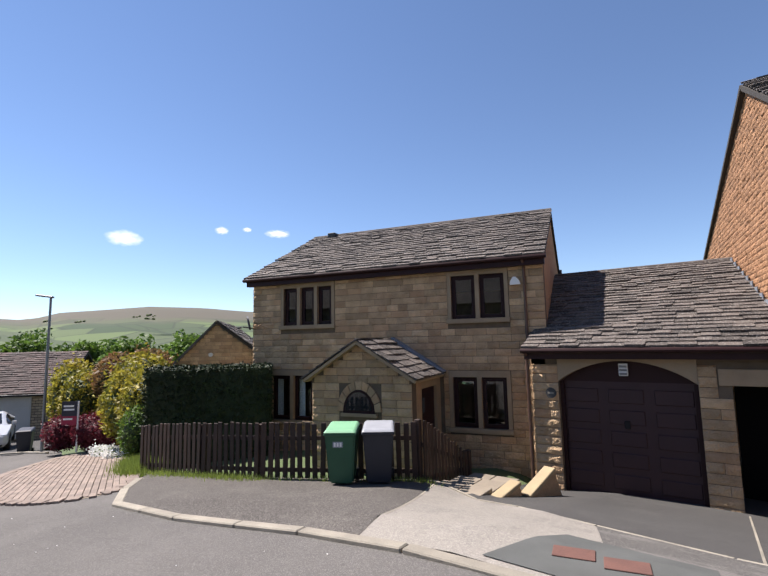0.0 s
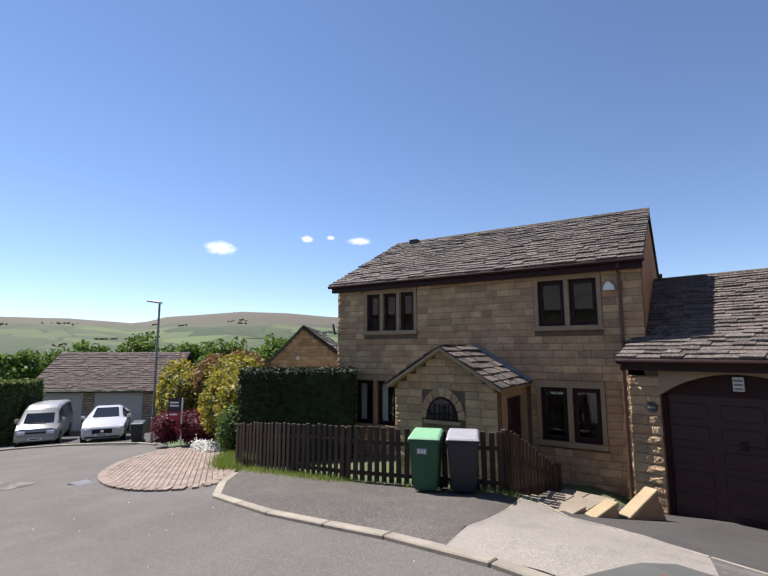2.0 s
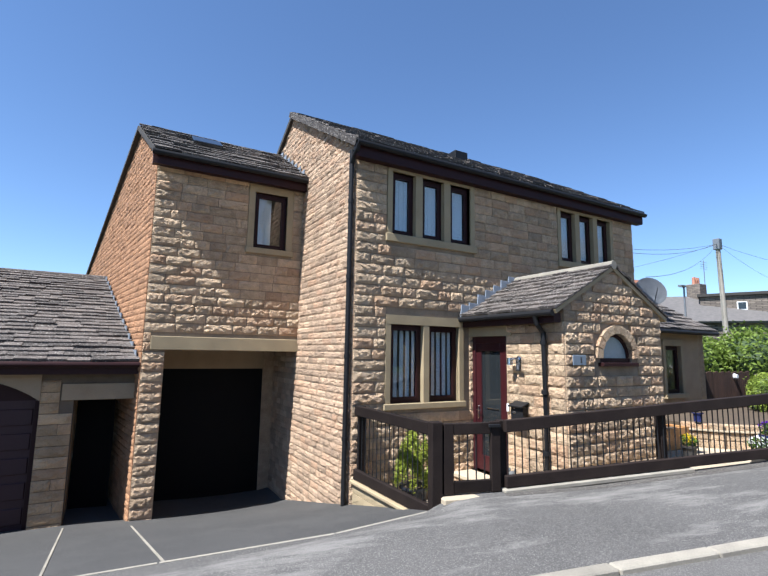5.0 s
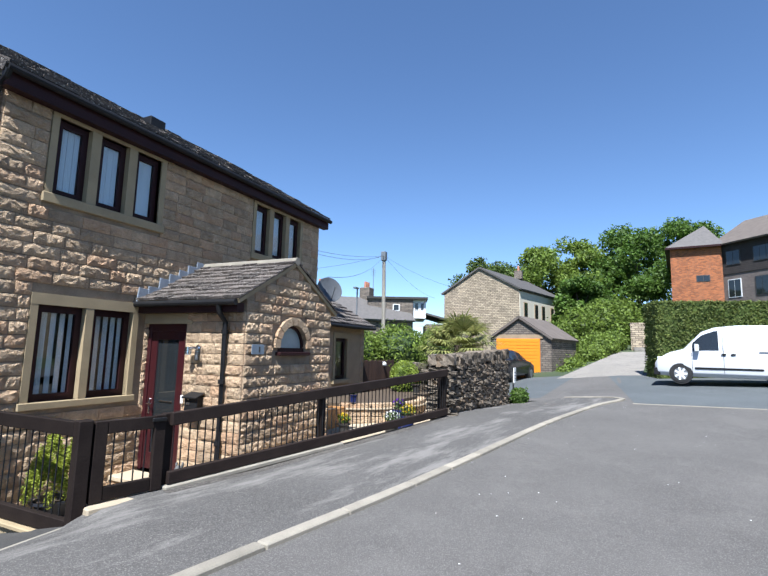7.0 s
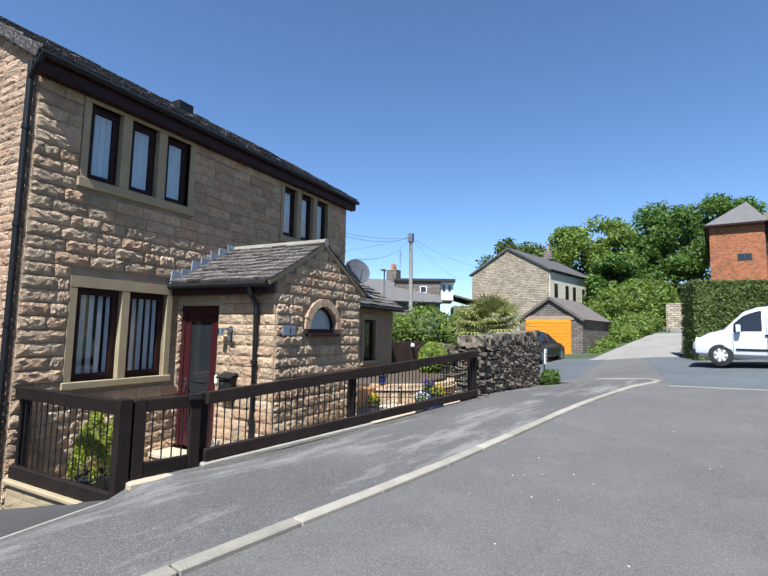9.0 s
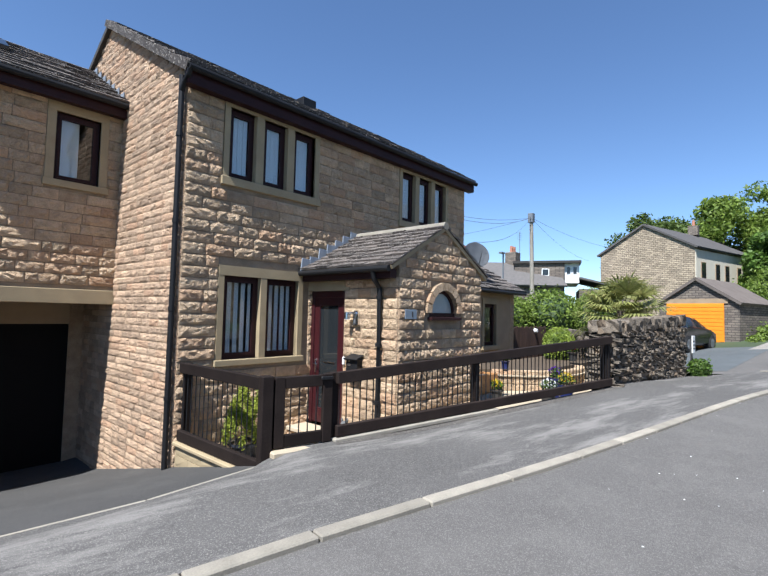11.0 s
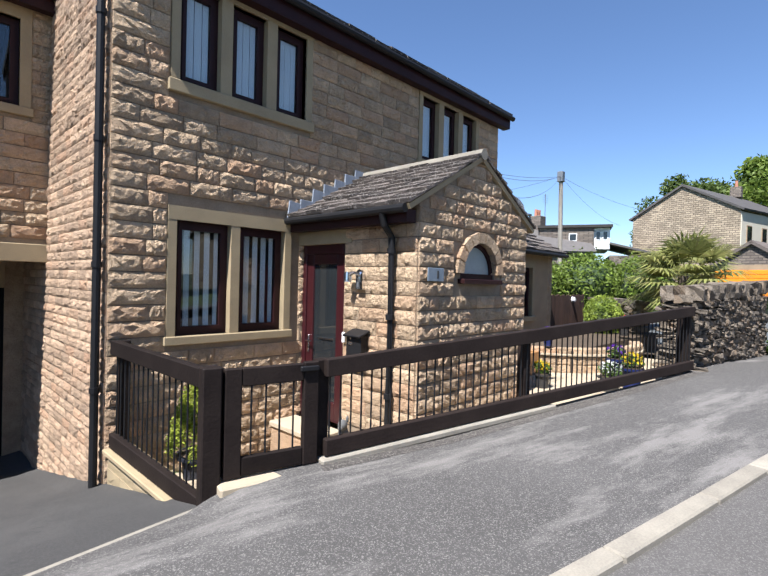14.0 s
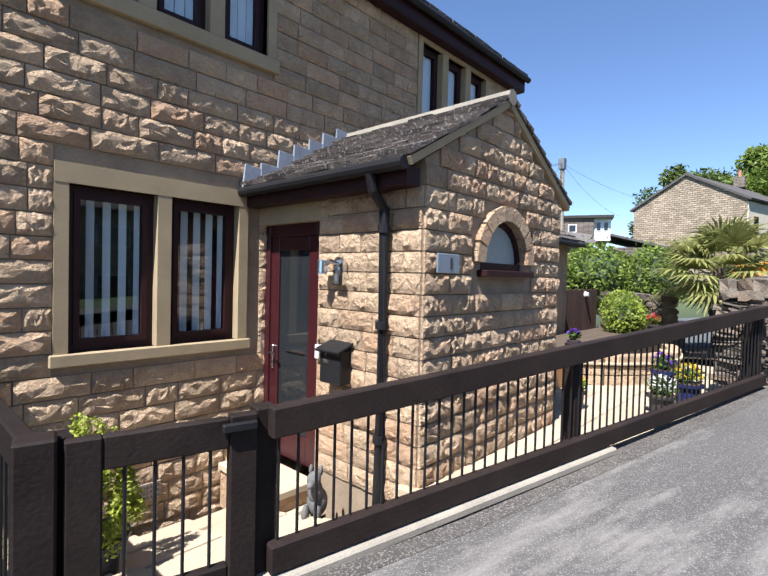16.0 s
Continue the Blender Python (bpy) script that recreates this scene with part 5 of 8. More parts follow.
# ---- forecourt of the house with the oxblood door ----
fline = lambda x: 4.72 - 0.226 * (x - 4.82)
FD = Vector((1, -0.226, 0)).normalized()


def patio_z(x, y):
    if x < 6.35:
        return -0.14 - 0.27 * max(0.0, y - fline(x))
    return -0.10 - 0.02 * (y - fline(x))


patio = tagged(empty("patio", "", ""), "buff stone flags of the small forecourt", "patio", kind="structure")
rp = random.Random(8)
y = 3.3
while y < 7.0:
    x = 4.0
    hh = 0.45
    while x < 14.6:
        w = rp.choice((0.45, 0.6, 0.75))
        xm, ym = x + w / 2, y + hh / 2
        inside_porch = 6.2 < xm < 9.0 and ym > 4.95
        if ym > fline(xm) + 0.04 and not inside_porch and ym < 7.05 and not (xm > 11 and ym < 3.6):
            zz = patio_z(xm, ym)
            tilt = math.degrees(math.atan2(patio_z(xm, ym + 0.2) - zz, 0.2))
            part("flag", B(-w / 2 + 0.005, -hh / 2 + 0.005, -0.12, w / 2 - 0.005, hh / 2 - 0.005, 0, pose(xm, ym, zz, tilt, 0, 0), 0.006), M_FLAG, patio)
        x += w
    y += hh
part("bedding", prism(bmesh.new(), [(4.0, -1.3), (14.8, -1.3), (14.8, -1.0), (4.0, -1.0)], 4.2, Matrix.Translation((0, 3.2, 0))), M_DIRT, patio)
step = tagged(empty("door_step", "", ""), "buff stone step below the oxblood door", "step")
part("tread", B(5.88, 6.1, -0.47, 6.32, 7.08, -0.40, None, 0.01), M_FLAG, step)
part("riser", B(5.91, 6.13, -0.85, 6.32, 7.08, -0.47), M_STONE, step)

# low retaining wall with a coping along the drive and under the fence
lowwall = empty("retaining_wall", "low yellow stone wall with pale coping below the fence", "wall")
MLW = Matrix.Translation((3.93, 7.05, 0)) @ Matrix.Rotation(radians(-90), 4, "Z")
core_lw = part("core", B(0, 0.0, -1.0, 2.05, 0.2, -0.36, MLW), M_MORTAR, lowwall)
PENDING.append((core_lw, courses(MLW, 0, 2.05, -0.92, -0.37, [], h=0.14, lens=(0.3, 0.6), proud=0.025, seed=61), FLATSTONES, M_DRESSED, (4, 6, -0.5)))
part("coping", B(-0.02, -0.06, -0.36, 2.1, 0.24, -0.31, MLW, 0.01), M_DRESSED, lowwall)
cop0, cop1 = Vector((4.80, fline(4.80) - 0.07, 0.02)), Vector((7.75, fline(7.75) - 0.07, 0.115))
part("coping", B(0, -0.045, -0.06, (cop1 - cop0).length, 0.12, 0.0, Matrix.Translation(cop0) @ (cop1 - cop0).to_track_quat("X", "Z").to_matrix().to_4x4(), 0.012), M_KERB, lowwall)
part("threshold", B(0.03, -0.10, -0.12, 0.86, 0.2, 0.0, Matrix.Translation((3.97, 4.86, -0.02)) @ FD.to_track_quat("X", "Z").to_matrix().to_4x4(), 0.015), M_FLAG, lowwall)

# timber fence with iron bars
fence = empty("garden_fence", "dark stained timber fence with thin iron bars", "fence")


def fence_panel(p0, p1, zt0, zt1, zb0, zb1, nbar, rail=0.15, par=None, posts=(0.0, 1.0), low=0.14):
    par = par or fence
    p0, p1 = Vector(p0), Vector(p1)
    d = p1 - p0
    L = d.length
    base = Matrix.Translation((p0.x, p0.y, 0)) @ Vector((d.x, d.y, 0)).to_track_quat("X", "Z").to_matrix().to_4x4()
    for nm, a, b, hh, th in (("top_rail", zt0, zt1, rail, 0.075), ("bottom_rail", zb0 + low, zb1 + low, low, 0.075)):
        bm = bmesh.new()
        vs = []
        for yy in (-th, 0.0):
            vs.append([bm.verts.new(base @ Vector(q)) for q in ((0, yy, a - hh), (L, yy, b - hh), (L, yy, b), (0, yy, a))])
        bm.faces.new(vs[0])
        bm.faces.new(vs[1][::-1])
        for i in range(4):
            bm.faces.new((vs[0][i], vs[1][i], vs[1][(i + 1) % 4], vs[0][(i + 1) % 4]))
        bmesh.ops.recalc_face_normals(bm, faces=bm.faces)
        bmesh.ops.bevel(bm, geom=list(bm.edges), offset=0.008, segments=1, affect="EDGES")
        part(nm, bm, M_TIMBER, par)
    for i in range(nbar):
        f = (i + 0.5) / nbar
        u = f * L
        part("bar", tube(bmesh.new(), [base @ Vector((u, -0.02, zb0 + (zb1 - zb0) * f + low - 0.01)), base @ Vector((u, -0.02, zt0 + (zt1 - zt0) * f - rail + 0.01))], 0.0085, 6), M_BLACKPLASTIC, par)
    for f in posts:
        u = f * L
        a = zt0 + (zt1 - zt0) * f
        b = zb0 + (zb1 - zb0) * f
        part("post", B(u - 0.055, 0.0, b - 0.05, u + 0.055, 0.11, a - 0.01, base, 0.008), M_TIMBER, par)


ft = lambda x: 0.84 + 0.063 * (x - 4.82)
fb = lambda x: 0.03 + 0.033 * (x - 4.82)
fence_panel((4.0, 7.05, 0), (4.0, 5.02, 0), 0.82, 0.82, -0.30, -0.30, 17, low=0.15)
part("corner_post", B(-0.07, -0.07, -0.28, 0.07, 0.07, 0.84, Matrix.Translation((3.97, 4.93, 0)) @ FD.to_track_quat("X", "Z").to_matrix().to_4x4(), 0.01), M_TIMBER, fence)
x0, x1, x2 = 4.86, 7.3, 11.15
fence_panel((x0, fline(x0), 0), (x2, fline(x2), 0), ft(x0), ft(x2), fb(x0), fb(x2), 62, posts=(0.0, 0.40, 1.0))
part("end_post", B(-0.08, 0.02, 0.02, 0.08, 0.16, ft(x2) - 0.02, Matrix.Translation((x2, fline(x2), 0)), 0.01), M_TIMBER, fence)
gate = empty("garden_gate", "closed dark timber garden gate with iron bars", "gate")
g0, g1 = Vector((4.06, fline(4.06) + 0.02, 0)), Vector((4.80, fline(4.80) + 0.01, 0))
MG = Matrix.Translation(g0) @ (g1 - g0).to_track_quat("X", "Z").to_matrix().to_4x4()
gw = (g1 - g0).length
for nm, q in (("stile", (0, -0.06, -0.01, 0.13, 0.0, 0.82)), ("stile", (gw - 0.13, -0.06, -0.01, gw, 0.0, 0.83)), ("top_rail", (0.13, -0.055, 0.68, gw - 0.13, -0.003, 0.82)), ("bottom_rail", (0.13, -0.055, 0.0, gw - 0.13, -0.003, 0.14))):
    part(nm, B(*q, MG, 0.008), M_TIMBER, gate)
for i in range(4):
    u = 0.13 + (gw - 0.26) * (i + 0.7) / 4.4
    part("bar", tube(bmesh.new(), [MG @ Vector((u, -0.03, 0.09)), MG @ Vector((u, -0.03, 0.69))], 0.0085, 6), M_BLACKPLASTIC, gate)
part("latch", B(gw - 0.17, -0.09, 0.76, gw - 0.01, -0.06, 0.80, MG, 0.006), M_BLACKPLASTIC, gate)

# oxblood front door with a dark glazed panel
door = empty("front_door", "oxblood glazed front door with chrome handle, closed", "door")
for nm, q in (("door_frame", (0.02, 0.04, -0.40, 0.10, 0.14, 1.98)), ("door_frame", (0.87, 0.04, -0.40, 0.95, 0.14, 1.98)), ("door_frame", (0.10, 0.04, 1.86, 0.87, 0.14, 1.98)), ("stile", (0.10, 0.06, -0.38, 0.24, 0.12, 1.86)), ("stile", (0.73, 0.06, -0.38, 0.87, 0.12, 1.86)), ("rail", (0.24, 0.06, -0.38, 0.73, 0.12, -0.12)), ("rail", (0.24, 0.06, 1.72, 0.73, 0.12, 1.86))):
    part(nm, B(*q, MPS, 0.006), M_RED, door)
gl_ = part("glass_panel", B(0.24, 0.085, -0.12, 0.73, 0.10, 1.72, MPS), M_CARGLASS, door, "dark glazed panel")
part("letter_slot", B(0.36, 0.07, 0.70, 0.66, 0.085, 0.72, MPS), M_CHROME, door)
hd = part("handle_plate", B(0.155, 0.035, 0.50, 0.19, 0.06, 0.74, MPS, 0.006), M_CHROME, door)
part("lever", tube(bmesh.new(), [MPS @ Vector((0.172, 0.035, 0.66)), MPS @ Vector((0.172, 0.0, 0.66)), MPS @ Vector((0.28, 0.0, 0.66))], 0.011, 8), M_CHROME, hd)
part("bell_push", B(0.985, -0.06, 0.72, 1.035, -0.035, 0.85, MPS, 0.008), M_WHITE, door)

# wall lamp, letter box and plate by the porch
lamp = empty("wall_lamp", "chrome outdoor wall lamp on the porch stone", "lamp")
bm = bmesh.new()
prism(bm, [(1.255, 1.40)] + [(1.315 + 0.06 * math.cos(a_), 1.58 + 0.06 * math.sin(a_)) for a_ in [math.pi * (1 - k / 8) for k in range(9)]] + [(1.375, 1.40)], 0.05, MPS @ Matrix.Translation((0, -0.09, 0)))
bk = part("backplate", bm, M_CHROME, lamp)
part("dark_face", B(1.268, -0.094, 1.41, 1.33, -0.0895, 1.53, MPS), M_IRON, bk)
part("bar_mark", B(1.285, -0.0965, 1.43, 1.315, -0.0935, 1.49, MPS), M_GREYMETAL, bk)
part("arm", tube(bmesh.new(), [MPS @ Vector((1.31, -0.08, 1.58)), MPS @ Vector((1.28, -0.14, 1.6)), MPS @ Vector((1.22, -0.16, 1.57))], 0.022, 8), M_CHROME, lamp)
part("shade", tube(bmesh.new(), [MPS @ Vector((1.19, -0.16, 1.50)), MPS @ Vector((1.19, -0.16, 1.61))], 0.05, 16, 0.046), M_CHROME, lamp)
part("lens", tube(bmesh.new(), [MPS @ Vector((1.19, -0.16, 1.488)), MPS @ Vector((1.19, -0.16, 1.50))], 0.043, 16), M_LAMPGLASS, lamp)
lb = empty("letter_box", "black metal wall letter box with sloping lid", "letter box")
part("case", B(1.19, -0.165, 0.56, 1.45, -0.04, 0.85, MPS, 0.008), M_BLACKPLASTIC, lb)
part("lid", B(1.17, -0.20, -0.012, 1.47, 0.0, 0.012, MPS @ Matrix.Translation((0, -0.02, 0.905)) @ Matrix.Rotation(radians(20), 4, "X"), 0.005), M_BLACKPLASTIC, lb)
part("name_slot", B(1.24, -0.171, 0.73, 1.31, -0.164, 0.765, MPS), M_CHROME, lb)
part("name_card", B(1.25, -0.173, 0.739, 1.30, -0.1705, 0.756, MPS), M_IRON, lb)
part("lock", tube(bmesh.new(), [MPS @ Vector((1.28, -0.16, 0.81)), MPS @ Vector((1.28, -0.175, 0.81))], 0.012, 8), M_CHROME, lb)
plate = empty("wall_plate", "small pale metal plate with a dark bar", "sign")
part("board", B(6.44, PY - 0.075, 1.52, 6.73, PY - 0.06, 1.67, None, 0.004), M_PLATE, plate)
part("bar_mark", B(6.60, PY - 0.079, 1.55, 6.63, PY - 0.075, 1.64), M_IRON, plate)
# porch rainwater pipe and gutter, flashings
part("gutter", tube(bmesh.new(), [(PX0 - 0.26, PY - 0.02, 2.29), (PX0 - 0.26, YB, 2.29)], 0.05, 10), M_BLACKPLASTIC, house_b)
part("porch_fascia", B(PX0 - 0.2, PY + 0.01, 2.15, PX0 - 0.05, YB, 2.29), M_BROWN, house_b)
pd = part("downpipe", tube(bmesh.new(), [(PX0 - 0.26, 5.27, 2.26), (PX0 - 0.22, 5.27, 2.13), (PX0 - 0.09, 5.27, 2.0), (PX0 - 0.09, 5.27, -0.35)], 0.04, 10), M_BLACKPLASTIC, house_b)
for z in (0.2, 1.1, 1.85):
    part("bracket", tube(bmesh.new(), [(PX0 - 0.09, 5.27, z - 0.03), (PX0 - 0.09, 5.27, z + 0.03)], 0.05, 10), M_BLACKPLASTIC, pd)
rl = random.Random(2)
for k in range(7):
    f = k / 7
    xx = PX0 - 0.24 + (PXM - PX0 + 0.24) * f
    zz = PBE - 0.04 + (PBR - PBE + 0.04) * f
    part("flashing", B(xx - 0.03, YB - 0.066 - 0.004 * (k % 2), zz - 0.02, xx + 0.26, YB - 0.04, zz + 0.2 + rl.uniform(-0.03, 0.05), Matrix.Translation((xx, 0, zz)) @ Matrix.Rotation(radians(rl.uniform(2, 7)), 4, "Y") @ Matrix.Translation((-xx, 0, -zz)), 0.004), M_LEAD, house_b)
# arched porch window: voussoirs, sill, frame, frosted pane
pw = empty("window", "", "")
pw.parent = house_b
for i in range(9):
    a0, a1 = math.pi * i / 9, math.pi * (i + 1) / 9
    poly = []
    for a, rr in ((a0 + 0.02, 1.0), (a1 - 0.02, 1.0), (a1 - 0.02, 1.34), (a0 + 0.02, 1.34)):
        poly.append((wc + aw * rr * math.cos(a), WZ0 + 0.06 + (WZ1 - WZ0 - 0.06) * rr * math.sin(a) * 0.98))
    part("voussoir", prism(bmesh.new(), poly[::-1], 0.12, MPF @ Matrix.Translation((0, -0.06, 0))), M_STONE, pw)
part("sill", B(WX0 - 0.05, -0.1, WZ0 - 0.06, WX1 + 0.05, 0.2, WZ0, MPF, 0.006), M_BROWN, pw)
outer, inner = [], []
bm = bmesh.new()
for i in range(17):
    a = math.pi * i / 16
    outer.append((wc + aw * math.cos(a), warch(wc + aw * math.cos(a)) + 0.005))
    inner.append((wc + (aw - 0.06) * math.cos(a), WZ0 + 0.07 + (WZ1 - WZ0 - 0.13) * math.sin(a)))
for i in range(16):
    prism(bm, [outer[i], inner[i], inner[i + 1], outer[i + 1]], 0.06, MPF @ Matrix.Translation((0, 0.03, 0)))
box(bm, WX0, 0.03, WZ0, WX1, 0.09, WZ0 + 0.07, MPF)
part("frame", bm, M_BROWN, pw)
part("pane", prism(bmesh.new(), [(WX0 + 0.04, WZ0 + 0.05)] + [(a, b) for a, b in inner[::-1]] + [(WX1 - 0.04, WZ0 + 0.05)], 0.01, MPF @ Matrix.Translation((0, 0.06, 0))), M_FROST, pw)
# air brick
ab = part("air_vent", B(5.05, YB - 0.055, -0.55, 5.32, YB - 0.03, -0.40), M_BLOCK, house_b)
for i in range(8):
    for k in range(3):
        # raised dark block standing for the shade inside a vent hole
        part("slot", B(5.07 + i * 0.031, YB - 0.058, -0.53 + k * 0.045, 5.088 + i * 0.031, YB - 0.054, -0.505 + k * 0.045), M_IRON, ab)
# stepped lead flashings of the other roofs
for k in range(13):
    yy = 9.95 + k * 0.38
    part("flashing", B(0, -0.062, 0, 0.42, -0.045, 0.2, Matrix.Translation((XT - SK * (yy - YT), yy, ELZ + (yy - YL + 0.28) * upl.z / upl.y - 0.02)) @ Matrix.Rotation(radians(98), 4, "Z") @ Matrix.Scale(-1, 4, (0, 1, 0))), M_LEAD, garage)
    if k > 6:
        continue
    yy = 9.6 + k * 0.27
    part("flashing", B(XB0 - 0.062, yy, ETZ + (yy - YT + 0.28) * upt.z / upt.y + 0.03, XB0 - 0.046, yy + 0.34, ETZ + (yy - YT + 0.28) * upt.z / upt.y + 0.2), M_LEAD, house_b)
part("skylight", B(1.6, -0.03, 0.0, 2.2, 0.5, 0.09, Matrix.Translation((0.05, 10.4, 5.97)) @ Matrix.Rotation(math.atan2(upt.z, upt.y), 4, "X"), 0.01), M_CARGLASS, house_b)
part("roof_vent", B(7.6, 9.1, 6.3, 8.0, 9.5, 6.75, None, 0.01), M_BLACKPLASTIC, house_b)

# shrub in a pot, cast-stone animal, planters and flower pots
def pot(name, label, loc, r0, r1, h, material, fill=M_DIRT):
    e = empty(name, label, "pot")
    bm = bmesh.new()
    x, y, z = loc
    tube(bm, [(x, y, z), (x, y, z + h * 0.85), (x, y, z + h * 0.86), (x, y, z + h)], r0, 16, r1)
    part("body", bm, material, e)
    part("rim", tube(bmesh.new(), [(x, y, z + h * 0.9), (x, y, z + h)], r1 * 1.08, 16), material, e)
    part("soil", tube(bmesh.new(), [(x, y, z + h - 0.01), (x, y, z + h + 0.008)], r1 * 0.9, 16), fill, e)
    return e


pz = patio_z(4.5, 6.35)
pot("plant_pot", "round basket-like grey pot holding the golden conifer", (4.52, 6.2, pz), 0.16, 0.22, 0.3, M_GREYBIN)
conifer = empty("conifer", "small golden-green conifer in a pot behind the fence", "shrub")
rq = random.Random(4)
data = ([], [])
for i in range(58):
    f = rq.random() ** 1.1 * 0.88
    a = rq.uniform(0, 6.28)
    rr = 0.28 * (1 - f) ** 0.7 + 0.03
    leaves(data, (4.52 + math.cos(a) * rr, 6.2 + math.sin(a) * rr, pz + 0.34 + f * 0.75), (0.06, 0.06, 0.15), 120, 0.02, rq, 0.2)
leaf_mesh("foliage", data, M_GOLDLEAF, conifer)
part("stem", tube(bmesh.new(), [(4.52, 6.2, pz + 0.28), (4.52, 6.2, pz + 0.9)], 0.02, 6, 0.008), M_BARK, conifer)

bm = bmesh.new()
for c, rad in (((0, 0, 0.14), (0.10, 0.13, 0.14)), ((0, -0.06, 0.27), (0.075, 0.08, 0.12)), ((0, -0.1, 0.40), (0.065, 0.085, 0.075)), ((0, -0.19, 0.38), (0.035, 0.05, 0.035)), ((-0.05, -0.05, 0.47), (0.02, 0.03, 0.05)), ((0.05, -0.05, 0.47), (0.02, 0.03, 0.05)), ((-0.06, -0.15, 0.08), (0.035, 0.06, 0.09)), ((0.06, -0.15, 0.08), (0.035, 0.06, 0.09))):
    g_ = bmesh.ops.create_uvsphere(bm, u_segments=14, v_segments=9, radius=1.0)
    bmesh.ops.transform(bm, matrix=pose(6.05, 5.75, patio_z(6.0, 5.75) - 0.02, 0, 0, -60) @ Matrix.Scale(0.85, 4) @ Matrix.Translation(c) @ Matrix.Diagonal((*rad, 1)), verts=g_["verts"])
st = part("statue", bm, M_STATUE)
for p in st.data.polygons:
    p.use_smooth = True
tagged(st, "grey cast-stone animal ornament sitting beside the door step", "statue")

# raised beds beyond the porch
bed = empty("raised_bed", "curved buff stone raised bed with paving edge", "planter")
nb = 14
for i in range(nb):
    a = radians(200 + 100 * i / nb)
    a2 = radians(200 + 100 * (i + 1) / nb)
    cx, cy, R_ = 12.9, 6.6, 2.1
    for k in range(3):
        bm = bmesh.new()
        d0 = 0.012
        q0, q1 = (cx + R_ * math.cos(a), cy + R_ * math.sin(a)), (cx + R_ * math.cos(a2), cy + R_ * math.sin(a2))
        v = Vector((q1[0] - q0[0], q1[1] - q0[1], 0))
        mm = Matrix.Translation((q0[0], q0[1], -0.15 + k * 0.16)) @ v.to_track_quat("X", "Z").to_matrix().to_4x4()
        part("stone", box(bm, 0.006, 0, 0.005, v.length - 0.006, 0.22, 0.155, mm, 0.015), M_STONE, bed)
    part("coping", B(0.0, -0.04, 0.33, v.length, 0.27, 0.37, mm @ Matrix.Translation((0, 0, -0.32)), 0.008), M_FLAG, bed)
part("soil", B(11.3, 5.2, -0.3, 17.2, 7.0, 0.28), M_DIRT, bed)
bench = empty("wooden_trough", "orange stained wooden planting trough", "planter")
for i in range(2):
    part("side", B(9.75, 5.6 + i * 0.36, -0.14, 10.75, 5.64 + i * 0.36, 0.28, None, 0.006), M_PINE, bench)
for i in range(2):
    part("end", B(9.75 + i * 0.96, 5.64, -0.14, 9.79 + i * 0.96, 5.96, 0.28, None, 0.006), M_PINE, bench)
part("soil", B(9.79, 5.64, 0.1, 10.71, 5.96, 0.24), M_DIRT, bench)


def flowers(name, label, loc, rad, material, seed, n=90, green=M_LEAF):
    e = empty(name, label, "flowers")
    r = random.Random(seed)
    d1, d2 = ([], []), ([], [])
    leaves(d1, loc, (rad, rad, rad * 0.7), n * 3, 0.035, r, 0.2)
    leaves(d2, (loc[0], loc[1], loc[2] + rad * 0.25), (rad * 0.9, rad * 0.9, rad * 0.6), n, 0.032, r, 0.75)
    leaf_mesh("leaf", d1, green, e)
    leaf_mesh("petal", d2, material, e)


for i, (px_, py_, r_, h_, pm, fm, lab, fl) in enumerate((
        (10.55, 3.95, 0.17, 0.34, M_BLUEPOT, M_YELLOWFLOWER, "blue glazed pot on the patio", "yellow pansies in a blue pot"),
        (10.15, 4.15, 0.17, 0.22, M_BLACKPOT, M_WHITEFLOWER, "wide dark pot on the patio", "white and pale flowers in a dark pot"),
        (10.9, 4.3, 0.15, 0.42, M_BLUEPOT, M_PURPLEFLOWER, "tall blue glazed pot", "purple flowers in a blue pot"),
        (14.6, 5.3, 0.14, 0.25, M_BLACKPOT, M_REDFLOWER, "dark pot on the raised edge", "red flowers in a dark pot"),
        (9.6, 5.0, 0.13, 0.22, M_BLACKPOT, M_YELLOWFLOWER, "small dark pot beside the trough", "small yellow flowers in a pot"),
        (11.1, 5.6, 0.1, 0.18, M_BLUEPOT, M_PURPLEFLOWER, "small blue pot on the coping", "purple flowers in a small pot"))):
    zz = patio_z(px_, py_) if i < 3 or i == 4 else 0.36
    pot("plant_pot", lab, (px_, py_, zz), r_ * 0.75, r_, h_, pm)
    flowers("flowers", fl, (px_, py_, zz + h_ + 0.1), r_ * 1.1, fm, 70 + i)
bush("shrub", "light green variegated shrub in the raised bed", "shrub", [((15.9, 6.2, 0.6), (0.7, 0.5, 0.5)), ((16.6, 6.5, 0.8), (0.65, 0.5, 0.5))], 3600, 0.05, M_LIMELEAF, 81, core=M_HEDGE)


# ---- picket fence, bins and the way down to the neighbour ----
picket = empty("picket_fence", "dark brown picket fence with pointed-cut boards", "fence")


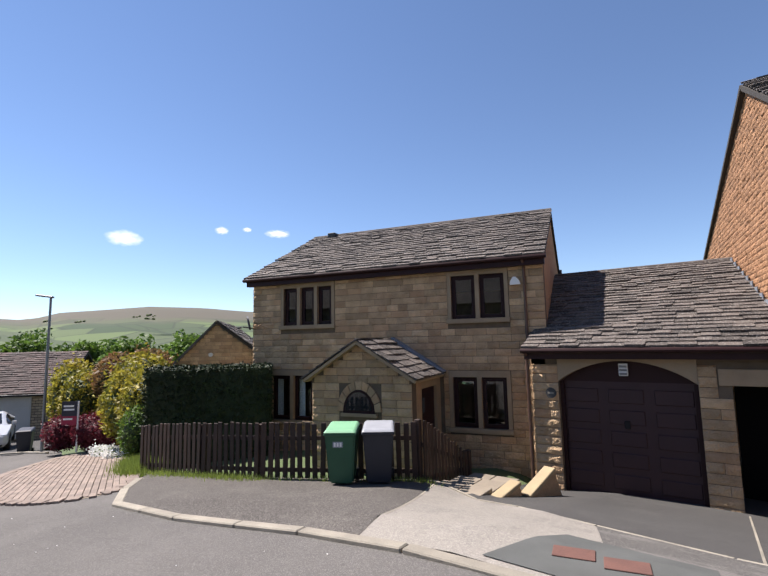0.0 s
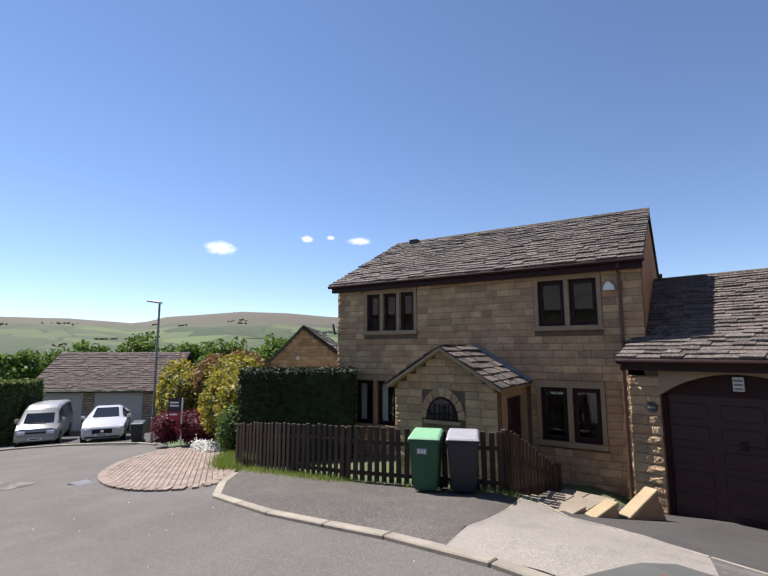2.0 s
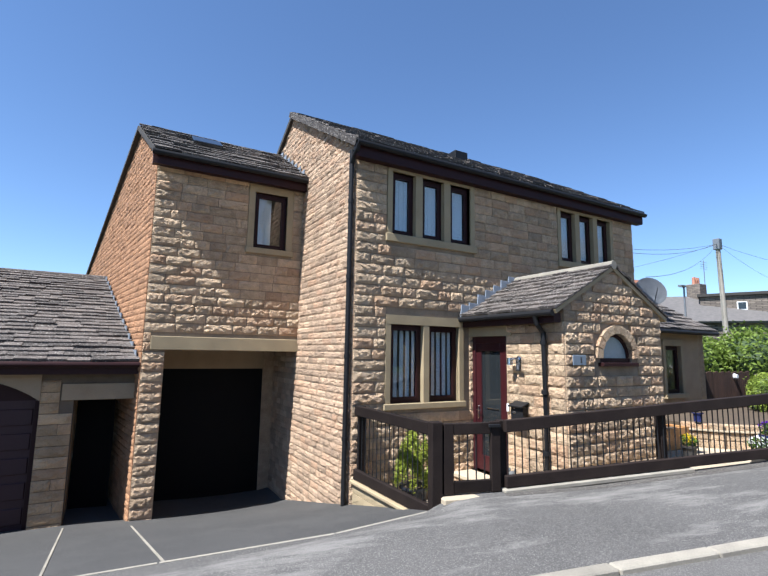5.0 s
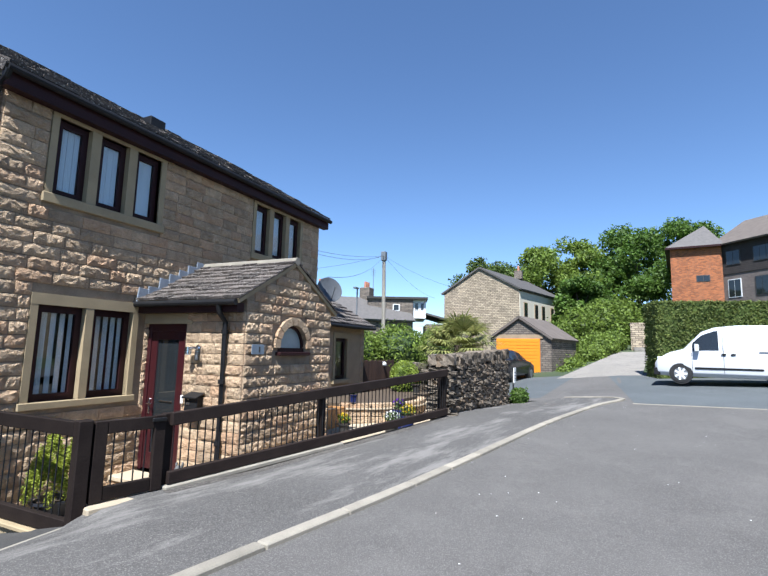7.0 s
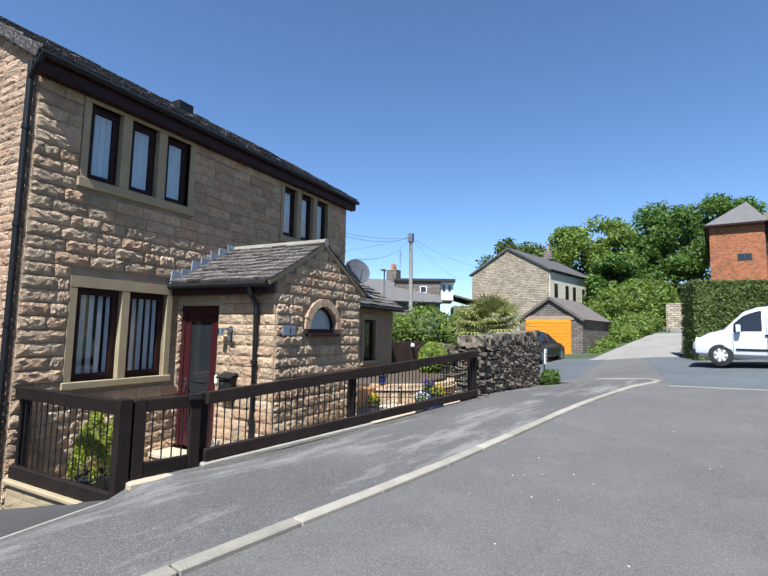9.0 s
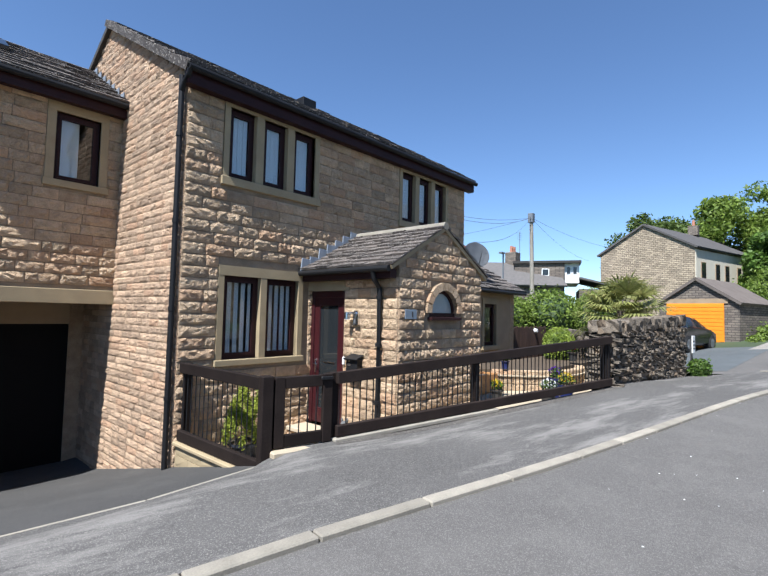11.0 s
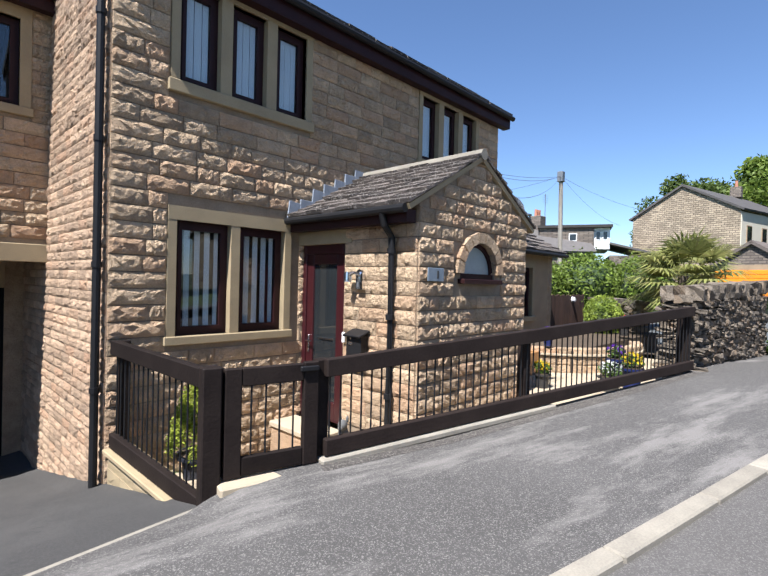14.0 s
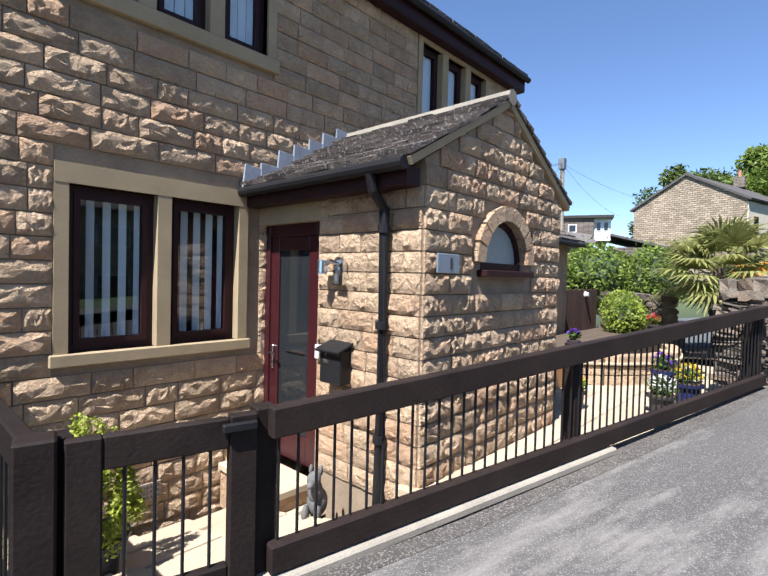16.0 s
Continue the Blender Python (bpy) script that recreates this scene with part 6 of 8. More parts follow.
def picket_run(pts, h0, h1, step=0.135, zfun=None, rail_z=(0.18, 0.72)):
    zfun = zfun or ground_z
    total = sum(math.dist(a, b) for a, b in zip(pts, pts[1:]))
    done = 0.0
    for a, b in zip(pts, pts[1:]):
        L = math.dist(a, b)
        d = Vector((b[0] - a[0], b[1] - a[1], 0))
        q = d.to_track_quat("X", "Z").to_matrix().to_4x4()
        n = max(1, round(L / step))
        za, zb = zfun(*a), zfun(*b)
        for rz in rail_z:
            v0, v1 = Vector((*a, za + rz)), Vector((*b, zb + rz + (h1 - h0) * 0.6 * L / total * (1 if rz > 0.4 else 0)))
            part("rail", B(0, 0.0, -0.035, (v1 - v0).length, 0.03, 0.035, Matrix.Translation(v0) @ (v1 - v0).to_track_quat("X", "Z").to_matrix().to_4x4()), M_PICKET, picket)
        for i in range(n):
            f = (i + 0.5) / n
            x, y = a[0] + d.x * f, a[1] + d.y * f
            hh = h0 + (h1 - h0) * (done + f * L) / total
            jit = rfen.uniform(-0.02, 0.02)
            part("picket", B(-0.045, -0.022, 0.05, 0.045, -0.002, hh + jit, Matrix.Translation((x, y, zfun(x, y))) @ q @ Matrix.Rotation(radians(rfen.uniform(-1.2, 1.2)), 4, "Y"), 0.005), M_PICKET, picket)
        part("post", B(-0.05, 0.03, -0.1, 0.05, 0.12, h0 + (h1 - h0) * done / total - 0.03, Matrix.Translation((a[0], a[1], za)) @ q, 0.006), M_PICKET, picket)
        done += L


rfen = random.Random(3)
picket_run(FENCE_A, 0.98, 0.98)
picket_run([(-4.3, 7.02), (-4.42, 8.9)], 1.16, 0.5, zfun=lambda x, y: -0.82 - 0.15 * (y - 7.0))
part("post", B(-4.47, 8.9, -1.2, -4.37, 9.0, -0.56, None, 0.006), M_PICKET, picket)


def wheelie_bin(label, loc, rz, mbody, mlid, bars, h=1.0, category="wheelie bin", size=0.9):
    e = empty("wheelie_bin", label, category)
    m = pose(*loc, 0, 0, rz) @ Matrix.Scale(size, 4)
    bm = bmesh.new()
    lo = [(-0.21, -0.22), (0.21, -0.22), (0.21, 0.24), (-0.21, 0.24)]
    hi = [(-0.275, -0.34), (0.275, -0.34), (0.275, 0.30), (-0.275, 0.30)]
    a = [bm.verts.new(m @ Vector((x, y, 0.06))) for x, y in lo]
    b = [bm.verts.new(m @ Vector((x, y, h - 0.06))) for x, y in hi]
    bm.faces.new(a[::-1])
    bm.faces.new(b)
    for i in range(4):
        bm.faces.new((a[i], a[(i + 1) % 4], b[(i + 1) % 4], b[i]))
    bmesh.ops.bevel(bm, geom=list(bm.edges), offset=0.025, segments=2, affect="EDGES")
    part("body", bm, mbody, e)
    part("rim", B(-0.29, -0.36, h - 0.10, 0.29, 0.32, h - 0.05, m, 0.012), mbody, e)
    bm = bmesh.new()
    a = [bm.verts.new(m @ Vector(p)) for p in ((-0.295, -0.38, h - 0.05), (0.295, -0.38, h - 0.05), (0.295, 0.33, h + 0.0), (-0.295, 0.33, h + 0.0))]
    b = [bm.verts.new(m @ Vector(p)) for p in ((-0.25, -0.33, h - 0.005), (0.25, -0.33, h - 0.005), (0.25, 0.3, h + 0.06), (-0.25, 0.3, h + 0.06))]
    bm.faces.new(a[::-1])
    bm.faces.new(b)
    for i in range(4):
        bm.faces.new((a[i], a[(i + 1) % 4], b[(i + 1) % 4], b[i]))
    bmesh.ops.bevel(bm, geom=list(bm.edges), offset=0.015, segments=1, affect="EDGES")
    part("lid", bm, mlid, e)
    part("handle", tube(bmesh.new(), [m @ Vector((-0.22, 0.40, h - 0.04)), m @ Vector((0.22, 0.40, h - 0.04))], 0.018, 8), mbody, e)
    for s in (-1, 1):
        part("wheel", tube(bmesh.new(), [m @ Vector((s * 0.20, 0.27, 0.1)), m @ Vector((s * 0.26, 0.27, 0.1))], 0.1, 14), M_BLACKPLASTIC, e)
    if bars:
        st_ = part("sticker", B(-0.13, -0.322, 0.70, 0.05, -0.316, 0.80, m), M_PLATE, e, "pale sticker")
        for i in range(3):
            part("mark", B(-0.11 + i * 0.052, -0.326, 0.715, -0.075 + i * 0.052, -0.322, 0.785, m), M_WHITE, st_)
    return e


wheelie_bin("green wheelie bin with a faded lid beside the fence", (-5.28, 6.12, ground_z(-5.28, 6.12) + 0.03), 32, M_GREENBIN, M_LIDGREEN, True)
wheelie_bin("dark grey wheelie bin with a pale lid beside the fence", (-4.76, 6.42, ground_z(-4.76, 6.42) + 0.03), 34, M_GREYBIN, M_LIDGREY, False)
wheelie_bin("dark wheelie bin standing at a driveway edge", (-22.0, 7.1, ground_z(-22, 7.1) - 0.05), 60, M_GREYBIN, M_GREYBIN, False)

land = tagged(empty("landing", "", ""), "stone flag landing at the head of the garden steps", "steps", kind="structure")
for i in range(2):
    for k in range(3):
        zt = (-0.80, -0.86, -0.95)[k]
        part("flag", B(-4.25 + i * 0.46 + 0.005, 7.0 + k * 0.62, -1.4, -3.8 + i * 0.46, 7.61 + k * 0.62, zt, None, 0.008), M_LANDING, land)
part("yard", B(-6.5, 7.6, -2.1, -3.0, 10.6, -1.65), M_CONC, land)
for (a, b, zb) in (((-3.26, 7.3, -0.96), (-3.06, 7.95, -0.76), 0), ((-2.9, 8.0, -0.94), (-2.7, 8.65, -0.64), 0)):
    sw = empty("step_wall", "short stone wall with a sloping buff coping", "wall", "step walls")
    v = Vector(b) - Vector(a)
    q = Matrix.Translation(a) @ v.to_track_quat("X", "Z").to_matrix().to_4x4()
    part("coping", B(-0.05, -0.11, -0.02, v.length, 0.11, 0.05, q, 0.01), M_DRESSED, sw)
    part("body", B(0.02, -0.09, -0.75, v.length - 0.03, 0.09, -0.02, q), M_STONE_A, sw)
edge = tagged(empty("edging", "", ""), "thin pale edging stones across the drives", "kerb", kind="structure")
ED = [(-4.2, 7.25), (-3.2, 6.72), (-2.4, 6.25), (-1.3, 5.62), (-0.1, 5.18), (1.0, 5.02), (2.58, 4.70), (3.9, 4.9)]
for a, b in zip(ED, ED[1:]):
    va, vb = Vector((*a, ground_z(*a))), Vector((*b, ground_z(*b)))
    part("strip", B(0.01, -0.016, -0.08, (vb - va).length - 0.01, 0.016, 0.034, Matrix.Translation(va) @ (vb - va).to_track_quat("X", "Z").to_matrix().to_4x4()), M_KERB, edge)
for a, b in (((-3.02, 3.86), (-4.15, 7.2)), ((0.1, 5.2), (0.05, 9.6)), ((1.05, 5.05), (0.98, 8.8))):
    n_ = 6
    for i in range(n_):
        p, q = [(a[0] + (b[0] - a[0]) * f, a[1] + (b[1] - a[1]) * f) for f in (i / n_, (i + 1) / n_)]
        va, vb = Vector((*p, ground_z(*p))), Vector((*q, ground_z(*q)))
        part("strip", B(0.005, -0.012, -0.08, (vb - va).length - 0.005, 0.012, 0.027, Matrix.Translation(va) @ (vb - va).to_track_quat("X", "Z").to_matrix().to_4x4()), M_KERB, edge)
sheet("road_patch", "greenish tarmac repair patch round two iron covers", "road patch", M_PATCH, [(-1.75, 3.72), (-0.1, 3.62)], [(-1.35, 4.72), (-0.2, 4.45)], 8, 8, 0.036)
for x, y in ((-1.14, 4.12), (-0.75, 4.1)):
    cv = empty("access_cover", "small rusty iron access cover in the footway", "manhole cover", "access covers")
    part("lid", B(-0.16, -0.1, 0, 0.16, 0.1, 0.012, pose(x, y, ground_z(x, y) + 0.036, 0, 0, 12), 0.004), M_RUST, cv)
gully = empty("road_gully", "black iron gully grate in the road", "drain")
part("frame", B(-0.22, -0.2, 0, 0.22, 0.2, 0.012, pose(-11.7, 2.75, ground_z(-11.7, 2.75), 0, 0, 15)), M_IRON, gully)
for i in range(6):
    part("slat", B(-0.18, -0.16 + i * 0.055, 0.012, 0.18, -0.13 + i * 0.055, 0.02, pose(-11.7, 2.75, ground_z(-11.7, 2.75), 0, 0, 15)), M_GREYMETAL, gully)
sheet("road_patch", "pale worn repair patches in the road", "road patch", M_PAVE, [(-14.6, 1.0), (-12.6, 1.6)], [(-14.9, 1.5), (-12.9, 2.2)], 4, 4, 0.008)

# block-paved bay
bay = tagged(empty("block_paving", "", ""), "pink-buff block paved parking bay with a soldier edge", "paving", kind="structure")
BAY = [(-9.3, 4.75), (-8.4, 3.9), (-9.2, 3.15), (-10.4, 2.95), (-11.8, 3.1), (-13.0, 3.5), (-14.6, 4.4), (-16.2, 5.7), (-17.3, 6.9), (-15.8, 7.6), (-13.6, 6.7), (-11.8, 5.95), (-10.4, 5.4)]

for _ in range(2):   # round the outline
    BAY = [p for a, b in zip(BAY, BAY[1:] + BAY[:1]) for p in ((a[0] * 0.75 + b[0] * 0.25, a[1] * 0.75 + b[1] * 0.25), (a[0] * 0.25 + b[0] * 0.75, a[1] * 0.25 + b[1] * 0.75))]


def in_poly(x, y, P_):
    c = False
    for (xa, ya), (xb, yb) in zip(P_, P_[1:] + P_[:1]):
        if (ya > y) != (yb > y) and x < (xb - xa) * (y - ya) / (yb - ya) + xa:
            c = not c
    return c


BLOCKS = []
for i in range(4):
    b_ = bmesh.new()
    box(b_, 0.02, 0.04, 0, 0.98, 0.96, 1, None, 0.03)
    me_ = bpy.data.meshes.new("block")
    b_.to_mesh(me_)
    b_.free()
    BLOCKS.append(me_)
bay_pl = []
ca, sa = math.cos(radians(-26)), math.sin(radians(-26))
for i in range(-30, 60):
    for k in range(-60, 60):
        u, w = i * 0.21 + (0.105 if k % 2 else 0), k * 0.108
        x, y = -13 + u * ca - w * sa, 5 + u * sa + w * ca
        if in_poly(x, y, BAY) and in_poly(x + 0.1 * ca, y + 0.1 * sa, BAY):
            z = ground_z(x, y)
            gx = (ground_z(x + 0.3 * ca, y + 0.3 * sa) - z) / 0.3
            gy = (ground_z(x - 0.3 * sa, y + 0.3 * ca) - z) / 0.3
            bay_pl.append(Matrix(((ca * 0.205, -sa * 0.103, 0, x), (sa * 0.205, ca * 0.103, 0, y), (gx * 0.205, gy * 0.103, 0.06, z - 0.025), (0, 0, 0, 1))))
for a, b in zip(BAY, BAY[1:]):
    L_ = math.dist(a, b)
    d = Vector((b[0] - a[0], b[1] - a[1])) / L_
    for i in range(int(L_ / 0.108)):
        x, y = a[0] + d.x * i * 0.108, a[1] + d.y * i * 0.108
        bay_pl.append(Matrix(((d.x * 0.104, -d.y * 0.2, 0, x + d.y * 0.1), (d.y * 0.104, d.x * 0.2, 0, y - d.x * 0.1), (0, 0, 0.06, ground_z(x, y) - 0.02), (0, 0, 0, 1))))
bm = bmesh.new()
vs = [bm.verts.new((x, y, ground_z(x, y) + 0.008)) for x, y in BAY]
f_ = bm.faces.new(vs)
if f_.normal.z < 0:
    f_.normal_flip()
part("sand_bed", bm, M_GRAVEL, bay)
PENDING.append((bay, bay_pl, BLOCKS, M_BLOCK, (-8.5, 4, -1)))

# weeds and verge
def grass_patch(name, label, line, width, n, h, seed, material=M_GRASS):
    r = random.Random(seed)
    V, F = [], []
    for _ in range(n):
        k = r.randrange(len(line) - 1)
        f = r.random()
        a, b = line[k], line[k + 1]
        x, y = a[0] + (b[0] - a[0]) * f + r.gauss(0, width), a[1] + (b[1] - a[1]) * f + r.gauss(0, width)
        z = ground_z(x, y)
        hh, an = h * r.uniform(0.3, 1.2), r.uniform(0, 6.28)
        dx, dy = math.cos(an), math.sin(an)
        i = len(V)
        V.extend([(x - dy * 0.008, y + dx * 0.008, z), (x + dy * 0.008, y - dx * 0.008, z), (x + dx * hh * 0.4, y + dy * hh * 0.4, z + hh)])
        F.append((i, i + 1, i + 2))
    ob = leaf_mesh(name, (V, F), material)
    return tagged(ob, label, "grass", kind="stuff")


grass_patch("grass", "rough grass and weeds at the fence end", [(-12.4, 6.5), (-11.0, 5.75), (-10.1, 5.3)], 0.2, 7000, 0.24, 91)
grass_patch("grass", "weeds along the foot of the picket fence", [(-10.0, 5.25), (-8.2, 5.4), (-6.9, 5.65)], 0.12, 2600, 0.12, 92)
grass_patch("grass", "weeds along the foot of the picket fence", [(-6.8, 5.7), (-5.1, 6.62), (-4.1, 6.95)], 0.07, 900, 0.12, 93)
bush("ground_cover", "white flowering ground cover beside the paved bay", "flowers", [((-15.3, 7.0, ground_z(-15.3, 7.0) + 0.1), (0.8, 0.35, 0.2)), ((-14.2, 6.75, ground_z(-14.2, 6.75) + 0.08), (0.5, 0.3, 0.16))], 1500, 0.05, M_WHITEFLOWER, 94, core=M_HEDGE)

# hedges and shrubs behind the fence
hedge_run("conifer_hedge", "tall dark clipped conifer hedge behind the picket fence", (-12.3, 6.6), (-10.2, 8.9), 1.2, -1.9, 1.10, M_DARKHEDGE, 101, 16000, 0.05)
bush("shrub", "golden yellow and green shrub", "shrub", [((-14.6, 7.4, -0.1), (1.2, 0.9, 1.2)), ((-13.4, 7.2, 0.0), (0.9, 0.8, 0.95)), ((-15.7, 8.2, 0.6), (1.0, 0.9, 0.9))], 7000, 0.085, M_YELLOWLEAF, 102)
bush("shrub", "rust-tinged shrub with loose crown", "shrub", [((-17.6, 8.4, 0.55), (1.0, 0.9, 0.95)), ((-16.6, 8.9, 0.8), (0.9, 0.9, 0.8))], 4200, 0.085, M_RUSTLEAF, 103)
bush("shrub", "golden shrub round the lamp post", "shrub", [((-20.2, 8.0, -0.2), (0.95, 0.9, 1.5)), ((-19.0, 7.9, -0.3), (0.9, 0.9, 1.2))], 5200, 0.085, M_YELLOWLEAF, 104)
bush("shrub", "purple-red leaved barberry shrub", "shrub", [((-18.3, 6.95, -1.15), (0.75, 0.6, 0.62)), ((-17.2, 7.4, -1.1), (0.85, 0.6, 0.65)), ((-16.2, 7.7, -0.95), (0.8, 0.6, 0.62))], 6000, 0.055, M_REDLEAF, 105, core=M_REDLEAF)
bush("shrub", "green shrub at the hedge end", "shrub", [((-12.6, 6.5, -0.55), (0.5, 0.45, 0.7))], 1600, 0.05, M_LEAF, 106)
lp = empty("street_lamp", "slim grey steel street lamp with a flat head", "street lamp")
lz = ground_z(-20.1, 7.0)
part("pole", tube(bmesh.new(), [(-20.1, 7.0, lz - 0.2), (-20.1, 7.0, lz + 1.2), (-20.1, 7.0, 3.5)], 0.055, 10, 0.04), M_GREYMETAL, lp)
part("head", B(-0.5, -0.09, 0, 0.08, 0.09, 0.07, pose(-20.1, 7.0, 3.5, 0, 8, 47), 0.02), M_GREYMETAL, lp)
sg = empty("estate_sign", "dark and red agent sign board on a white post", "sign")
q = pose(-17.2, 6.95, ground_z(-17, 6.7) + 0.15, 0, 0, 42) @ Matrix.Scale(0.78, 4)
part("post", B(-0.03, -0.03, -0.1, 0.03, 0.03, 1.95, q), M_WHITE, sg)
sb = part("board", B(-0.62, -0.05, 1.0, -0.03, -0.03, 1.95, q), M_SIGNDARK, sg)
part("lower_panel", B(-0.62, -0.053, 1.0, -0.03, -0.05, 1.35, q), M_SIGNRED, sg)
for z_, w_ in ((1.72, 0.4), (1.58, 0.42), (1.2, 0.36)):
    part("text_bar", B(-0.55, -0.056, z_, -0.55 + w_, -0.053, z_ + 0.07, q), M_WHITE, sb)

# outbuilding with white doors at the road's end
ob_ = empty("outbuilding", "low garage block with mossy red-brown tiled roof and white doors", "garage")
MO = Matrix.Translation((-36.2, 5.6, 0)) @ Matrix.Rotation(math.atan2(5.0, 4.7), 4, "Z")
part("wall", B(0, 0.0, -4.2, 8.0, 0.3, -0.75, MO), M_FARSTONE, ob_)
part("wall", B(0, 0.3, -4.2, 8.0, 5.0, -0.75, MO), M_FARSTONE, ob_)
for a, b in ((0.4, 3.0), (3.7, 6.6)):
    dd = part("garage_door", B(a, -0.05, -3.2, b, 0.0, -0.95, MO), M_OFFWHITE, ob_, "white garage door")
    for k in range(5):
        part("panel", B(a + 0.06, -0.065, -3.1 + k * 0.42, b - 0.06, -0.05, -2.74 + k * 0.42, MO), M_OFFWHITE, dd)
ro = roof_slab("roof", [MO @ Vector(v) for v in ((-0.3, -0.4, -0.80), (8.3, -0.4, -0.80), (8.3, 2.8, 1.45), (-0.3, 2.8, 1.45))], 0.12, ob_, M_DECK)
roof_slab("rear_roof", [MO @ Vector(v) for v in ((-0.3, 6.0, -0.80), (8.3, 6.0, -0.80), (8.3, 2.8, 1.45), (-0.3, 2.8, 1.45))], 0.12, ob_, M_DECK)
upo = MO.to_3x3() @ Vector((0, 3.2, 2.25))
PENDING.append((ro, slope_slates(MO @ Vector((-0.3, -0.42, -0.79)), MO.to_3x3() @ Vector((1, 0, 0)), upo, 8.6, upo.length, 0.2, (0.25, 0.42), 0.05, seed=111), SLATES, M_REDTILE, (-33, 7, 0)))
part("gutter", tube(bmesh.new(), [MO @ Vector((-0.3, -0.46, -0.85)), MO @ Vector((8.3, -0.46, -0.85))], 0.06, 8), M_BLACKPLASTIC, ob_)

# gable house beyond the hedge
gh_ = empty("stone_house", "far stone house gable with dark slate roof", "house")
MGH = Matrix.Translation((-19.3, 11.6, 0)) @ Matrix.Rotation(math.atan2(2.2, 2.1), 4, "Z")
wall_gh = part("wall", prism(bmesh.new(), [(0, -5), (3.6, -5), (3.6, 1.15), (1.55, 2.62), (0, 1.05)], 0.3, MGH), M_MORTAR, gh_)
ght = lambda z: (0, 3.6) if z < 1.05 else ((z - 1.05) * 1.0, 3.6 - (z - 1.1) * 1.35)
PENDING.append((wall_gh, courses(MGH, 0, 3.6, -0.6, 2.5, [], h=0.16, proud=0.03, top=ght, seed=112), STONES, M_STONE_A, (-18, 12, 1)))
part("wall", B(0, 0.3, -5, 3.6, 7.0, 1.05, MGH), M_FARSTONE, gh_)
roof_slab("roof", [MGH @ Vector(v) for v in ((-0.2, -0.15, 0.9), (-0.2, 7, 0.9), (1.55, 7, 2.72), (1.55, -0.15, 2.72))], 0.1, gh_, M_GREYTILE)
rg = roof_slab("roof", [MGH @ Vector(v) for v in ((3.85, -0.15, 1.0), (3.85, 7, 1.0), (1.55, 7, 2.72), (1.55, -0.15, 2.72))], 0.1, gh_, M_DECK)
upg = MGH.to_3x3() @ Vector((-2.3, 0, 1.72))
PENDING.append((rg, slope_slates(MGH @ Vector((3.85, -0.2, 1.01)), MGH.to_3x3() @ Vector((0, 1, 0)), upg, 7.2, upg.length, 0.25, seed=113), SLATES, M_SLATE, (-18, 12, 2)))
window(gh_, MGH @ Matrix.Translation((0, -0.1, 0)), 2.05, 3.1, -0.3, 0.62, lights=3, stone=M_DRESSED_A)
part("wall_light", tube(bmesh.new(), [MGH @ Vector((1.35, -0.02, 1.25)), MGH @ Vector((1.35, -0.1, 1.25))], 0.09, 10), M_WHITE, gh_)

# left side of the road: hedge and low wall, garden trees
hedge_run("garden_hedge", "rounded green garden hedge beside the silver van", (-33.0, 0.2), (-30.0, 4.6), 2.2, -3.4, 0.1, M_HEDGE, 121, 9000, 0.1)
lw = empty("garden_wall", "low stone garden wall with flat coping", "wall")
MW = Matrix.Translation((-30.0, -1.2, 0)) @ Matrix.Rotation(radians(62), 4, "Z")
part("body", B(0, 0, -3.4, 4.2, 0.3, -1.35, MW), M_DARKSTONE, lw)
part("coping", B(-0.03, -0.05, -1.35, 4.23, 0.35, -1.26, MW, 0.01), M_KERB, lw)
for i, (x, y, hh, sp) in enumerate(((-44, -4, 8.2, 3.4), (-47, 2.0, 6.8, 3.2), (-46, 6.0, 6.6, 3.0), (-44.5, 10.5, 7.0, 3.0), (-41.5, 13.0, 7.2, 2.8), (-39, 16.0, 6.6, 2.6), (-35.5, 17.5, 6.2, 2.6), (-52, 9.0, 7.6, 3.4), (-30, 19, 6.0, 2.6))):
    tree("tree", "leafy broadleaf garden tree beyond the houses", (x, y, far_z(x, y) - 0.2), hh, sp, 5200, 0.2, M_LEAF, 130 + i, 0.16, 0.15)
sheet("driveway", "grey asphalt parking apron at the road's end", "driveway", M_DRIVE, [(-35.5, 4.0), (-26.0, 4.4), (-21.0, 6.6)], [(-37, 6.0), (-31.5, 10.5), (-24.5, 10.0)], 16, 12, 0.02)
KL = [(-26.3, 1.8), (-25.6, 3.4), (-24.6, 4.9), (-23.2, 6.0), (-21.3, 6.9), (-19.6, 7.0)]
for a, b in zip(KL, KL[1:]):
    va, vb = Vector((*a, ground_z(*a) - 0.06)), Vector((*b, ground_z(*b) - 0.06))
    part("kerbstone", B(0.005, -0.06, 0, (vb - va).length - 0.005, 0.06, 0.13, Matrix.Translation(va) @ (vb - va).to_track_quat("X", "Z").to_matrix().to_4x4(), 0.01), M_KERB, kerb)

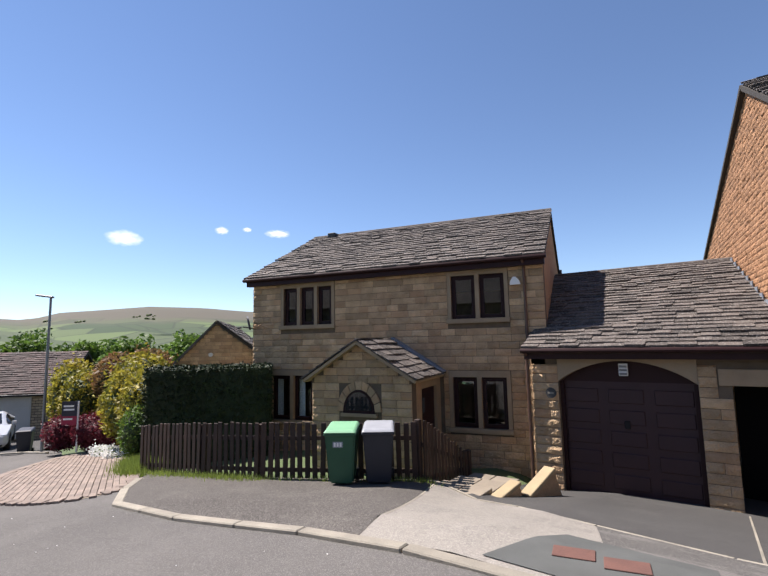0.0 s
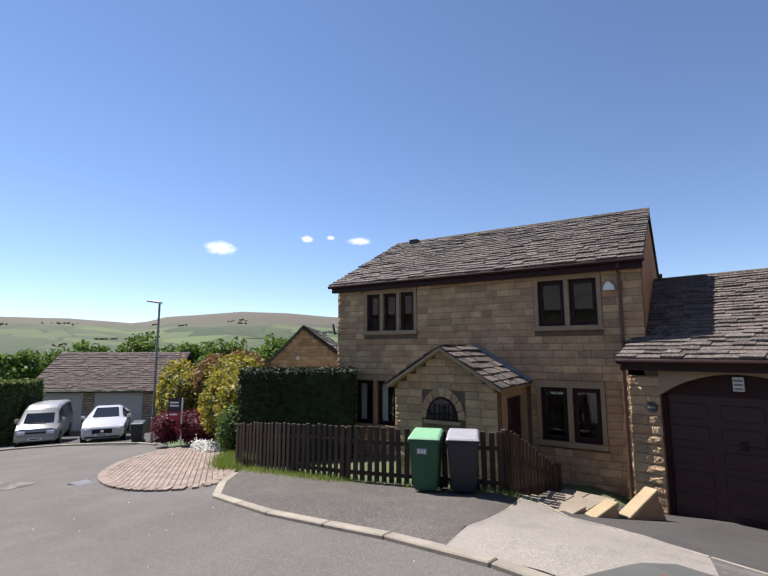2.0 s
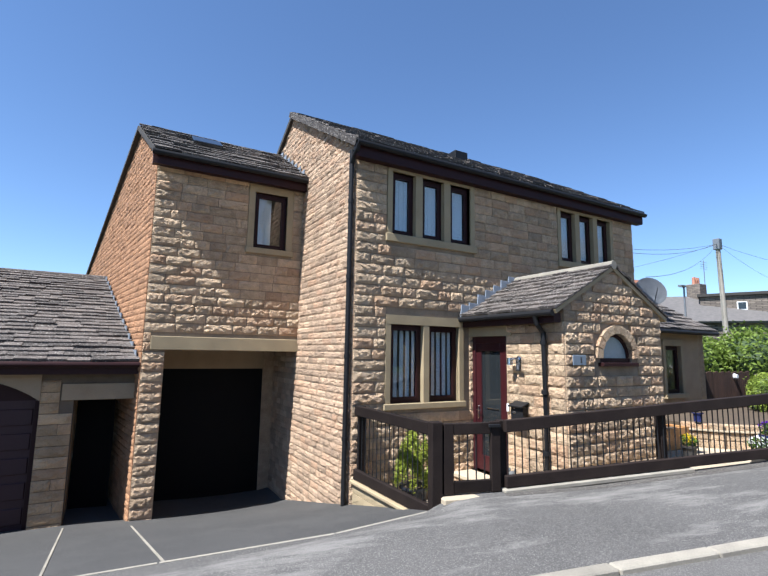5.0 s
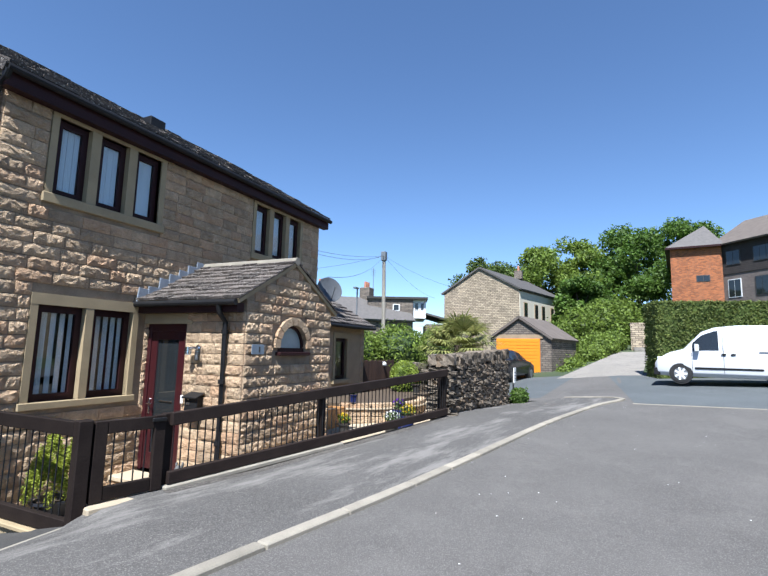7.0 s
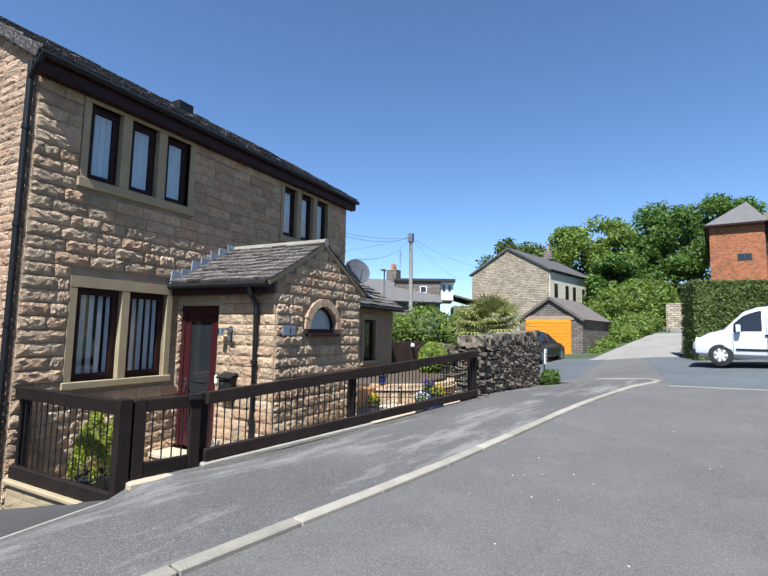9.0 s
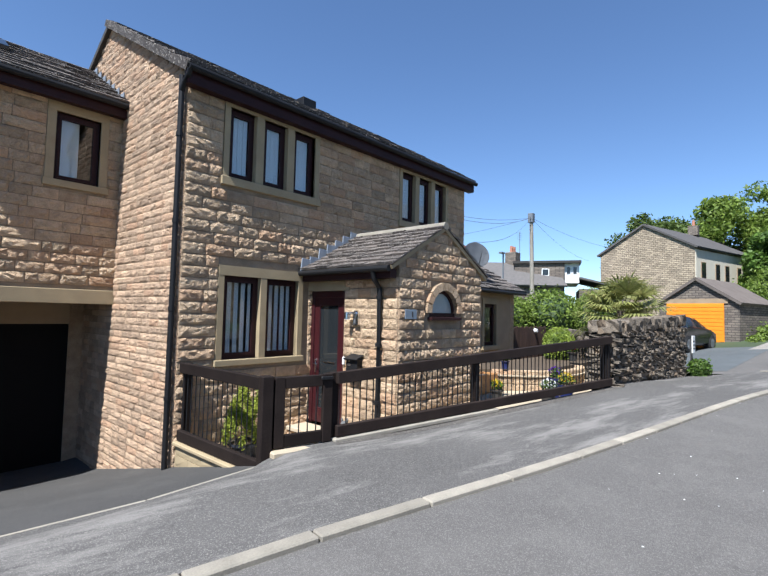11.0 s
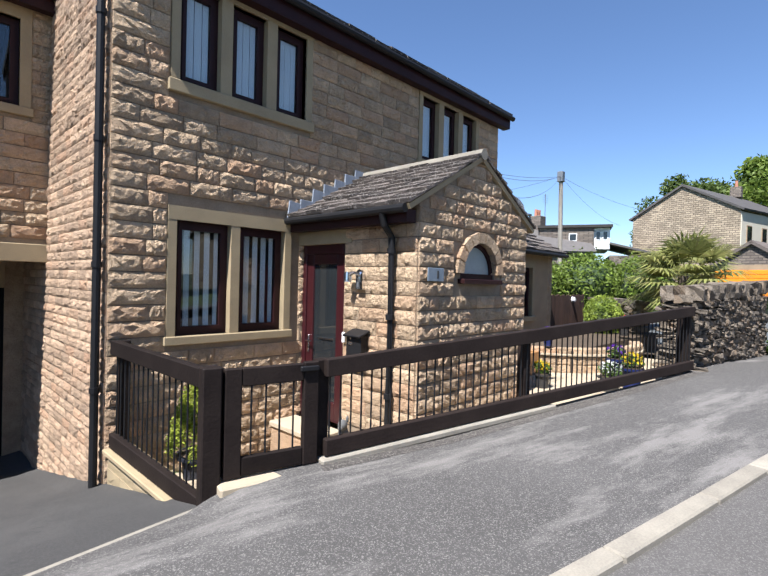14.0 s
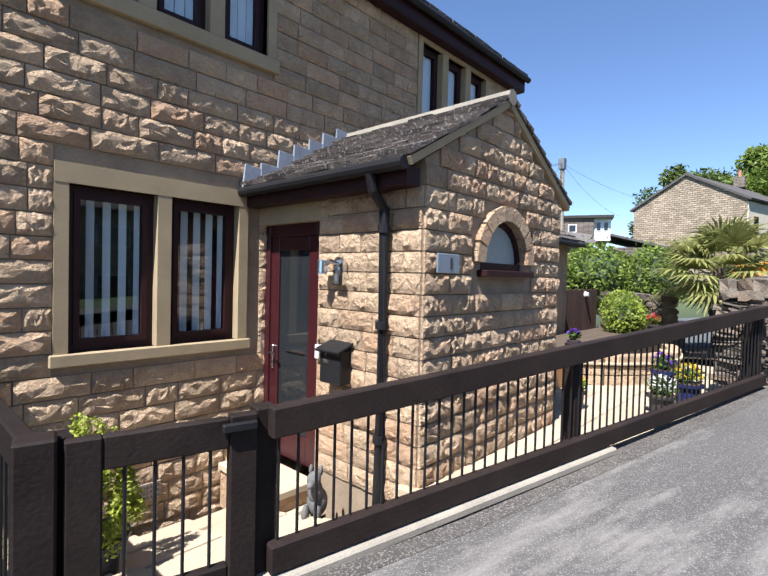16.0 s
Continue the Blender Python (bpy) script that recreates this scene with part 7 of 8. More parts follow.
# far woods and hedgerow trees on the hillsides
rf = random.Random(77)
V, F = [], []
ico = bmesh.new()
bmesh.ops.create_icosphere(ico, subdivisions=1, radius=1.0)
iv, if_ = [v.co.copy() for v in ico.verts], [tuple(v.index for v in f.verts) for f in ico.faces]
ico.free()
spots = []
for _ in range(70):   # hedgerow lines and small copses
    an, d = radians(rf.uniform(5, 100)), rf.uniform(380, 1900)
    x, y, th = -math.sin(an) * d, math.cos(an) * d, rf.choice((0.3, 1.75)) + rf.gauss(0, 0.2)
    ln = rf.uniform(20, 130)
    wide = rf.choice((1.0, 1.0, 14.0))
    for _k in range(int(ln / 7) + 4):
        q = rf.uniform(-0.5, 0.5) * ln
        spots.append((x + q * math.cos(th) + rf.gauss(0, wide), y + q * math.sin(th) + rf.gauss(0, wide)))
for x, y in spots:
    r0 = rf.uniform(1.8, 4.2)
    z = far_z(x, y)
    i0 = len(V)
    for c in iv:
        k = rf.uniform(0.7, 1.2) * r0
        V.append((x + c.x * k * 1.2, y + c.y * k * 1.2, z + r0 * 0.6 + c.z * k))
    F.extend(tuple(i0 + q for q in f) for f in if_)
tagged(leaf_mesh("far_woods", (V, F), M_HEDGE), "scattered dark trees and hedgerows on the far hillsides", "trees", kind="stuff")
# pale grit lying on the road
V, F = [], []
for _ in range(150):
    x, y = rf.uniform(-9, 16), rf.uniform(-3.5, 3.4)
    if y > 3.3 - max(0, x - 1) * 0.2:
        continue
    z, sz = ground_z(x, y), rf.uniform(0.004, 0.013)
    i0 = len(V)
    a = rf.uniform(0, 6.28)
    V.extend([(x + sz * math.cos(a + k * 2.1), y + sz * math.sin(a + k * 2.1), z + 0.006) for k in range(3)] + [(x, y, z + 0.012)])
    F.extend([(i0, i0 + 1, i0 + 3), (i0 + 1, i0 + 2, i0 + 3), (i0 + 2, i0, i0 + 3)])
tagged(leaf_mesh("road_grit", (V, F), M_WHITEFLOWER), "pale grit and fallen petals scattered on the road", "grit", kind="stuff")


# ---- vehicles ----
def vehicle(name, label, m, stations, paint, glass_spans, screen, rear, wheels, wheel_r, rim_m, lights, plates, extra=None):
    """A car lofted from cross-sections along x (front at 0): x, sill z, belt z, top z, half width, half width at the top."""
    e = empty(name, label, "van" if "van" in name else "car")
    bm = bmesh.new()
    rings = []
    for x, zs, zb, zt, hw, ht in stations:
        half = [(hw * 0.86, zs), (hw * 0.99, zs + 0.12), (hw, (zs + zb) / 2), (hw * 0.985, zb), (ht, max(zb + 0.01, zt - 0.07)), (ht * 0.82, zt)]
        pts = [(y, z) for y, z in half] + [(-y, z) for y, z in half[::-1]]
        rings.append([bm.verts.new(m @ Vector((x, y, z))) for y, z in pts])
    n = len(rings[0])
    for a, b in zip(rings, rings[1:]):
        for k in range(n):
            bm.faces.new((a[k], a[(k + 1) % n], b[(k + 1) % n], b[k]))
    bm.faces.new(rings[0])
    bm.faces.new(rings[-1][::-1])
    bmesh.ops.recalc_face_normals(bm, faces=bm.faces)
    body = part("body", bm, paint, e)
    for p in body.data.polygons:
        p.use_smooth = True
    md = body.modifiers.new("edge", "BEVEL")
    md.width, md.segments, md.limit_method, md.angle_limit = 0.03, 2, "ANGLE", radians(28)

    def st(x):
        for a, b in zip(stations, stations[1:]):
            if a[0] <= x <= b[0]:
                f = (x - a[0]) / (b[0] - a[0])
                return [p + (q - p) * f for p, q in zip(a, b)]
        return list(stations[-1])

    for x0, x1 in glass_spans:
        for s in (-1, 1):
            bm = bmesh.new()
            k = 6
            lo, hi = [], []
            for i in range(k + 1):
                x = x0 + (x1 - x0) * i / k
                _, zs, zb, zt, hw, ht = st(x)
                f0, f1 = 0.06, 0.93
                za, zc = zb, max(zb + 0.01, zt - 0.07)
                wa, wc_ = hw * 0.985, ht
                lo.append(bm.verts.new(m @ Vector((x, s * (wa + (wc_ - wa) * f0 + 0.012), za + (zc - za) * f0))))
                hi.append(bm.verts.new(m @ Vector((x, s * (wa + (wc_ - wa) * f1 + 0.012), za + (zc - za) * f1))))
            for i in range(k):
                bm.faces.new((lo[i], lo[i + 1], hi[i + 1], hi[i]))
            part("side_window", bm, M_CARGLASS, e)
    for nm, (xa, xb) in (("windscreen", screen), ("rear_window", rear)):
        if xa is None:
            continue
        A_, B_ = st(xa), st(xb)
        bm = bmesh.new()
        off = -0.012 if nm == "windscreen" else 0.012
        q = [(xa + off, -A_[5] * 0.80, A_[3] + 0.014), (xa + off, A_[5] * 0.80, A_[3] + 0.014), (xb + off, B_[5] * 0.78, B_[3] + 0.012), (xb + off, -B_[5] * 0.78, B_[3] + 0.012)]
        bm.faces.new([bm.verts.new(m @ Vector(v)) for v in q])
        part(nm, bm, M_CARGLASS, e)
    for x in wheels:
        hw = st(x)[4]
        for s in (-1, 1):
            # solid dark disc on the body, standing for the shaded arch gap
            arch = part("wheel_arch", tube(bmesh.new(), [m @ Vector((x, s * (hw - 0.2), wheel_r)), m @ Vector((x, s * (hw + 0.004), wheel_r))], wheel_r * 1.14, 24), M_TYRE, e)
            w = empty("wheel", "", "")
            w.parent = e
            part("tyre", tube(bmesh.new(), [m @ Vector((x, s * (hw - 0.18), wheel_r)), m @ Vector((x, s * (hw - 0.0), wheel_r)), m @ Vector((x, s * (hw + 0.02), wheel_r))], wheel_r, 28, wheel_r * 0.94), M_TYRE, w)
            bm = bmesh.new()
            tube(bm, [m @ Vector((x, s * (hw + 0.0), wheel_r)), m @ Vector((x, s * (hw + 0.024), wheel_r))], wheel_r * 0.30, 16)
            for k in range(7):
                c = m @ Matrix.Translation((x, s * (hw + 0.022), wheel_r)) @ Matrix.Rotation(2 * math.pi * k / 7, 4, "Y")
                box(bm, wheel_r * 0.1, -0.006, -0.032, wheel_r * 0.66, 0.006, 0.032, c)
            part("rim", bm, rim_m, w)
            part("rim_ring", tube(bmesh.new(), [m @ Vector((x, s * (hw + 0.012), wheel_r)), m @ Vector((x, s * (hw + 0.022), wheel_r))], wheel_r * 0.66, 24), M_GREYMETAL, w)
    for nm, x0, y0, z0, x1, y1, z1, mt in lights:
        part(nm, B(x0, y0, z0, x1, y1, z1, m, 0.015), mt, e)
    for x0, y0, z0, x1, y1, z1 in plates:
        part("number_plate", B(x0, y0, z0, x1, y1, z1, m), M_WHITE, e)
        part("plate_bar", B(x0 - 0.004, y0 + 0.06, z0 + 0.03, x0 + 0.001, y1 - 0.06, z1 - 0.03, m), M_IRON, e)
    return e


# white van across the junction
MV = Matrix.Translation((21.15, -1.75, ground_z(20.8, -3.9) + 0.02)) @ Matrix.Rotation(math.atan2(-0.985, -0.17), 4, "Z") @ Matrix.Diagonal((0.93, 1.0, 1.07, 1))
van = vehicle("van", "white panel van parked across the junction", MV, [
    (0.0, 0.28, 0.62, 0.66, 0.70, 0.62), (0.10, 0.24, 0.74, 0.78, 0.82, 0.72), (0.5, 0.22, 0.92, 0.99, 0.87, 0.75), (0.95, 0.22, 1.0, 1.10, 0.89, 0.74), (1.55, 0.22, 1.03, 1.66, 0.90, 0.72), (1.95, 0.22, 1.03, 1.80, 0.90, 0.74),
    (2.6, 0.22, 1.03, 1.86, 0.91, 0.78), (3.6, 0.22, 1.03, 1.86, 0.91, 0.79), (4.4, 0.24, 1.03, 1.84, 0.90, 0.78), (4.66, 0.26, 1.03, 1.76, 0.88, 0.76), (4.74, 0.34, 1.0, 1.6, 0.84, 0.72)],
    M_VANWHITE, [(1.25, 2.05)], (1.02, 1.62), (None, None), (0.85, 3.82), 0.31, M_WHITE,
    [("headlight", 0.1, -0.80, 0.66, 0.42, -0.52, 0.84, M_LAMPGLASS), ("headlight", 0.1, 0.52, 0.66, 0.42, 0.80, 0.84, M_LAMPGLASS), ("bumper", -0.04, -0.80, 0.24, 0.18, 0.80, 0.48, M_BLACKPLASTIC),
     ("side_strip", 1.3, 0.895, 0.47, 3.3, 0.925, 0.53, M_BLACKPLASTIC), ("side_strip", 1.3, -0.925, 0.47, 3.3, -0.895, 0.53, M_BLACKPLASTIC), ("rear_bumper", 4.3, -0.90, 0.3, 4.78, 0.90, 0.55, M_BLACKPLASTIC),
     ("tail_light", 4.6, -0.87, 0.85, 4.73, -0.74, 1.4, M_REDLENS), ("tail_light", 4.6, 0.74, 0.85, 4.73, 0.87, 1.4, M_REDLENS),
     ("door_handle", 2.12, -0.94, 0.92, 2.26, -0.90, 0.97, M_BLACKPLASTIC), ("door_handle", 2.4, -0.94, 0.92, 2.54, -0.90, 0.97, M_BLACKPLASTIC), ("mirror", 1.32, -1.08, 1.03, 1.46, -0.90, 1.26, M_VANWHITE), ("mirror", 1.32, 0.90, 1.03, 1.46, 1.08, 1.26, M_VANWHITE),
     ("door_seam", 2.18, -0.918, 0.35, 2.192, -0.905, 1.5, M_IRON), ("door_seam", 1.22, -0.905, 0.35, 1.232, -0.885, 1.0, M_IRON), ("slide_rail", 3.2, -0.925, 1.02, 4.3, -0.905, 1.05, M_GREYMETAL)], [])

# silver people carrier and pale saloon on the apron
vehicle("van", "silver older people carrier parked on the apron", Matrix.Translation((-27.0, 4.35, ground_z(-28.5, 4.9) + 0.05)) @ Matrix.Rotation(radians(160), 4, "Z") @ Matrix.Scale(0.98, 4), [
    (0.0, 0.3, 0.66, 0.70, 0.74, 0.66), (0.08, 0.25, 0.80, 0.86, 0.83, 0.74), (0.45, 0.23, 1.0, 1.06, 0.86, 0.74), (1.0, 0.23, 1.05, 1.66, 0.87, 0.70), (1.5, 0.23, 1.05, 1.82, 0.87, 0.72), (3.0, 0.23, 1.05, 1.86, 0.87, 0.72), (4.1, 0.25, 1.05, 1.80, 0.86, 0.70), (4.4, 0.3, 1.0, 1.4, 0.83, 0.68)],
    M_SILVER, [(0.85, 1.6), (1.7, 2.8), (2.9, 4.0)], (0.47, 1.05), (None, None), (0.75, 3.4), 0.31, M_GREYMETAL,
    [("headlight", -0.01, -0.72, 0.62, 0.1, -0.42, 0.76, M_LAMPGLASS), ("headlight", -0.01, 0.42, 0.62, 0.1, 0.72, 0.76, M_LAMPGLASS), ("grille", -0.01, -0.4, 0.64, 0.06, 0.4, 0.74, M_BLACKPLASTIC), ("bumper", -0.07, -0.80, 0.32, 0.12, 0.80, 0.52, M_SILVER),
     ("mirror", 0.75, -1.02, 1.06, 0.88, -0.86, 1.24, M_SILVER), ("mirror", 0.75, 0.86, 1.06, 0.88, 1.02, 1.24, M_SILVER), ("wiper", 0.42, -0.3, 1.07, 0.46, 0.4, 1.09, M_IRON)],
    [(-0.085, -0.26, 0.36, -0.07, 0.26, 0.47)])
vehicle("car", "pale silver saloon car parked on the apron", Matrix.Translation((-24.7, 6.45, ground_z(-25.5, 6.8) + 0.04)) @ Matrix.Rotation(radians(160), 4, "Z"), [
    (0.0, 0.24, 0.62, 0.66, 0.72, 0.6), (0.12, 0.2, 0.70, 0.76, 0.84, 0.7), (0.9, 0.2, 0.88, 0.94, 0.90, 0.74), (1.3, 0.2, 0.92, 1.0, 0.90, 0.70), (2.0, 0.2, 0.94, 1.38, 0.90, 0.60), (2.6, 0.2, 0.96, 1.43, 0.90, 0.60), (3.4, 0.2, 0.98, 1.34, 0.89, 0.58), (4.1, 0.22, 0.98, 1.05, 0.87, 0.62), (4.6, 0.3, 0.85, 0.92, 0.80, 0.6)],
    M_PEARL, [(1.6, 2.5), (2.58, 3.5)], (1.34, 2.0), (3.45, 4.0), (0.85, 3.6), 0.33, M_GREYMETAL,
    [("headlight", 0.08, -0.80, 0.56, 0.4, -0.5, 0.72, M_LAMPGLASS), ("headlight", 0.08, 0.5, 0.56, 0.4, 0.80, 0.72, M_LAMPGLASS), ("grille", -0.012, -0.4, 0.44, 0.05, 0.4, 0.64, M_BLACKPLASTIC), ("emblem", -0.03, -0.07, 0.49, 0.0, 0.07, 0.60, M_CHROME), ("air_intake", -0.005, -0.7, 0.26, 0.06, 0.7, 0.34, M_BLACKPLASTIC),
     ("mirror", 1.45, -1.05, 0.94, 1.58, -0.88, 1.08, M_PEARL), ("mirror", 1.45, 0.88, 0.94, 1.58, 1.05, 1.08, M_PEARL)],
    [(-0.02, -0.26, 0.34, -0.006, 0.26, 0.45)])
vehicle("car", "black hatchback parked before the orange garage", Matrix.Translation((27.6, 4.2, ground_z(26, 4.5) + 0.04)) @ Matrix.Rotation(radians(168), 4, "Z"), [
    (0.0, 0.24, 0.62, 0.66, 0.70, 0.6), (0.12, 0.2, 0.72, 0.78, 0.82, 0.7), (0.8, 0.2, 0.90, 0.96, 0.87, 0.72), (1.1, 0.2, 0.93, 1.03, 0.87, 0.68), (1.75, 0.2, 0.95, 1.42, 0.87, 0.60), (2.4, 0.2, 0.97, 1.48, 0.87, 0.60), (3.3, 0.2, 1.0, 1.42, 0.86, 0.58), (3.9, 0.24, 1.0, 1.1, 0.84, 0.6), (4.05, 0.32, 0.9, 0.95, 0.78, 0.56)],
    M_CARBLACK, [(1.4, 2.2), (2.28, 3.3)], (1.15, 1.75), (3.35, 3.85), (0.75, 3.2), 0.31, M_GREYMETAL,
    [("headlight", 0.08, -0.76, 0.58, 0.36, -0.5, 0.74, M_LAMPGLASS), ("headlight", 0.08, 0.5, 0.58, 0.36, 0.76, 0.74, M_LAMPGLASS), ("tail_light", 3.85, -0.82, 0.8, 4.0, -0.6, 1.0, M_REDLENS), ("tail_light", 3.85, 0.6, 0.8, 4.0, 0.82, 1.0, M_REDLENS)], [])

# ---- uphill side: dry stone wall, planting and far houses ----
dsw = empty("dry_stone_wall", "dark irregular dry stone wall with upright coping stones", "wall")
DW = [(11.25, 3.75), (11.3, 3.28), (13.4, 3.02), (15.9, 2.75)]
rw = random.Random(17)
ROUGH = []
for i in range(10):
    b_ = bmesh.new()
    bmesh.ops.create_cube(b_, size=1.0)
    bmesh.ops.subdivide_edges(b_, edges=list(b_.edges), cuts=1, use_grid_fill=True)
    for v in b_.verts:
        v.co = Vector((v.co.x, v.co.y, v.co.z)) * (0.86 + 0.0 * v.co.length) + Vector((rw.uniform(-0.09, 0.09), rw.uniform(-0.09, 0.09), rw.uniform(-0.09, 0.09)))
        if abs(v.co.x) > 0.3 and abs(v.co.z) > 0.3:
            v.co *= 0.93
    me_ = bpy.data.meshes.new("stone")
    b_.to_mesh(me_)
    b_.free()
    ROUGH.append(me_)
dry = []
for a, b in zip(DW, DW[1:]):
    d = Vector((b[0] - a[0], b[1] - a[1], 0))
    L = d.length
    q = Matrix.Translation((a[0], a[1], 0)) @ d.to_track_quat("X", "Z").to_matrix().to_4x4()
    g0_, g1_ = ground_z(*a), ground_z(*b)
    topz = lambda u: 1.42 + 0.16 * (a[0] + d.x * u / L - 11.3) / 4.6
    bm = bmesh.new()
    box(bm, 0.05, 0.1, min(g0_, g1_) - 0.3, L, 0.45, topz(0) - 0.12, q)
    part("core", bm, M_DECK, dsw)
    z = min(g0_, g1_) - 0.05
    while z < topz(L) - 0.2:
        hh = rw.uniform(0.05, 0.12)
        u = rw.uniform(-0.1, 0.05)
        while u < L:
            ln = rw.uniform(0.1, 0.34)
            if z + hh < topz(u) - 0.1:
                dry.append(q @ Matrix.Translation((u + ln / 2, 0.12 + rw.uniform(-0.03, 0.03), z + hh / 2 + rw.uniform(-0.02, 0.02))) @ Matrix.Rotation(radians(rw.uniform(-5, 5)), 4, "Y") @ Matrix.Diagonal((ln * 1.08, 0.3, hh * 1.12, 1)))
            u += ln
        z += hh
    u = 0.0
    while u < L:
        w_ = rw.uniform(0.12, 0.3)
        dry.append(q @ Matrix.Translation((u + w_ / 2, 0.24, topz(u) - 0.02 + rw.uniform(-0.03, 0.04))) @ Matrix.Rotation(radians(rw.uniform(-14, 14)), 4, "Y") @ Matrix.Diagonal((w_ * 1.15, 0.55, rw.uniform(0.26, 0.36), 1)))
        u += w_
PENDING.append((dsw, dry, ROUGH, M_DRYSTONE, (11.2, 3, 1)))
# inner garden wall and board fence
iw = empty("dry_stone_wall", "low inner dry stone wall behind the raised bed", "wall")
dry2 = []
for k in range(8):
    u = 0.0
    while u < 3.4:
        ln = rw.uniform(0.2, 0.5)
        dry2.append(Matrix.Translation((16.3 + (u + ln / 2) * 0.75, 5.3 + (u + ln / 2) * 0.66, 0.1 + k * 0.145 + rw.uniform(-0.02, 0.02))) @ Matrix.Rotation(radians(41), 4, "Z") @ Matrix.Diagonal((ln * 1.05, 0.3, 0.16, 1)))
        u += ln
PENDING.append((iw, dry2, ROUGH, M_DRYSTONE, (12, 6, 1)))
bf = empty("board_fence", "brown close-boarded garden fence", "fence")
for i in range(30):
    part("board", B(14.6 + i * 0.13, 7.75, -0.6, 14.72 + i * 0.13, 7.78, 1.22 + 0.02 * (i % 3), None, 0.004), M_BOARD, bf)
part("rail", B(14.6, 7.78, 0.9, 18.5, 7.83, 0.98), M_BOARD, bf)
wl_ = empty("wall_light", "round white bulkhead lamp on the board fence", "lamp")
part("dome", tube(bmesh.new(), [(17.5, 7.75, 1.1), (17.5, 7.65, 1.1)], 0.09, 12, 0.06), M_WHITE, wl_)
sgn = empty("notice_board", "small white notice on a post at the wall end", "sign")
part("post", B(16.15, 2.62, 0.2, 16.2, 2.67, 1.1), M_IRON, sgn)
part("board", B(16.0, 2.58, 0.72, 16.35, 2.61, 1.18, None, 0.004), M_WHITE, sgn)
for i in range(3):
    part("text_bar", B(16.05, 2.575, 0.82 + i * 0.1, 16.28, 2.579, 0.85 + i * 0.1), M_IRON, sgn)
bush("shrub", "leafy weeds at the foot of the wall end", "shrub", [((16.1, 2.45, ground_z(16, 2.4) + 0.2), (0.35, 0.3, 0.3))], 700, 0.05, M_LEAF, 140, core=M_HEDGE)
# palm
palm = empty("palm_tree", "fan palm with drooping split leaves above the wall", "palm")
pc = Vector((16.0, 4.35, 0.0))
part("trunk", tube(bmesh.new(), [pc, pc + Vector((0.05, 0, 0.8)), pc + Vector((0, 0.05, 1.85))], 0.14, 10, 0.12), M_BARK, palm)
rpm = random.Random(6)
for i in range(64):
    a, el = rpm.uniform(0, 6.28), rpm.uniform(-0.55, 1.25)
    st_ = pc + Vector((0, 0, 1.5 + rpm.random() * 0.35))
    d = Vector((math.cos(a) * math.cos(el), math.sin(a) * math.cos(el), math.sin(el)))
    ln = rpm.uniform(0.5, 0.95)
    hub = st_ + d * ln
    bm = bmesh.new()
    tube(bm, [st_, hub], 0.012, 5, 0.008)
    side = d.cross(Vector((0, 0, 1))).normalized()
    upv = side.cross(d).normalized()
    for k in range(17):
        t_ = radians(-92 + 184 * k / 16)
        dd = (d * math.cos(t_) + side * math.sin(t_)).normalized()
        fl = 0.78 * (0.75 + 0.25 * math.cos(t_)) * rpm.uniform(0.85, 1.1)
        p1 = hub + dd * fl * 0.55 + upv * 0.03
        p2 = hub + dd * fl - Vector((0, 0, 0.16 * fl + rpm.random() * 0.1))
        wv = dd.cross(upv).normalized() * 0.03
        v = [bm.verts.new(q) for q in (hub - wv * 0.3, p1 - wv, p2, p1 + wv, hub + wv * 0.3)]
        bm.faces.new(v)
    part("frond", bm, M_PALM, palm)
bush("hedge", "bushy bright green garden hedge behind the board fence", "hedge", [((19.6, 10.2, 1.4), (1.9, 1.3, 1.25)), ((21.4, 8.8, 1.6), (1.8, 1.3, 1.3)), ((23.0, 7.3, 1.6), (1.7, 1.2, 1.25)), ((18.0, 11.4, 1.2), (1.5, 1.1, 1.1))], 14000, 0.085, M_HEDGELIGHT, 141)


def far_gable(label, name, m, w, d, eave, ridge, base, wall_m, roof_m, overhang=0.25):
    """House with gable to the front: local x across, y back."""
    e = empty(name, label, "house" if "house" in name else "garage")
    part("wall", prism(bmesh.new(), [(0, base), (w, base), (w, eave), (w / 2, ridge - 0.15), (0, eave)], d, m), wall_m, e)
    for a, b in ((-overhang, w / 2), (w + overhang, w / 2)):
        drop = (ridge - eave) * overhang / (w / 2)
        roof_slab("roof", [m @ Vector(v) for v in ((a, -0.15, eave - drop), (a, d + 0.15, eave - drop), (b, d + 0.15, ridge), (b, -0.15, ridge))], 0.14, e, roof_m)
    return e


def chimney(parent, p, s, h, pots, wall_m=M_DARKSTONE):
    c = part("chimney", B(p[0] - s / 2, p[1] - s / 2, p[2], p[0] + s / 2, p[1] + s / 2, p[2] + h, None, 0.03), wall_m, parent)
    for i in range(pots):
        xx = p[0] + (i - (pots - 1) / 2) * s / max(1, pots) * 0.9
        part("chimney_pot", tube(bmesh.new(), [(xx, p[1], p[2] + h), (xx, p[1], p[2] + h + 0.55)], 0.13, 10, 0.11), M_CLAY, c)


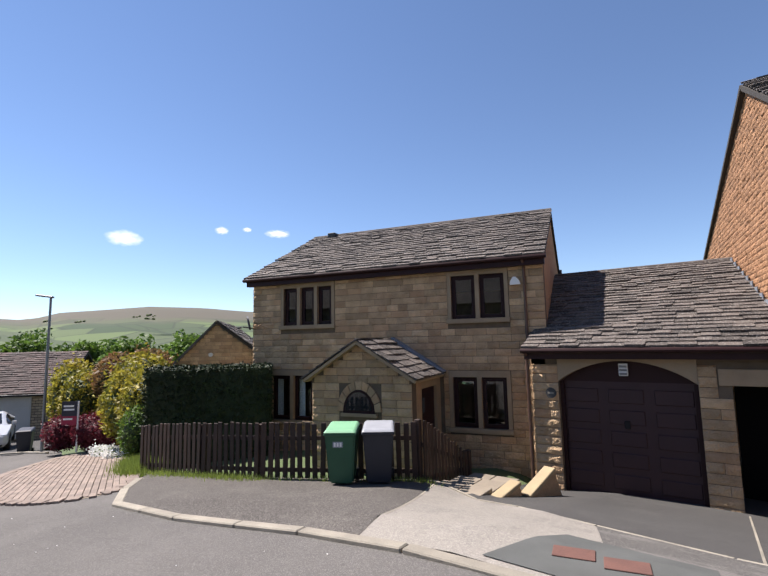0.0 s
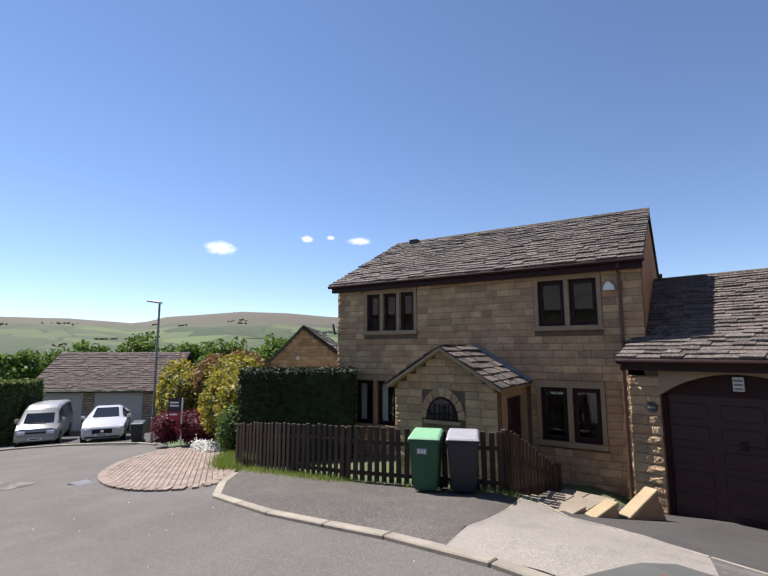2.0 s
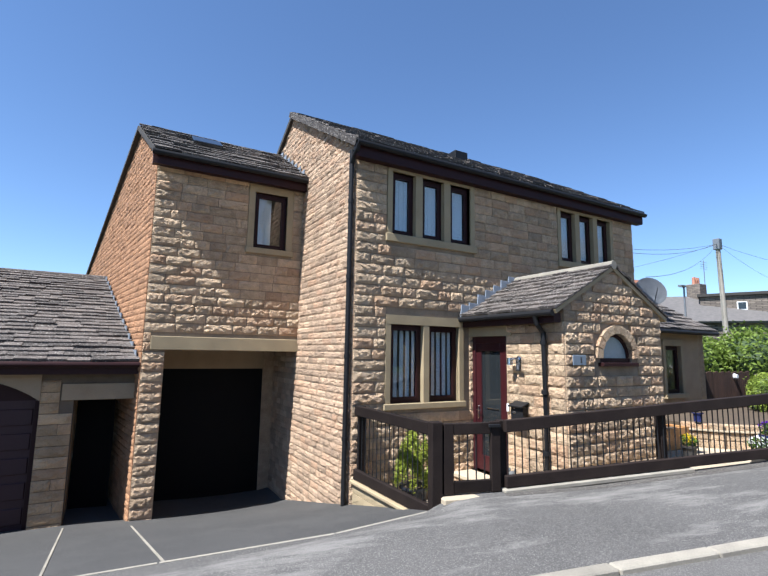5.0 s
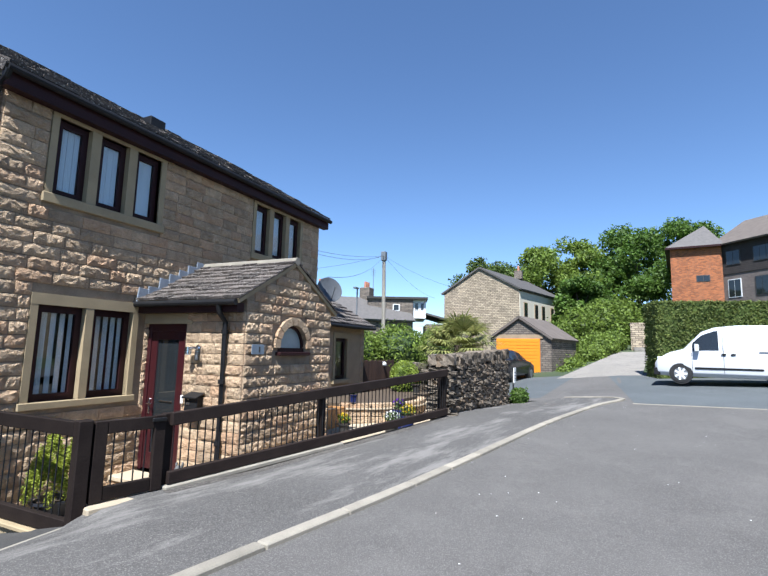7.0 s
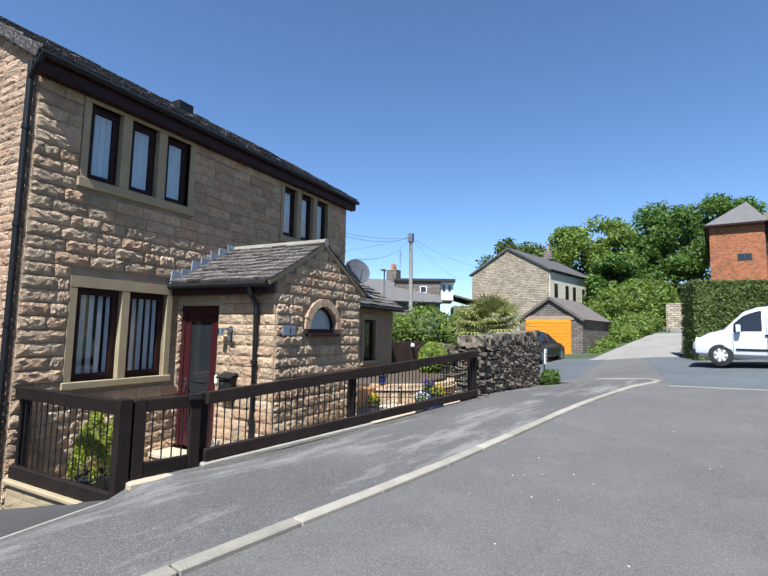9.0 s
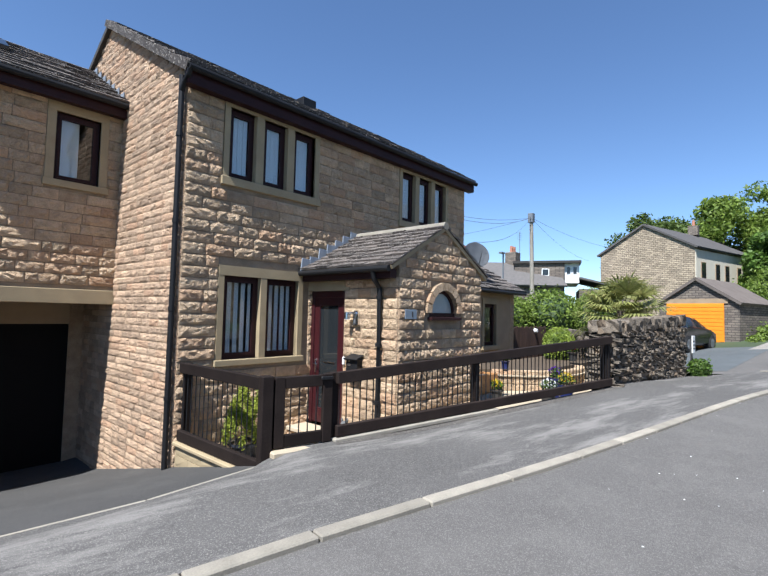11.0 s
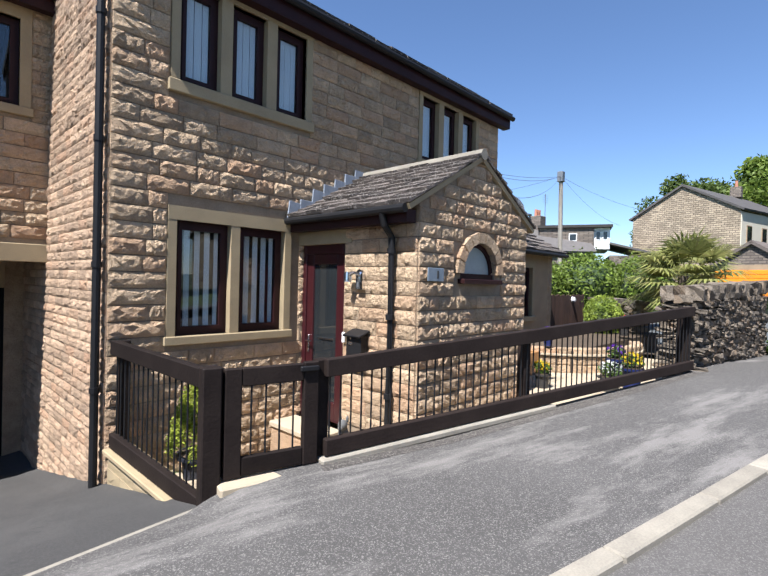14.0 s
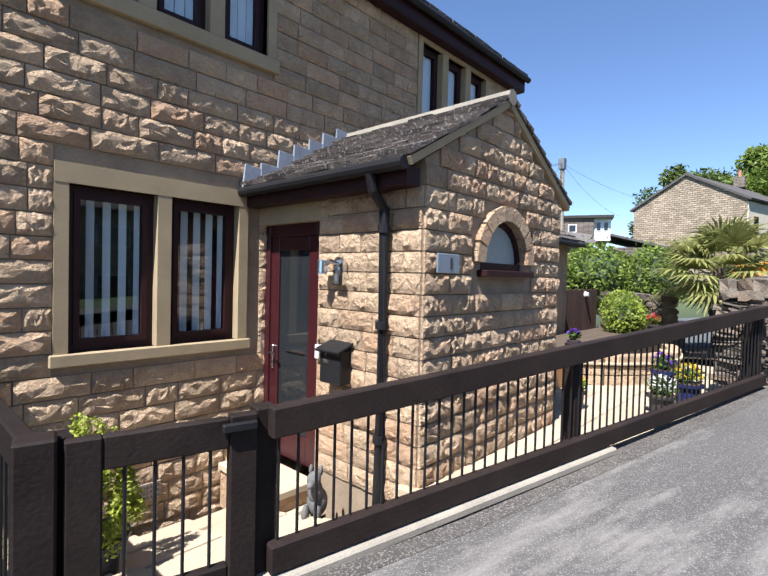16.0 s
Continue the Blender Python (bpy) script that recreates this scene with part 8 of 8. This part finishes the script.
def far_window(parent, m, u, z, w, h, frame_m=M_WHITE, v=-0.03):
    wn_ = part("window", B(u, v, z, u + w, v + 0.06, z + h, m), frame_m, parent)
    n_ = max(1, round(w / 0.6))
    for i in range(n_):
        a = u + 0.05 + (w - 0.1) * i / n_
        part("pane", B(a + 0.02, v - 0.012, z + 0.06, a + (w - 0.1) / n_ - 0.02, v - 0.003, z + h - 0.06, m), M_CARGLASS, wn_)


# orange garage
MOG = Matrix.Translation((29.36, 6.18, 0)) @ Matrix.Rotation(math.atan2(-0.978, -0.208), 4, "Z")
og = far_gable("stone garage with bright orange ribbed door", "garage", MOG, 3.6, 5.0, 2.6, 3.8, 0.0, M_DARKSTONE, M_BROWNTILE, 0.15)
part("lintel", B(0.25, -0.05, 2.47, 3.15, 0.0, 2.7, MOG), M_DRESSED_A, og)
odr = part("garage_door", B(0.4, -0.06, 0.2, 2.98, -0.01, 2.47, MOG), M_ORANGEDOOR, og)
for k in range(12):
    part("rib", B(0.42, -0.075, 0.25 + k * 0.184, 2.96, -0.058, 0.41 + k * 0.184, MOG, 0.006), M_ORANGEDOOR, odr)
# gable house behind
MH2 = Matrix.Translation((44.6, 13.9, 0)) @ Matrix.Rotation(math.atan2(-0.95, -0.25), 4, "Z")
h2 = far_gable("stone gable house with cream rendered side", "stone_house", MH2, 7.6, 11.0, 7.35, 9.45, 0.0, M_FARSTONE, M_GREYTILE, 0.3)
part("rendered_wall", B(7.6, 0.05, 0.0, 7.66, 10.95, 7.0, MH2), M_CREAM, h2)
MH2S = MH2 @ Matrix.Translation((7.68, 0, 0)) @ Matrix.Rotation(radians(90), 4, "Z")
for u in (0.8, 3.2, 4.9, 7.2, 9.2):
    far_window(h2, MH2S, u, 4.6, 0.8, 1.5, M_DRESSED_A, -0.02)
pch = MH2 @ Vector((3.8, 8.6, 0))
chimney(h2, (pch.x, pch.y, 9.4), 0.8, 0.9, 1, M_DARKSTONE)
# terrace with a white dormer
tr = empty("terrace_house", "dark stone terrace houses with slate roofs", "house")
MTR = Matrix.Translation((30.5, 25.5, 0)) @ Matrix.Rotation(math.atan2(-10.5, 8.6), 4, "Z")
part("wall", B(0, 0, -1.0, 13.5, 7, 4.3, MTR), M_DARKSTONE, tr)
roof_slab("roof", [MTR @ Vector(v) for v in ((-0.2, -0.4, 4.2), (13.7, -0.4, 4.2), (13.7, 3.5, 6.4), (-0.2, 3.5, 6.4))], 0.15, tr, M_GREYTILE)
roof_slab("rear_roof", [MTR @ Vector(v) for v in ((-0.2, 7.4, 4.2), (13.7, 7.4, 4.2), (13.7, 3.5, 6.4), (-0.2, 3.5, 6.4))], 0.15, tr, M_GREYTILE)
for u in (6.0, 10.2):
    pc_ = MTR @ Vector((u, 3.5, 0))
    chimney(tr, (pc_.x, pc_.y, 6.0), 1.0, 1.3, 3)
td = empty("terrace_house", "flat-roofed stone house with a white boarded dormer", "house")
MTD = Matrix.Translation((38.4, 19.0, 0)) @ Matrix.Rotation(math.atan2(-4.6, 1.9), 4, "Z")
part("wall", B(0, 0, -0.5, 4.0, 6, 6.15, MTD), M_DARKSTONE, td)
part("roof", B(-0.15, -0.2, 6.15, 5.3, 6.2, 6.35, MTD), M_DECK, td)
part("dormer", B(4.0, 0.3, 4.5, 5.15, 5.6, 6.15, MTD), M_WHITE, td, "white boarded dormer")
far_window(td, MTD, 2.2, 5.1, 0.6, 0.6)
far_window(td, MTD, 4.12, 5.2, 0.4, 0.7, M_WHITE, 0.27)
far_window(td, MTD, 4.62, 5.2, 0.4, 0.7, M_WHITE, 0.27)
roof_slab("rear_roof", [MTD @ Vector(v) for v in ((5.15, 0, 5.0), (9.0, 0, 4.0), (9.0, 6, 4.0), (5.15, 6, 5.0))], 0.15, td, M_GREYTILE)
part("rear_wall", B(5.15, 0.2, -0.5, 8.9, 6, 4.0, MTD), M_DARKSTONE, td)
# dish, pole and wires
dish = empty("satellite_dish", "grey satellite dish above the annex roof", "satellite dish")
bm = bmesh.new()
DM = Matrix.Translation((13.3, 7.75, 3.45)) @ Matrix.Rotation(radians(-35), 4, "Z") @ Matrix.Rotation(radians(70), 4, "X")
ringp = []
for j in range(5):
    rr = 0.42 * j / 4
    ringp.append([bm.verts.new(DM @ Vector((rr * math.cos(t), rr * math.sin(t), 0.25 * rr * rr))) for t in [2 * math.pi * k / 20 for k in range(20)]] if j else [bm.verts.new(DM @ Vector((0, 0, 0)))])
for k in range(20):
    bm.faces.new((ringp[0][0], ringp[1][k], ringp[1][(k + 1) % 20]))
    for j in range(1, 4):
        bm.faces.new((ringp[j][k], ringp[j + 1][k], ringp[j + 1][(k + 1) % 20], ringp[j][(k + 1) % 20]))
bmesh.ops.solidify(bm, geom=list(bm.faces), thickness=0.012)
part("reflector", bm, M_GREYMETAL, dish)
part("mast", tube(bmesh.new(), [(13.3, 7.8, 2.6), (13.3, 7.8, 3.45)], 0.02, 8), M_GREYMETAL, dish)
part("feed_arm", tube(bmesh.new(), [DM @ Vector((0, -0.4, 0.05)), DM @ Vector((0, -0.1, 0.45))], 0.012, 6), M_GREYMETAL, dish)
tp = empty("telegraph_pole", "weathered timber telegraph pole with fittings", "pole")
part("shaft", tube(bmesh.new(), [(31.7, 14.3, -0.5), (31.65, 14.35, 4.0), (31.6, 14.4, 8.7)], 0.16, 10, 0.12), M_POLEWOOD, tp)
part("top_box", B(31.42, 14.22, 8.1, 31.78, 14.58, 8.75, None, 0.02), M_GREYMETAL, tp)
for z in (7.6, 7.9):
    part("step_bolt", tube(bmesh.new(), [(31.35, 14.4, z), (31.85, 14.4, z)], 0.02, 6), M_IRON, tp)
lp2 = empty("street_lamp", "distant slim grey street lamp", "street lamp")
part("pole", tube(bmesh.new(), [(28.0, 14.6, 0), (28.0, 14.6, 5.6)], 0.05, 8), M_GREYMETAL, lp2)
part("head", B(27.6, 14.5, 5.55, 28.05, 14.7, 5.65), M_GREYMETAL, lp2)
for i, e_ in enumerate(((14.6, 11.0, 5.6), (13.0, 12.0, 6.0), (15.2, 9.0, 4.2), (24, 24, 6.5), (46, 11.5, 7.6), (45, 15, 6.8))):
    s_, t_ = Vector((31.6, 14.4, 8.45)), Vector(e_)
    bm = tube(bmesh.new(), [s_.lerp(t_, f) - Vector((0, 0, 0.5 * 4 * f * (1 - f))) for f in [k / 10 for k in range(11)]], 0.009, 4)
    tagged(part("overhead_wire", bm, M_IRON), "thin black overhead telephone wire from the pole", "wire", "overhead wires")
ar = empty("tv_aerial", "thin rooftop television aerial on a mast", "aerial")
pa_ = MTR @ Vector((10.8, 3.5, 0))
part("mast", tube(bmesh.new(), [(pa_.x, pa_.y, 6.4), (pa_.x, pa_.y, 9.2)], 0.025, 6), M_GREYMETAL, ar)
for k in range(4):
    part("element", tube(bmesh.new(), [(pa_.x - 0.5, pa_.y, 8.5 + k * 0.18), (pa_.x + 0.5, pa_.y, 8.5 + k * 0.18)], 0.012, 4), M_GREYMETAL, ar)

# brick flats on the rise, clipped hedge, lane
fl = empty("apartment_block", "orange brick block of flats with hipped tile roof", "building")
MF = Matrix.Translation((51.6, -5.9, 0)) @ Matrix.Rotation(math.atan2(-5.0, -0.6), 4, "Z")
part("wall", B(0, 0, 0.0, 3.95, 12, 11.75, MF), M_BRICK, fl)
bm = bmesh.new()
q = [(-0.4, -0.4, 11.7), (4.2, -0.4, 11.7), (4.2, 12.5, 11.7), (-0.4, 12.5, 11.7)]
vv = [bm.verts.new(MF @ Vector(p)) for p in q]
t1, t2 = bm.verts.new(MF @ Vector((2.9, 3.0, 14.3))), bm.verts.new(MF @ Vector((2.9, 9.5, 14.3)))
for f in ((vv[0], vv[1], t1), (vv[1], vv[2], t2, t1), (vv[2], vv[3], t2), (vv[3], vv[0], t1, t2), (vv[3], vv[2], vv[1], vv[0])):
    bm.faces.new(f)
part("roof", bm, M_GREYTILE, fl)
far_window(fl, MF, 1.95, 8.45, 1.05, 0.6, M_IRON)
part("eaves_board", B(-0.4, -0.45, 11.55, 4.2, -0.35, 11.72, MF), M_BROWN, fl)
fl2 = empty("apartment_block", "dark brick and tile-hung flats with pale windows", "building")
MF2 = Matrix.Translation((51.7, -9.65, 0)) @ Matrix.Rotation(math.atan2(-4.0, -4.9), 4, "Z")
part("wall", B(0, 0, 0.0, 26, 8, 9.0, MF2), M_GREYBRICK, fl2)
part("upper_wall", B(-0.03, -0.06, 9.0, 26.03, 8, 11.75, MF2), M_TILEHANG, fl2)
roof_slab("roof", [MF2 @ Vector(v) for v in ((-0.5, -0.6, 11.7), (26.5, -0.6, 11.7), (26.5, 4.0, 14.6), (-0.5, 4.0, 14.6))], 0.15, fl2, M_BROWNTILE)
roof_slab("rear_roof", [MF2 @ Vector(v) for v in ((-0.5, 8.6, 11.7), (26.5, 8.6, 11.7), (26.5, 4.0, 14.6), (-0.5, 4.0, 14.6))], 0.15, fl2, M_BROWNTILE)
for u in (0.8, 3.2, 7.6, 11.0, 15.0, 19.0):
    far_window(fl2, MF2, u, 9.75, 1.3 if u < 1 else 2.2, 1.3, M_WHITE if u > 7 else M_IRON, -0.1)
    far_window(fl2, MF2, u, 6.9, 1.2 if u < 1 else 2.2, 1.6, M_WHITE if u > 7 or u < 1 else M_IRON, -0.05)
part("entrance", B(5.8, -0.4, 4.0, 7.2, 0.0, 6.4, MF2), M_WHITE, fl2)
hedge_run("clipped_hedge", "tall square-clipped green hedge behind the van", (24.1, -1.8), (25.4, -7.6), 1.6, 0.6, 3.95, M_CLIPPED, 151, 34000, 0.055, core=M_HEDGE)
bank = bush("bank_planting", "mixed green shrubs and ivy on the bank", "shrub", [((28.9, 2.0, 0.55), (0.8, 0.5, 0.5)), ((31.2, 1.6, 0.9), (1.6, 0.7, 0.6)), ((34.2, 0.9, 1.5), (2.0, 1.1, 0.8)), ((37.0, 0.3, 2.2), (2.2, 1.3, 1.0)), ((39.6, -0.6, 2.6), (1.6, 1.0, 0.9))], 11000, 0.1, M_HEDGELIGHT, 152, core=M_HEDGE)
bush("shrub", "dense green shrubs beside the lane", "shrub", [((38.5, 3.2, 2.6), (1.6, 1.4, 1.5)), ((41.0, 1.8, 3.4), (2.0, 1.7, 2.0)), ((43.0, 0.2, 3.9), (2.0, 1.8, 2.3)), ((45.0, -1.3, 4.2), (2.0, 1.8, 2.2))], 14000, 0.15, M_HEDGELIGHT, 153, core=M_HEDGE)
rwall = empty("retaining_wall", "pale stone retaining wall and steps beside the lane", "wall")
part("body", B(39.0, -3.3, 1.0, 39.4, -1.75, 4.0), M_FARSTONE, rwall)
for k in range(5):
    part("step", B(37.2 + k * 0.3, -2.9, 1.35 + k * 0.18, 39.0, -1.9, 1.53 + k * 0.18), M_CONC, rwall)
sheet("lane", "pale narrow lane climbing between hedges", "lane", M_CONC, [(20.5, 3.0), (24.5, 2.3), (30.0, 0.9), (37.0, -0.9)], [(21.5, -0.9), (25.0, -1.5), (31.0, -2.1), (37.0, -2.7)], 20, 6, 0.08, height=far_z)
for i, (x, y, hh, sp, mt) in enumerate(((60, 13.0, 11.5, 4.6, M_HEDGE), (62, 7.0, 13.0, 5.2, M_HEDGELIGHT), (66, 1.5, 13.5, 4.6, M_HEDGELIGHT), (67, -4.0, 15.5, 5.0, M_LEAF), (70, -10.0, 16.0, 5.4, M_LEAF), (64, -1.0, 10.0, 4.0, M_LEAF), (50, 2.0, 7.0, 3.0, M_LEAF))):
    tree("tree", "large leafy broadleaf tree on the rise behind the flats", (x, y, far_z(x, y) - 0.3), hh * 0.86, sp * 1.12, 17000, 0.24, mt, 160 + i, 0.3, 0.1)
sheet("lane_mouth", "grey asphalt forecourt before the orange garage", "driveway", M_ROAD2, [(17.5, 2.0), (24.0, 1.5), (29.0, 1.0)], [(18.5, 9.0), (24.0, 8.5), (29.0, 6.0)], 12, 10, 0.006)

# ---- small fittings of the neighbour house and garage ----
al = empty("alarm_box", "white alarm box on the stone wall", "alarm box")
bm = bmesh.new()
prism(bm, [(-0.16, 0.0), (0.16, 0.0), (0.12, 0.12), (0.02, 0.24), (-0.06, 0.24), (-0.14, 0.12)], 0.09, MA @ Matrix.Translation((-0.50, -0.13, 2.88)) @ Matrix.Scale(0.75, 4))
part("cover", bm, M_WHITE, al)
pq = empty("house_plaque", "round black plaque with a pale bar", "sign")
part("disc", tube(bmesh.new(), [(XL0 + 0.4, YL - 0.055, 0.52), (XL0 + 0.4, YL - 0.08, 0.52)], 0.105, 18), M_IRON, pq)
part("bar_mark", B(XL0 + 0.34, YL - 0.085, 0.50, XL0 + 0.46, YL - 0.08, 0.54), M_KERB, pq)
gl2 = empty("bulkhead_light", "white louvred light over the garage door", "lamp")
part("backing", B(AX - 0.08, 0.10, 0.88, AX + 0.08, 0.15, 1.12, ML, 0.006), M_WHITE, gl2)
for k in range(3):
    part("louvre", B(AX - 0.065, 0.08, 0.90 + k * 0.07, AX + 0.065, 0.10, 0.94 + k * 0.07, ML), M_GREYMETAL, gl2)
dsh = empty("satellite_dish", "small dark satellite dish on the house corner", "satellite dish")
part("bracket", tube(bmesh.new(), [pa(UA0 - 0.02, 0.1, 2.1), pa(UA0 - 0.3, -0.1, 2.15)], 0.02, 6), M_IRON, dsh)
part("reflector", tube(bmesh.new(), [pa(UA0 - 0.1, -0.12, 2.25), pa(UA0 - 0.065, -0.09, 2.26)], 0.2, 20), M_GREYBIN, dsh)
part("lnb", tube(bmesh.new(), [pa(UA0 - 0.42, -0.2, 2.12), pa(UA0 - 0.3, -0.16, 2.14)], 0.03, 8), M_IRON, dsh)
part("roof_vent", B(-7.4, 3.3, 5.2, -7.1, 3.6, 5.56, MA, 0.02), M_IRON, house_a)
part("vent_pipe", tube(bmesh.new(), [(-4.0, 14.9, 3.0), (-4.0, 14.9, 3.72)], 0.05, 10), M_IRON, garage)
# porch window of the neighbour
apw = empty("window", "", "")
apw.parent = house_a
wz0, wr = 0.16, 0.37
MW_ = MPA @ Matrix.Translation((pmid - 0.02, -0.04, 0))
bm = bmesh.new()
arcp = [(wr * math.cos(math.pi * i / 14), wz0 + 0.46 * math.sin(math.pi * i / 14)) for i in range(15)]
prism(bm, [(-wr, wz0 - 0.03)] + arcp[::-1] + [(wr, wz0 - 0.03)], 0.05, MW_)
part("frame", bm, M_BROWN, apw)
arci = [(p[0] * 0.84, wz0 + 0.03 + (p[1] - wz0) * 0.84) for p in arcp]
part("pane", prism(bmesh.new(), arci[::-1], 0.01, MW_ @ Matrix.Translation((0, -0.012, 0))), M_CARGLASS, apw)
for i in range(9):
    a0, a1 = math.pi * i / 9 + 0.02, math.pi * (i + 1) / 9 - 0.02
    poly = [(rr * wr * math.cos(a), wz0 + 0.46 * rr * math.sin(a)) for a, rr in ((a0, 1.02), (a1, 1.02), (a1, 1.4), (a0, 1.4))]
    part("voussoir", prism(bmesh.new(), poly[::-1], 0.08, MW_), M_STONE_A, apw)
part("sill", B(-wr - 0.05, -0.03, wz0 - 0.10, wr + 0.05, 0.08, wz0 - 0.03, MW_), M_DRESSED_A, apw)
part("door_light", B(PU1 + 0.0, 0.62, 0.1, PU1 + 0.03, 0.72, 0.4, MPA), M_IRON, house_a)

# small fair-weather clouds, far off
def cloud(p, w, h, seed):
    m = bpy.data.materials.new("cloud")
    m.use_nodes = True
    n, l = m.node_tree.nodes, m.node_tree.links
    n.remove(n["Principled BSDF"])
    em, tr_, mx = n.new("ShaderNodeEmission"), n.new("ShaderNodeBsdfTransparent"), n.new("ShaderNodeMixShader")
    em.inputs[0].default_value, em.inputs[1].default_value = (1, 1, 1, 1), 0.85
    tc, gr, nz, mu, rr_ = n.new("ShaderNodeTexCoord"), n.new("ShaderNodeTexGradient"), n.new("ShaderNodeTexNoise"), n.new("ShaderNodeMath"), n.new("ShaderNodeMapRange")
    gr.gradient_type = "SPHERICAL"
    l.new(tc.outputs["Object"], gr.inputs[0])
    nz.inputs["Scale"].default_value, nz.inputs["Detail"].default_value = 2.2 + seed * 0.3, 6
    l.new(tc.outputs["Object"], nz.inputs["Vector"])
    mu.operation = "MULTIPLY"
    l.new(gr.outputs["Fac"], mu.inputs[0])
    l.new(nz.outputs["Fac"], mu.inputs[1])
    rr_.inputs["From Min"].default_value, rr_.inputs["From Max"].default_value, rr_.inputs["To Max"].default_value = 0.1, 0.45, 0.8
    l.new(mu.outputs[0], rr_.inputs["Value"])
    l.new(rr_.outputs[0], mx.inputs[0])
    l.new(tr_.outputs[0], mx.inputs[1])
    l.new(em.outputs[0], mx.inputs[2])
    l.new(mx.outputs[0], n["Material Output"].inputs[0])
    bm = bmesh.new()
    bmesh.ops.create_grid(bm, x_segments=1, y_segments=1, size=1.0)
    q = Matrix.Translation(p) @ (-Vector(p)).to_track_quat("Z", "Y").to_matrix().to_4x4() @ Matrix.Diagonal((w, h, 1, 1))
    return tagged(part("cloud", bm, m, m=q), "small white fair-weather cloud far off", "cloud", "clouds", "structure")


for i, (p, w, h) in enumerate((((-1328, 628, 304), 62, 30), ((-1192, 844, 343), 26, 16), ((-1147, 901, 349), 18, 10), ((-1091, 971, 340), 50, 17))):
    cloud(p, w, h, i)

# newer surface of the cross road, with a pale channel line
sheet("road", "newer bluish asphalt of the crossing road", "road", M_ROAD2, [(15.6, -0.7), (15.15, -3.0), (14.6, -9.0)], [(42, 0.9), (42, -5), (42, -12.5)], 20, 40, 0.004)
CL = [(15.5, -0.65), (15.2, -2.6), (14.85, -6.0), (14.6, -9.0)]
for a, b in zip(CL, CL[1:]):
    va, vb = Vector((*a, ground_z(*a))), Vector((*b, ground_z(*b)))
    part("strip", B(0, -0.05, -0.05, (vb - va).length, 0.05, 0.012, Matrix.Translation(va) @ (vb - va).to_track_quat("X", "Z").to_matrix().to_4x4()), M_KERB, edge)

# unseen houses opposite, added for pane reflections; the last two only darken them
for i, x in enumerate((-22.0, -9.0, 5.0, 18.0, 31.0)):
    mo = Matrix.Translation((x + 9.0, -15.0, 0)) @ Matrix.Rotation(radians(180), 4, "Z")
    oh = empty("stone_house", "plain stone house opposite, out of view, added for pane reflections", "house", "opposite houses")
    part("wall", B(0, 0, -3.0, 9.0, 7.0, 4.6, mo), M_FARSTONE, oh)
    roof_slab("roof", [mo @ Vector(v) for v in ((-0.2, -0.4, 4.5), (9.2, -0.4, 4.5), (9.2, 3.5, 6.9), (-0.2, 3.5, 6.9))], 0.15, oh, M_GREYTILE)
    roof_slab("rear_roof", [mo @ Vector(v) for v in ((-0.2, 7.4, 4.5), (9.2, 7.4, 4.5), (9.2, 3.5, 6.9), (-0.2, 3.5, 6.9))], 0.15, oh, M_GREYTILE)
    for u in (1.2, 6.0):
        far_window(oh, mo, u, 2.6, 1.6, 1.1)
        far_window(oh, mo, u, 0.0, 1.6, 1.2)
sheet("garden_soil", "bare brown soil behind the raised bed and palm", "soil", M_DIRT, [(15.2, 3.6), (24.0, 3.2)], [(15.2, 8.6), (24.0, 9.2)], 10, 8, 0.0)

# ---- stonework and slates, laid last ----
for par_, places_, var_, mat_, near_ in PENDING:
    pieces(places_, var_, mat_, par_, "slate" if var_ is SLATES else "stone", limit=300 if var_ is not SLATES else 250, near=near_, joined="slating" if var_ is SLATES else "masonry")
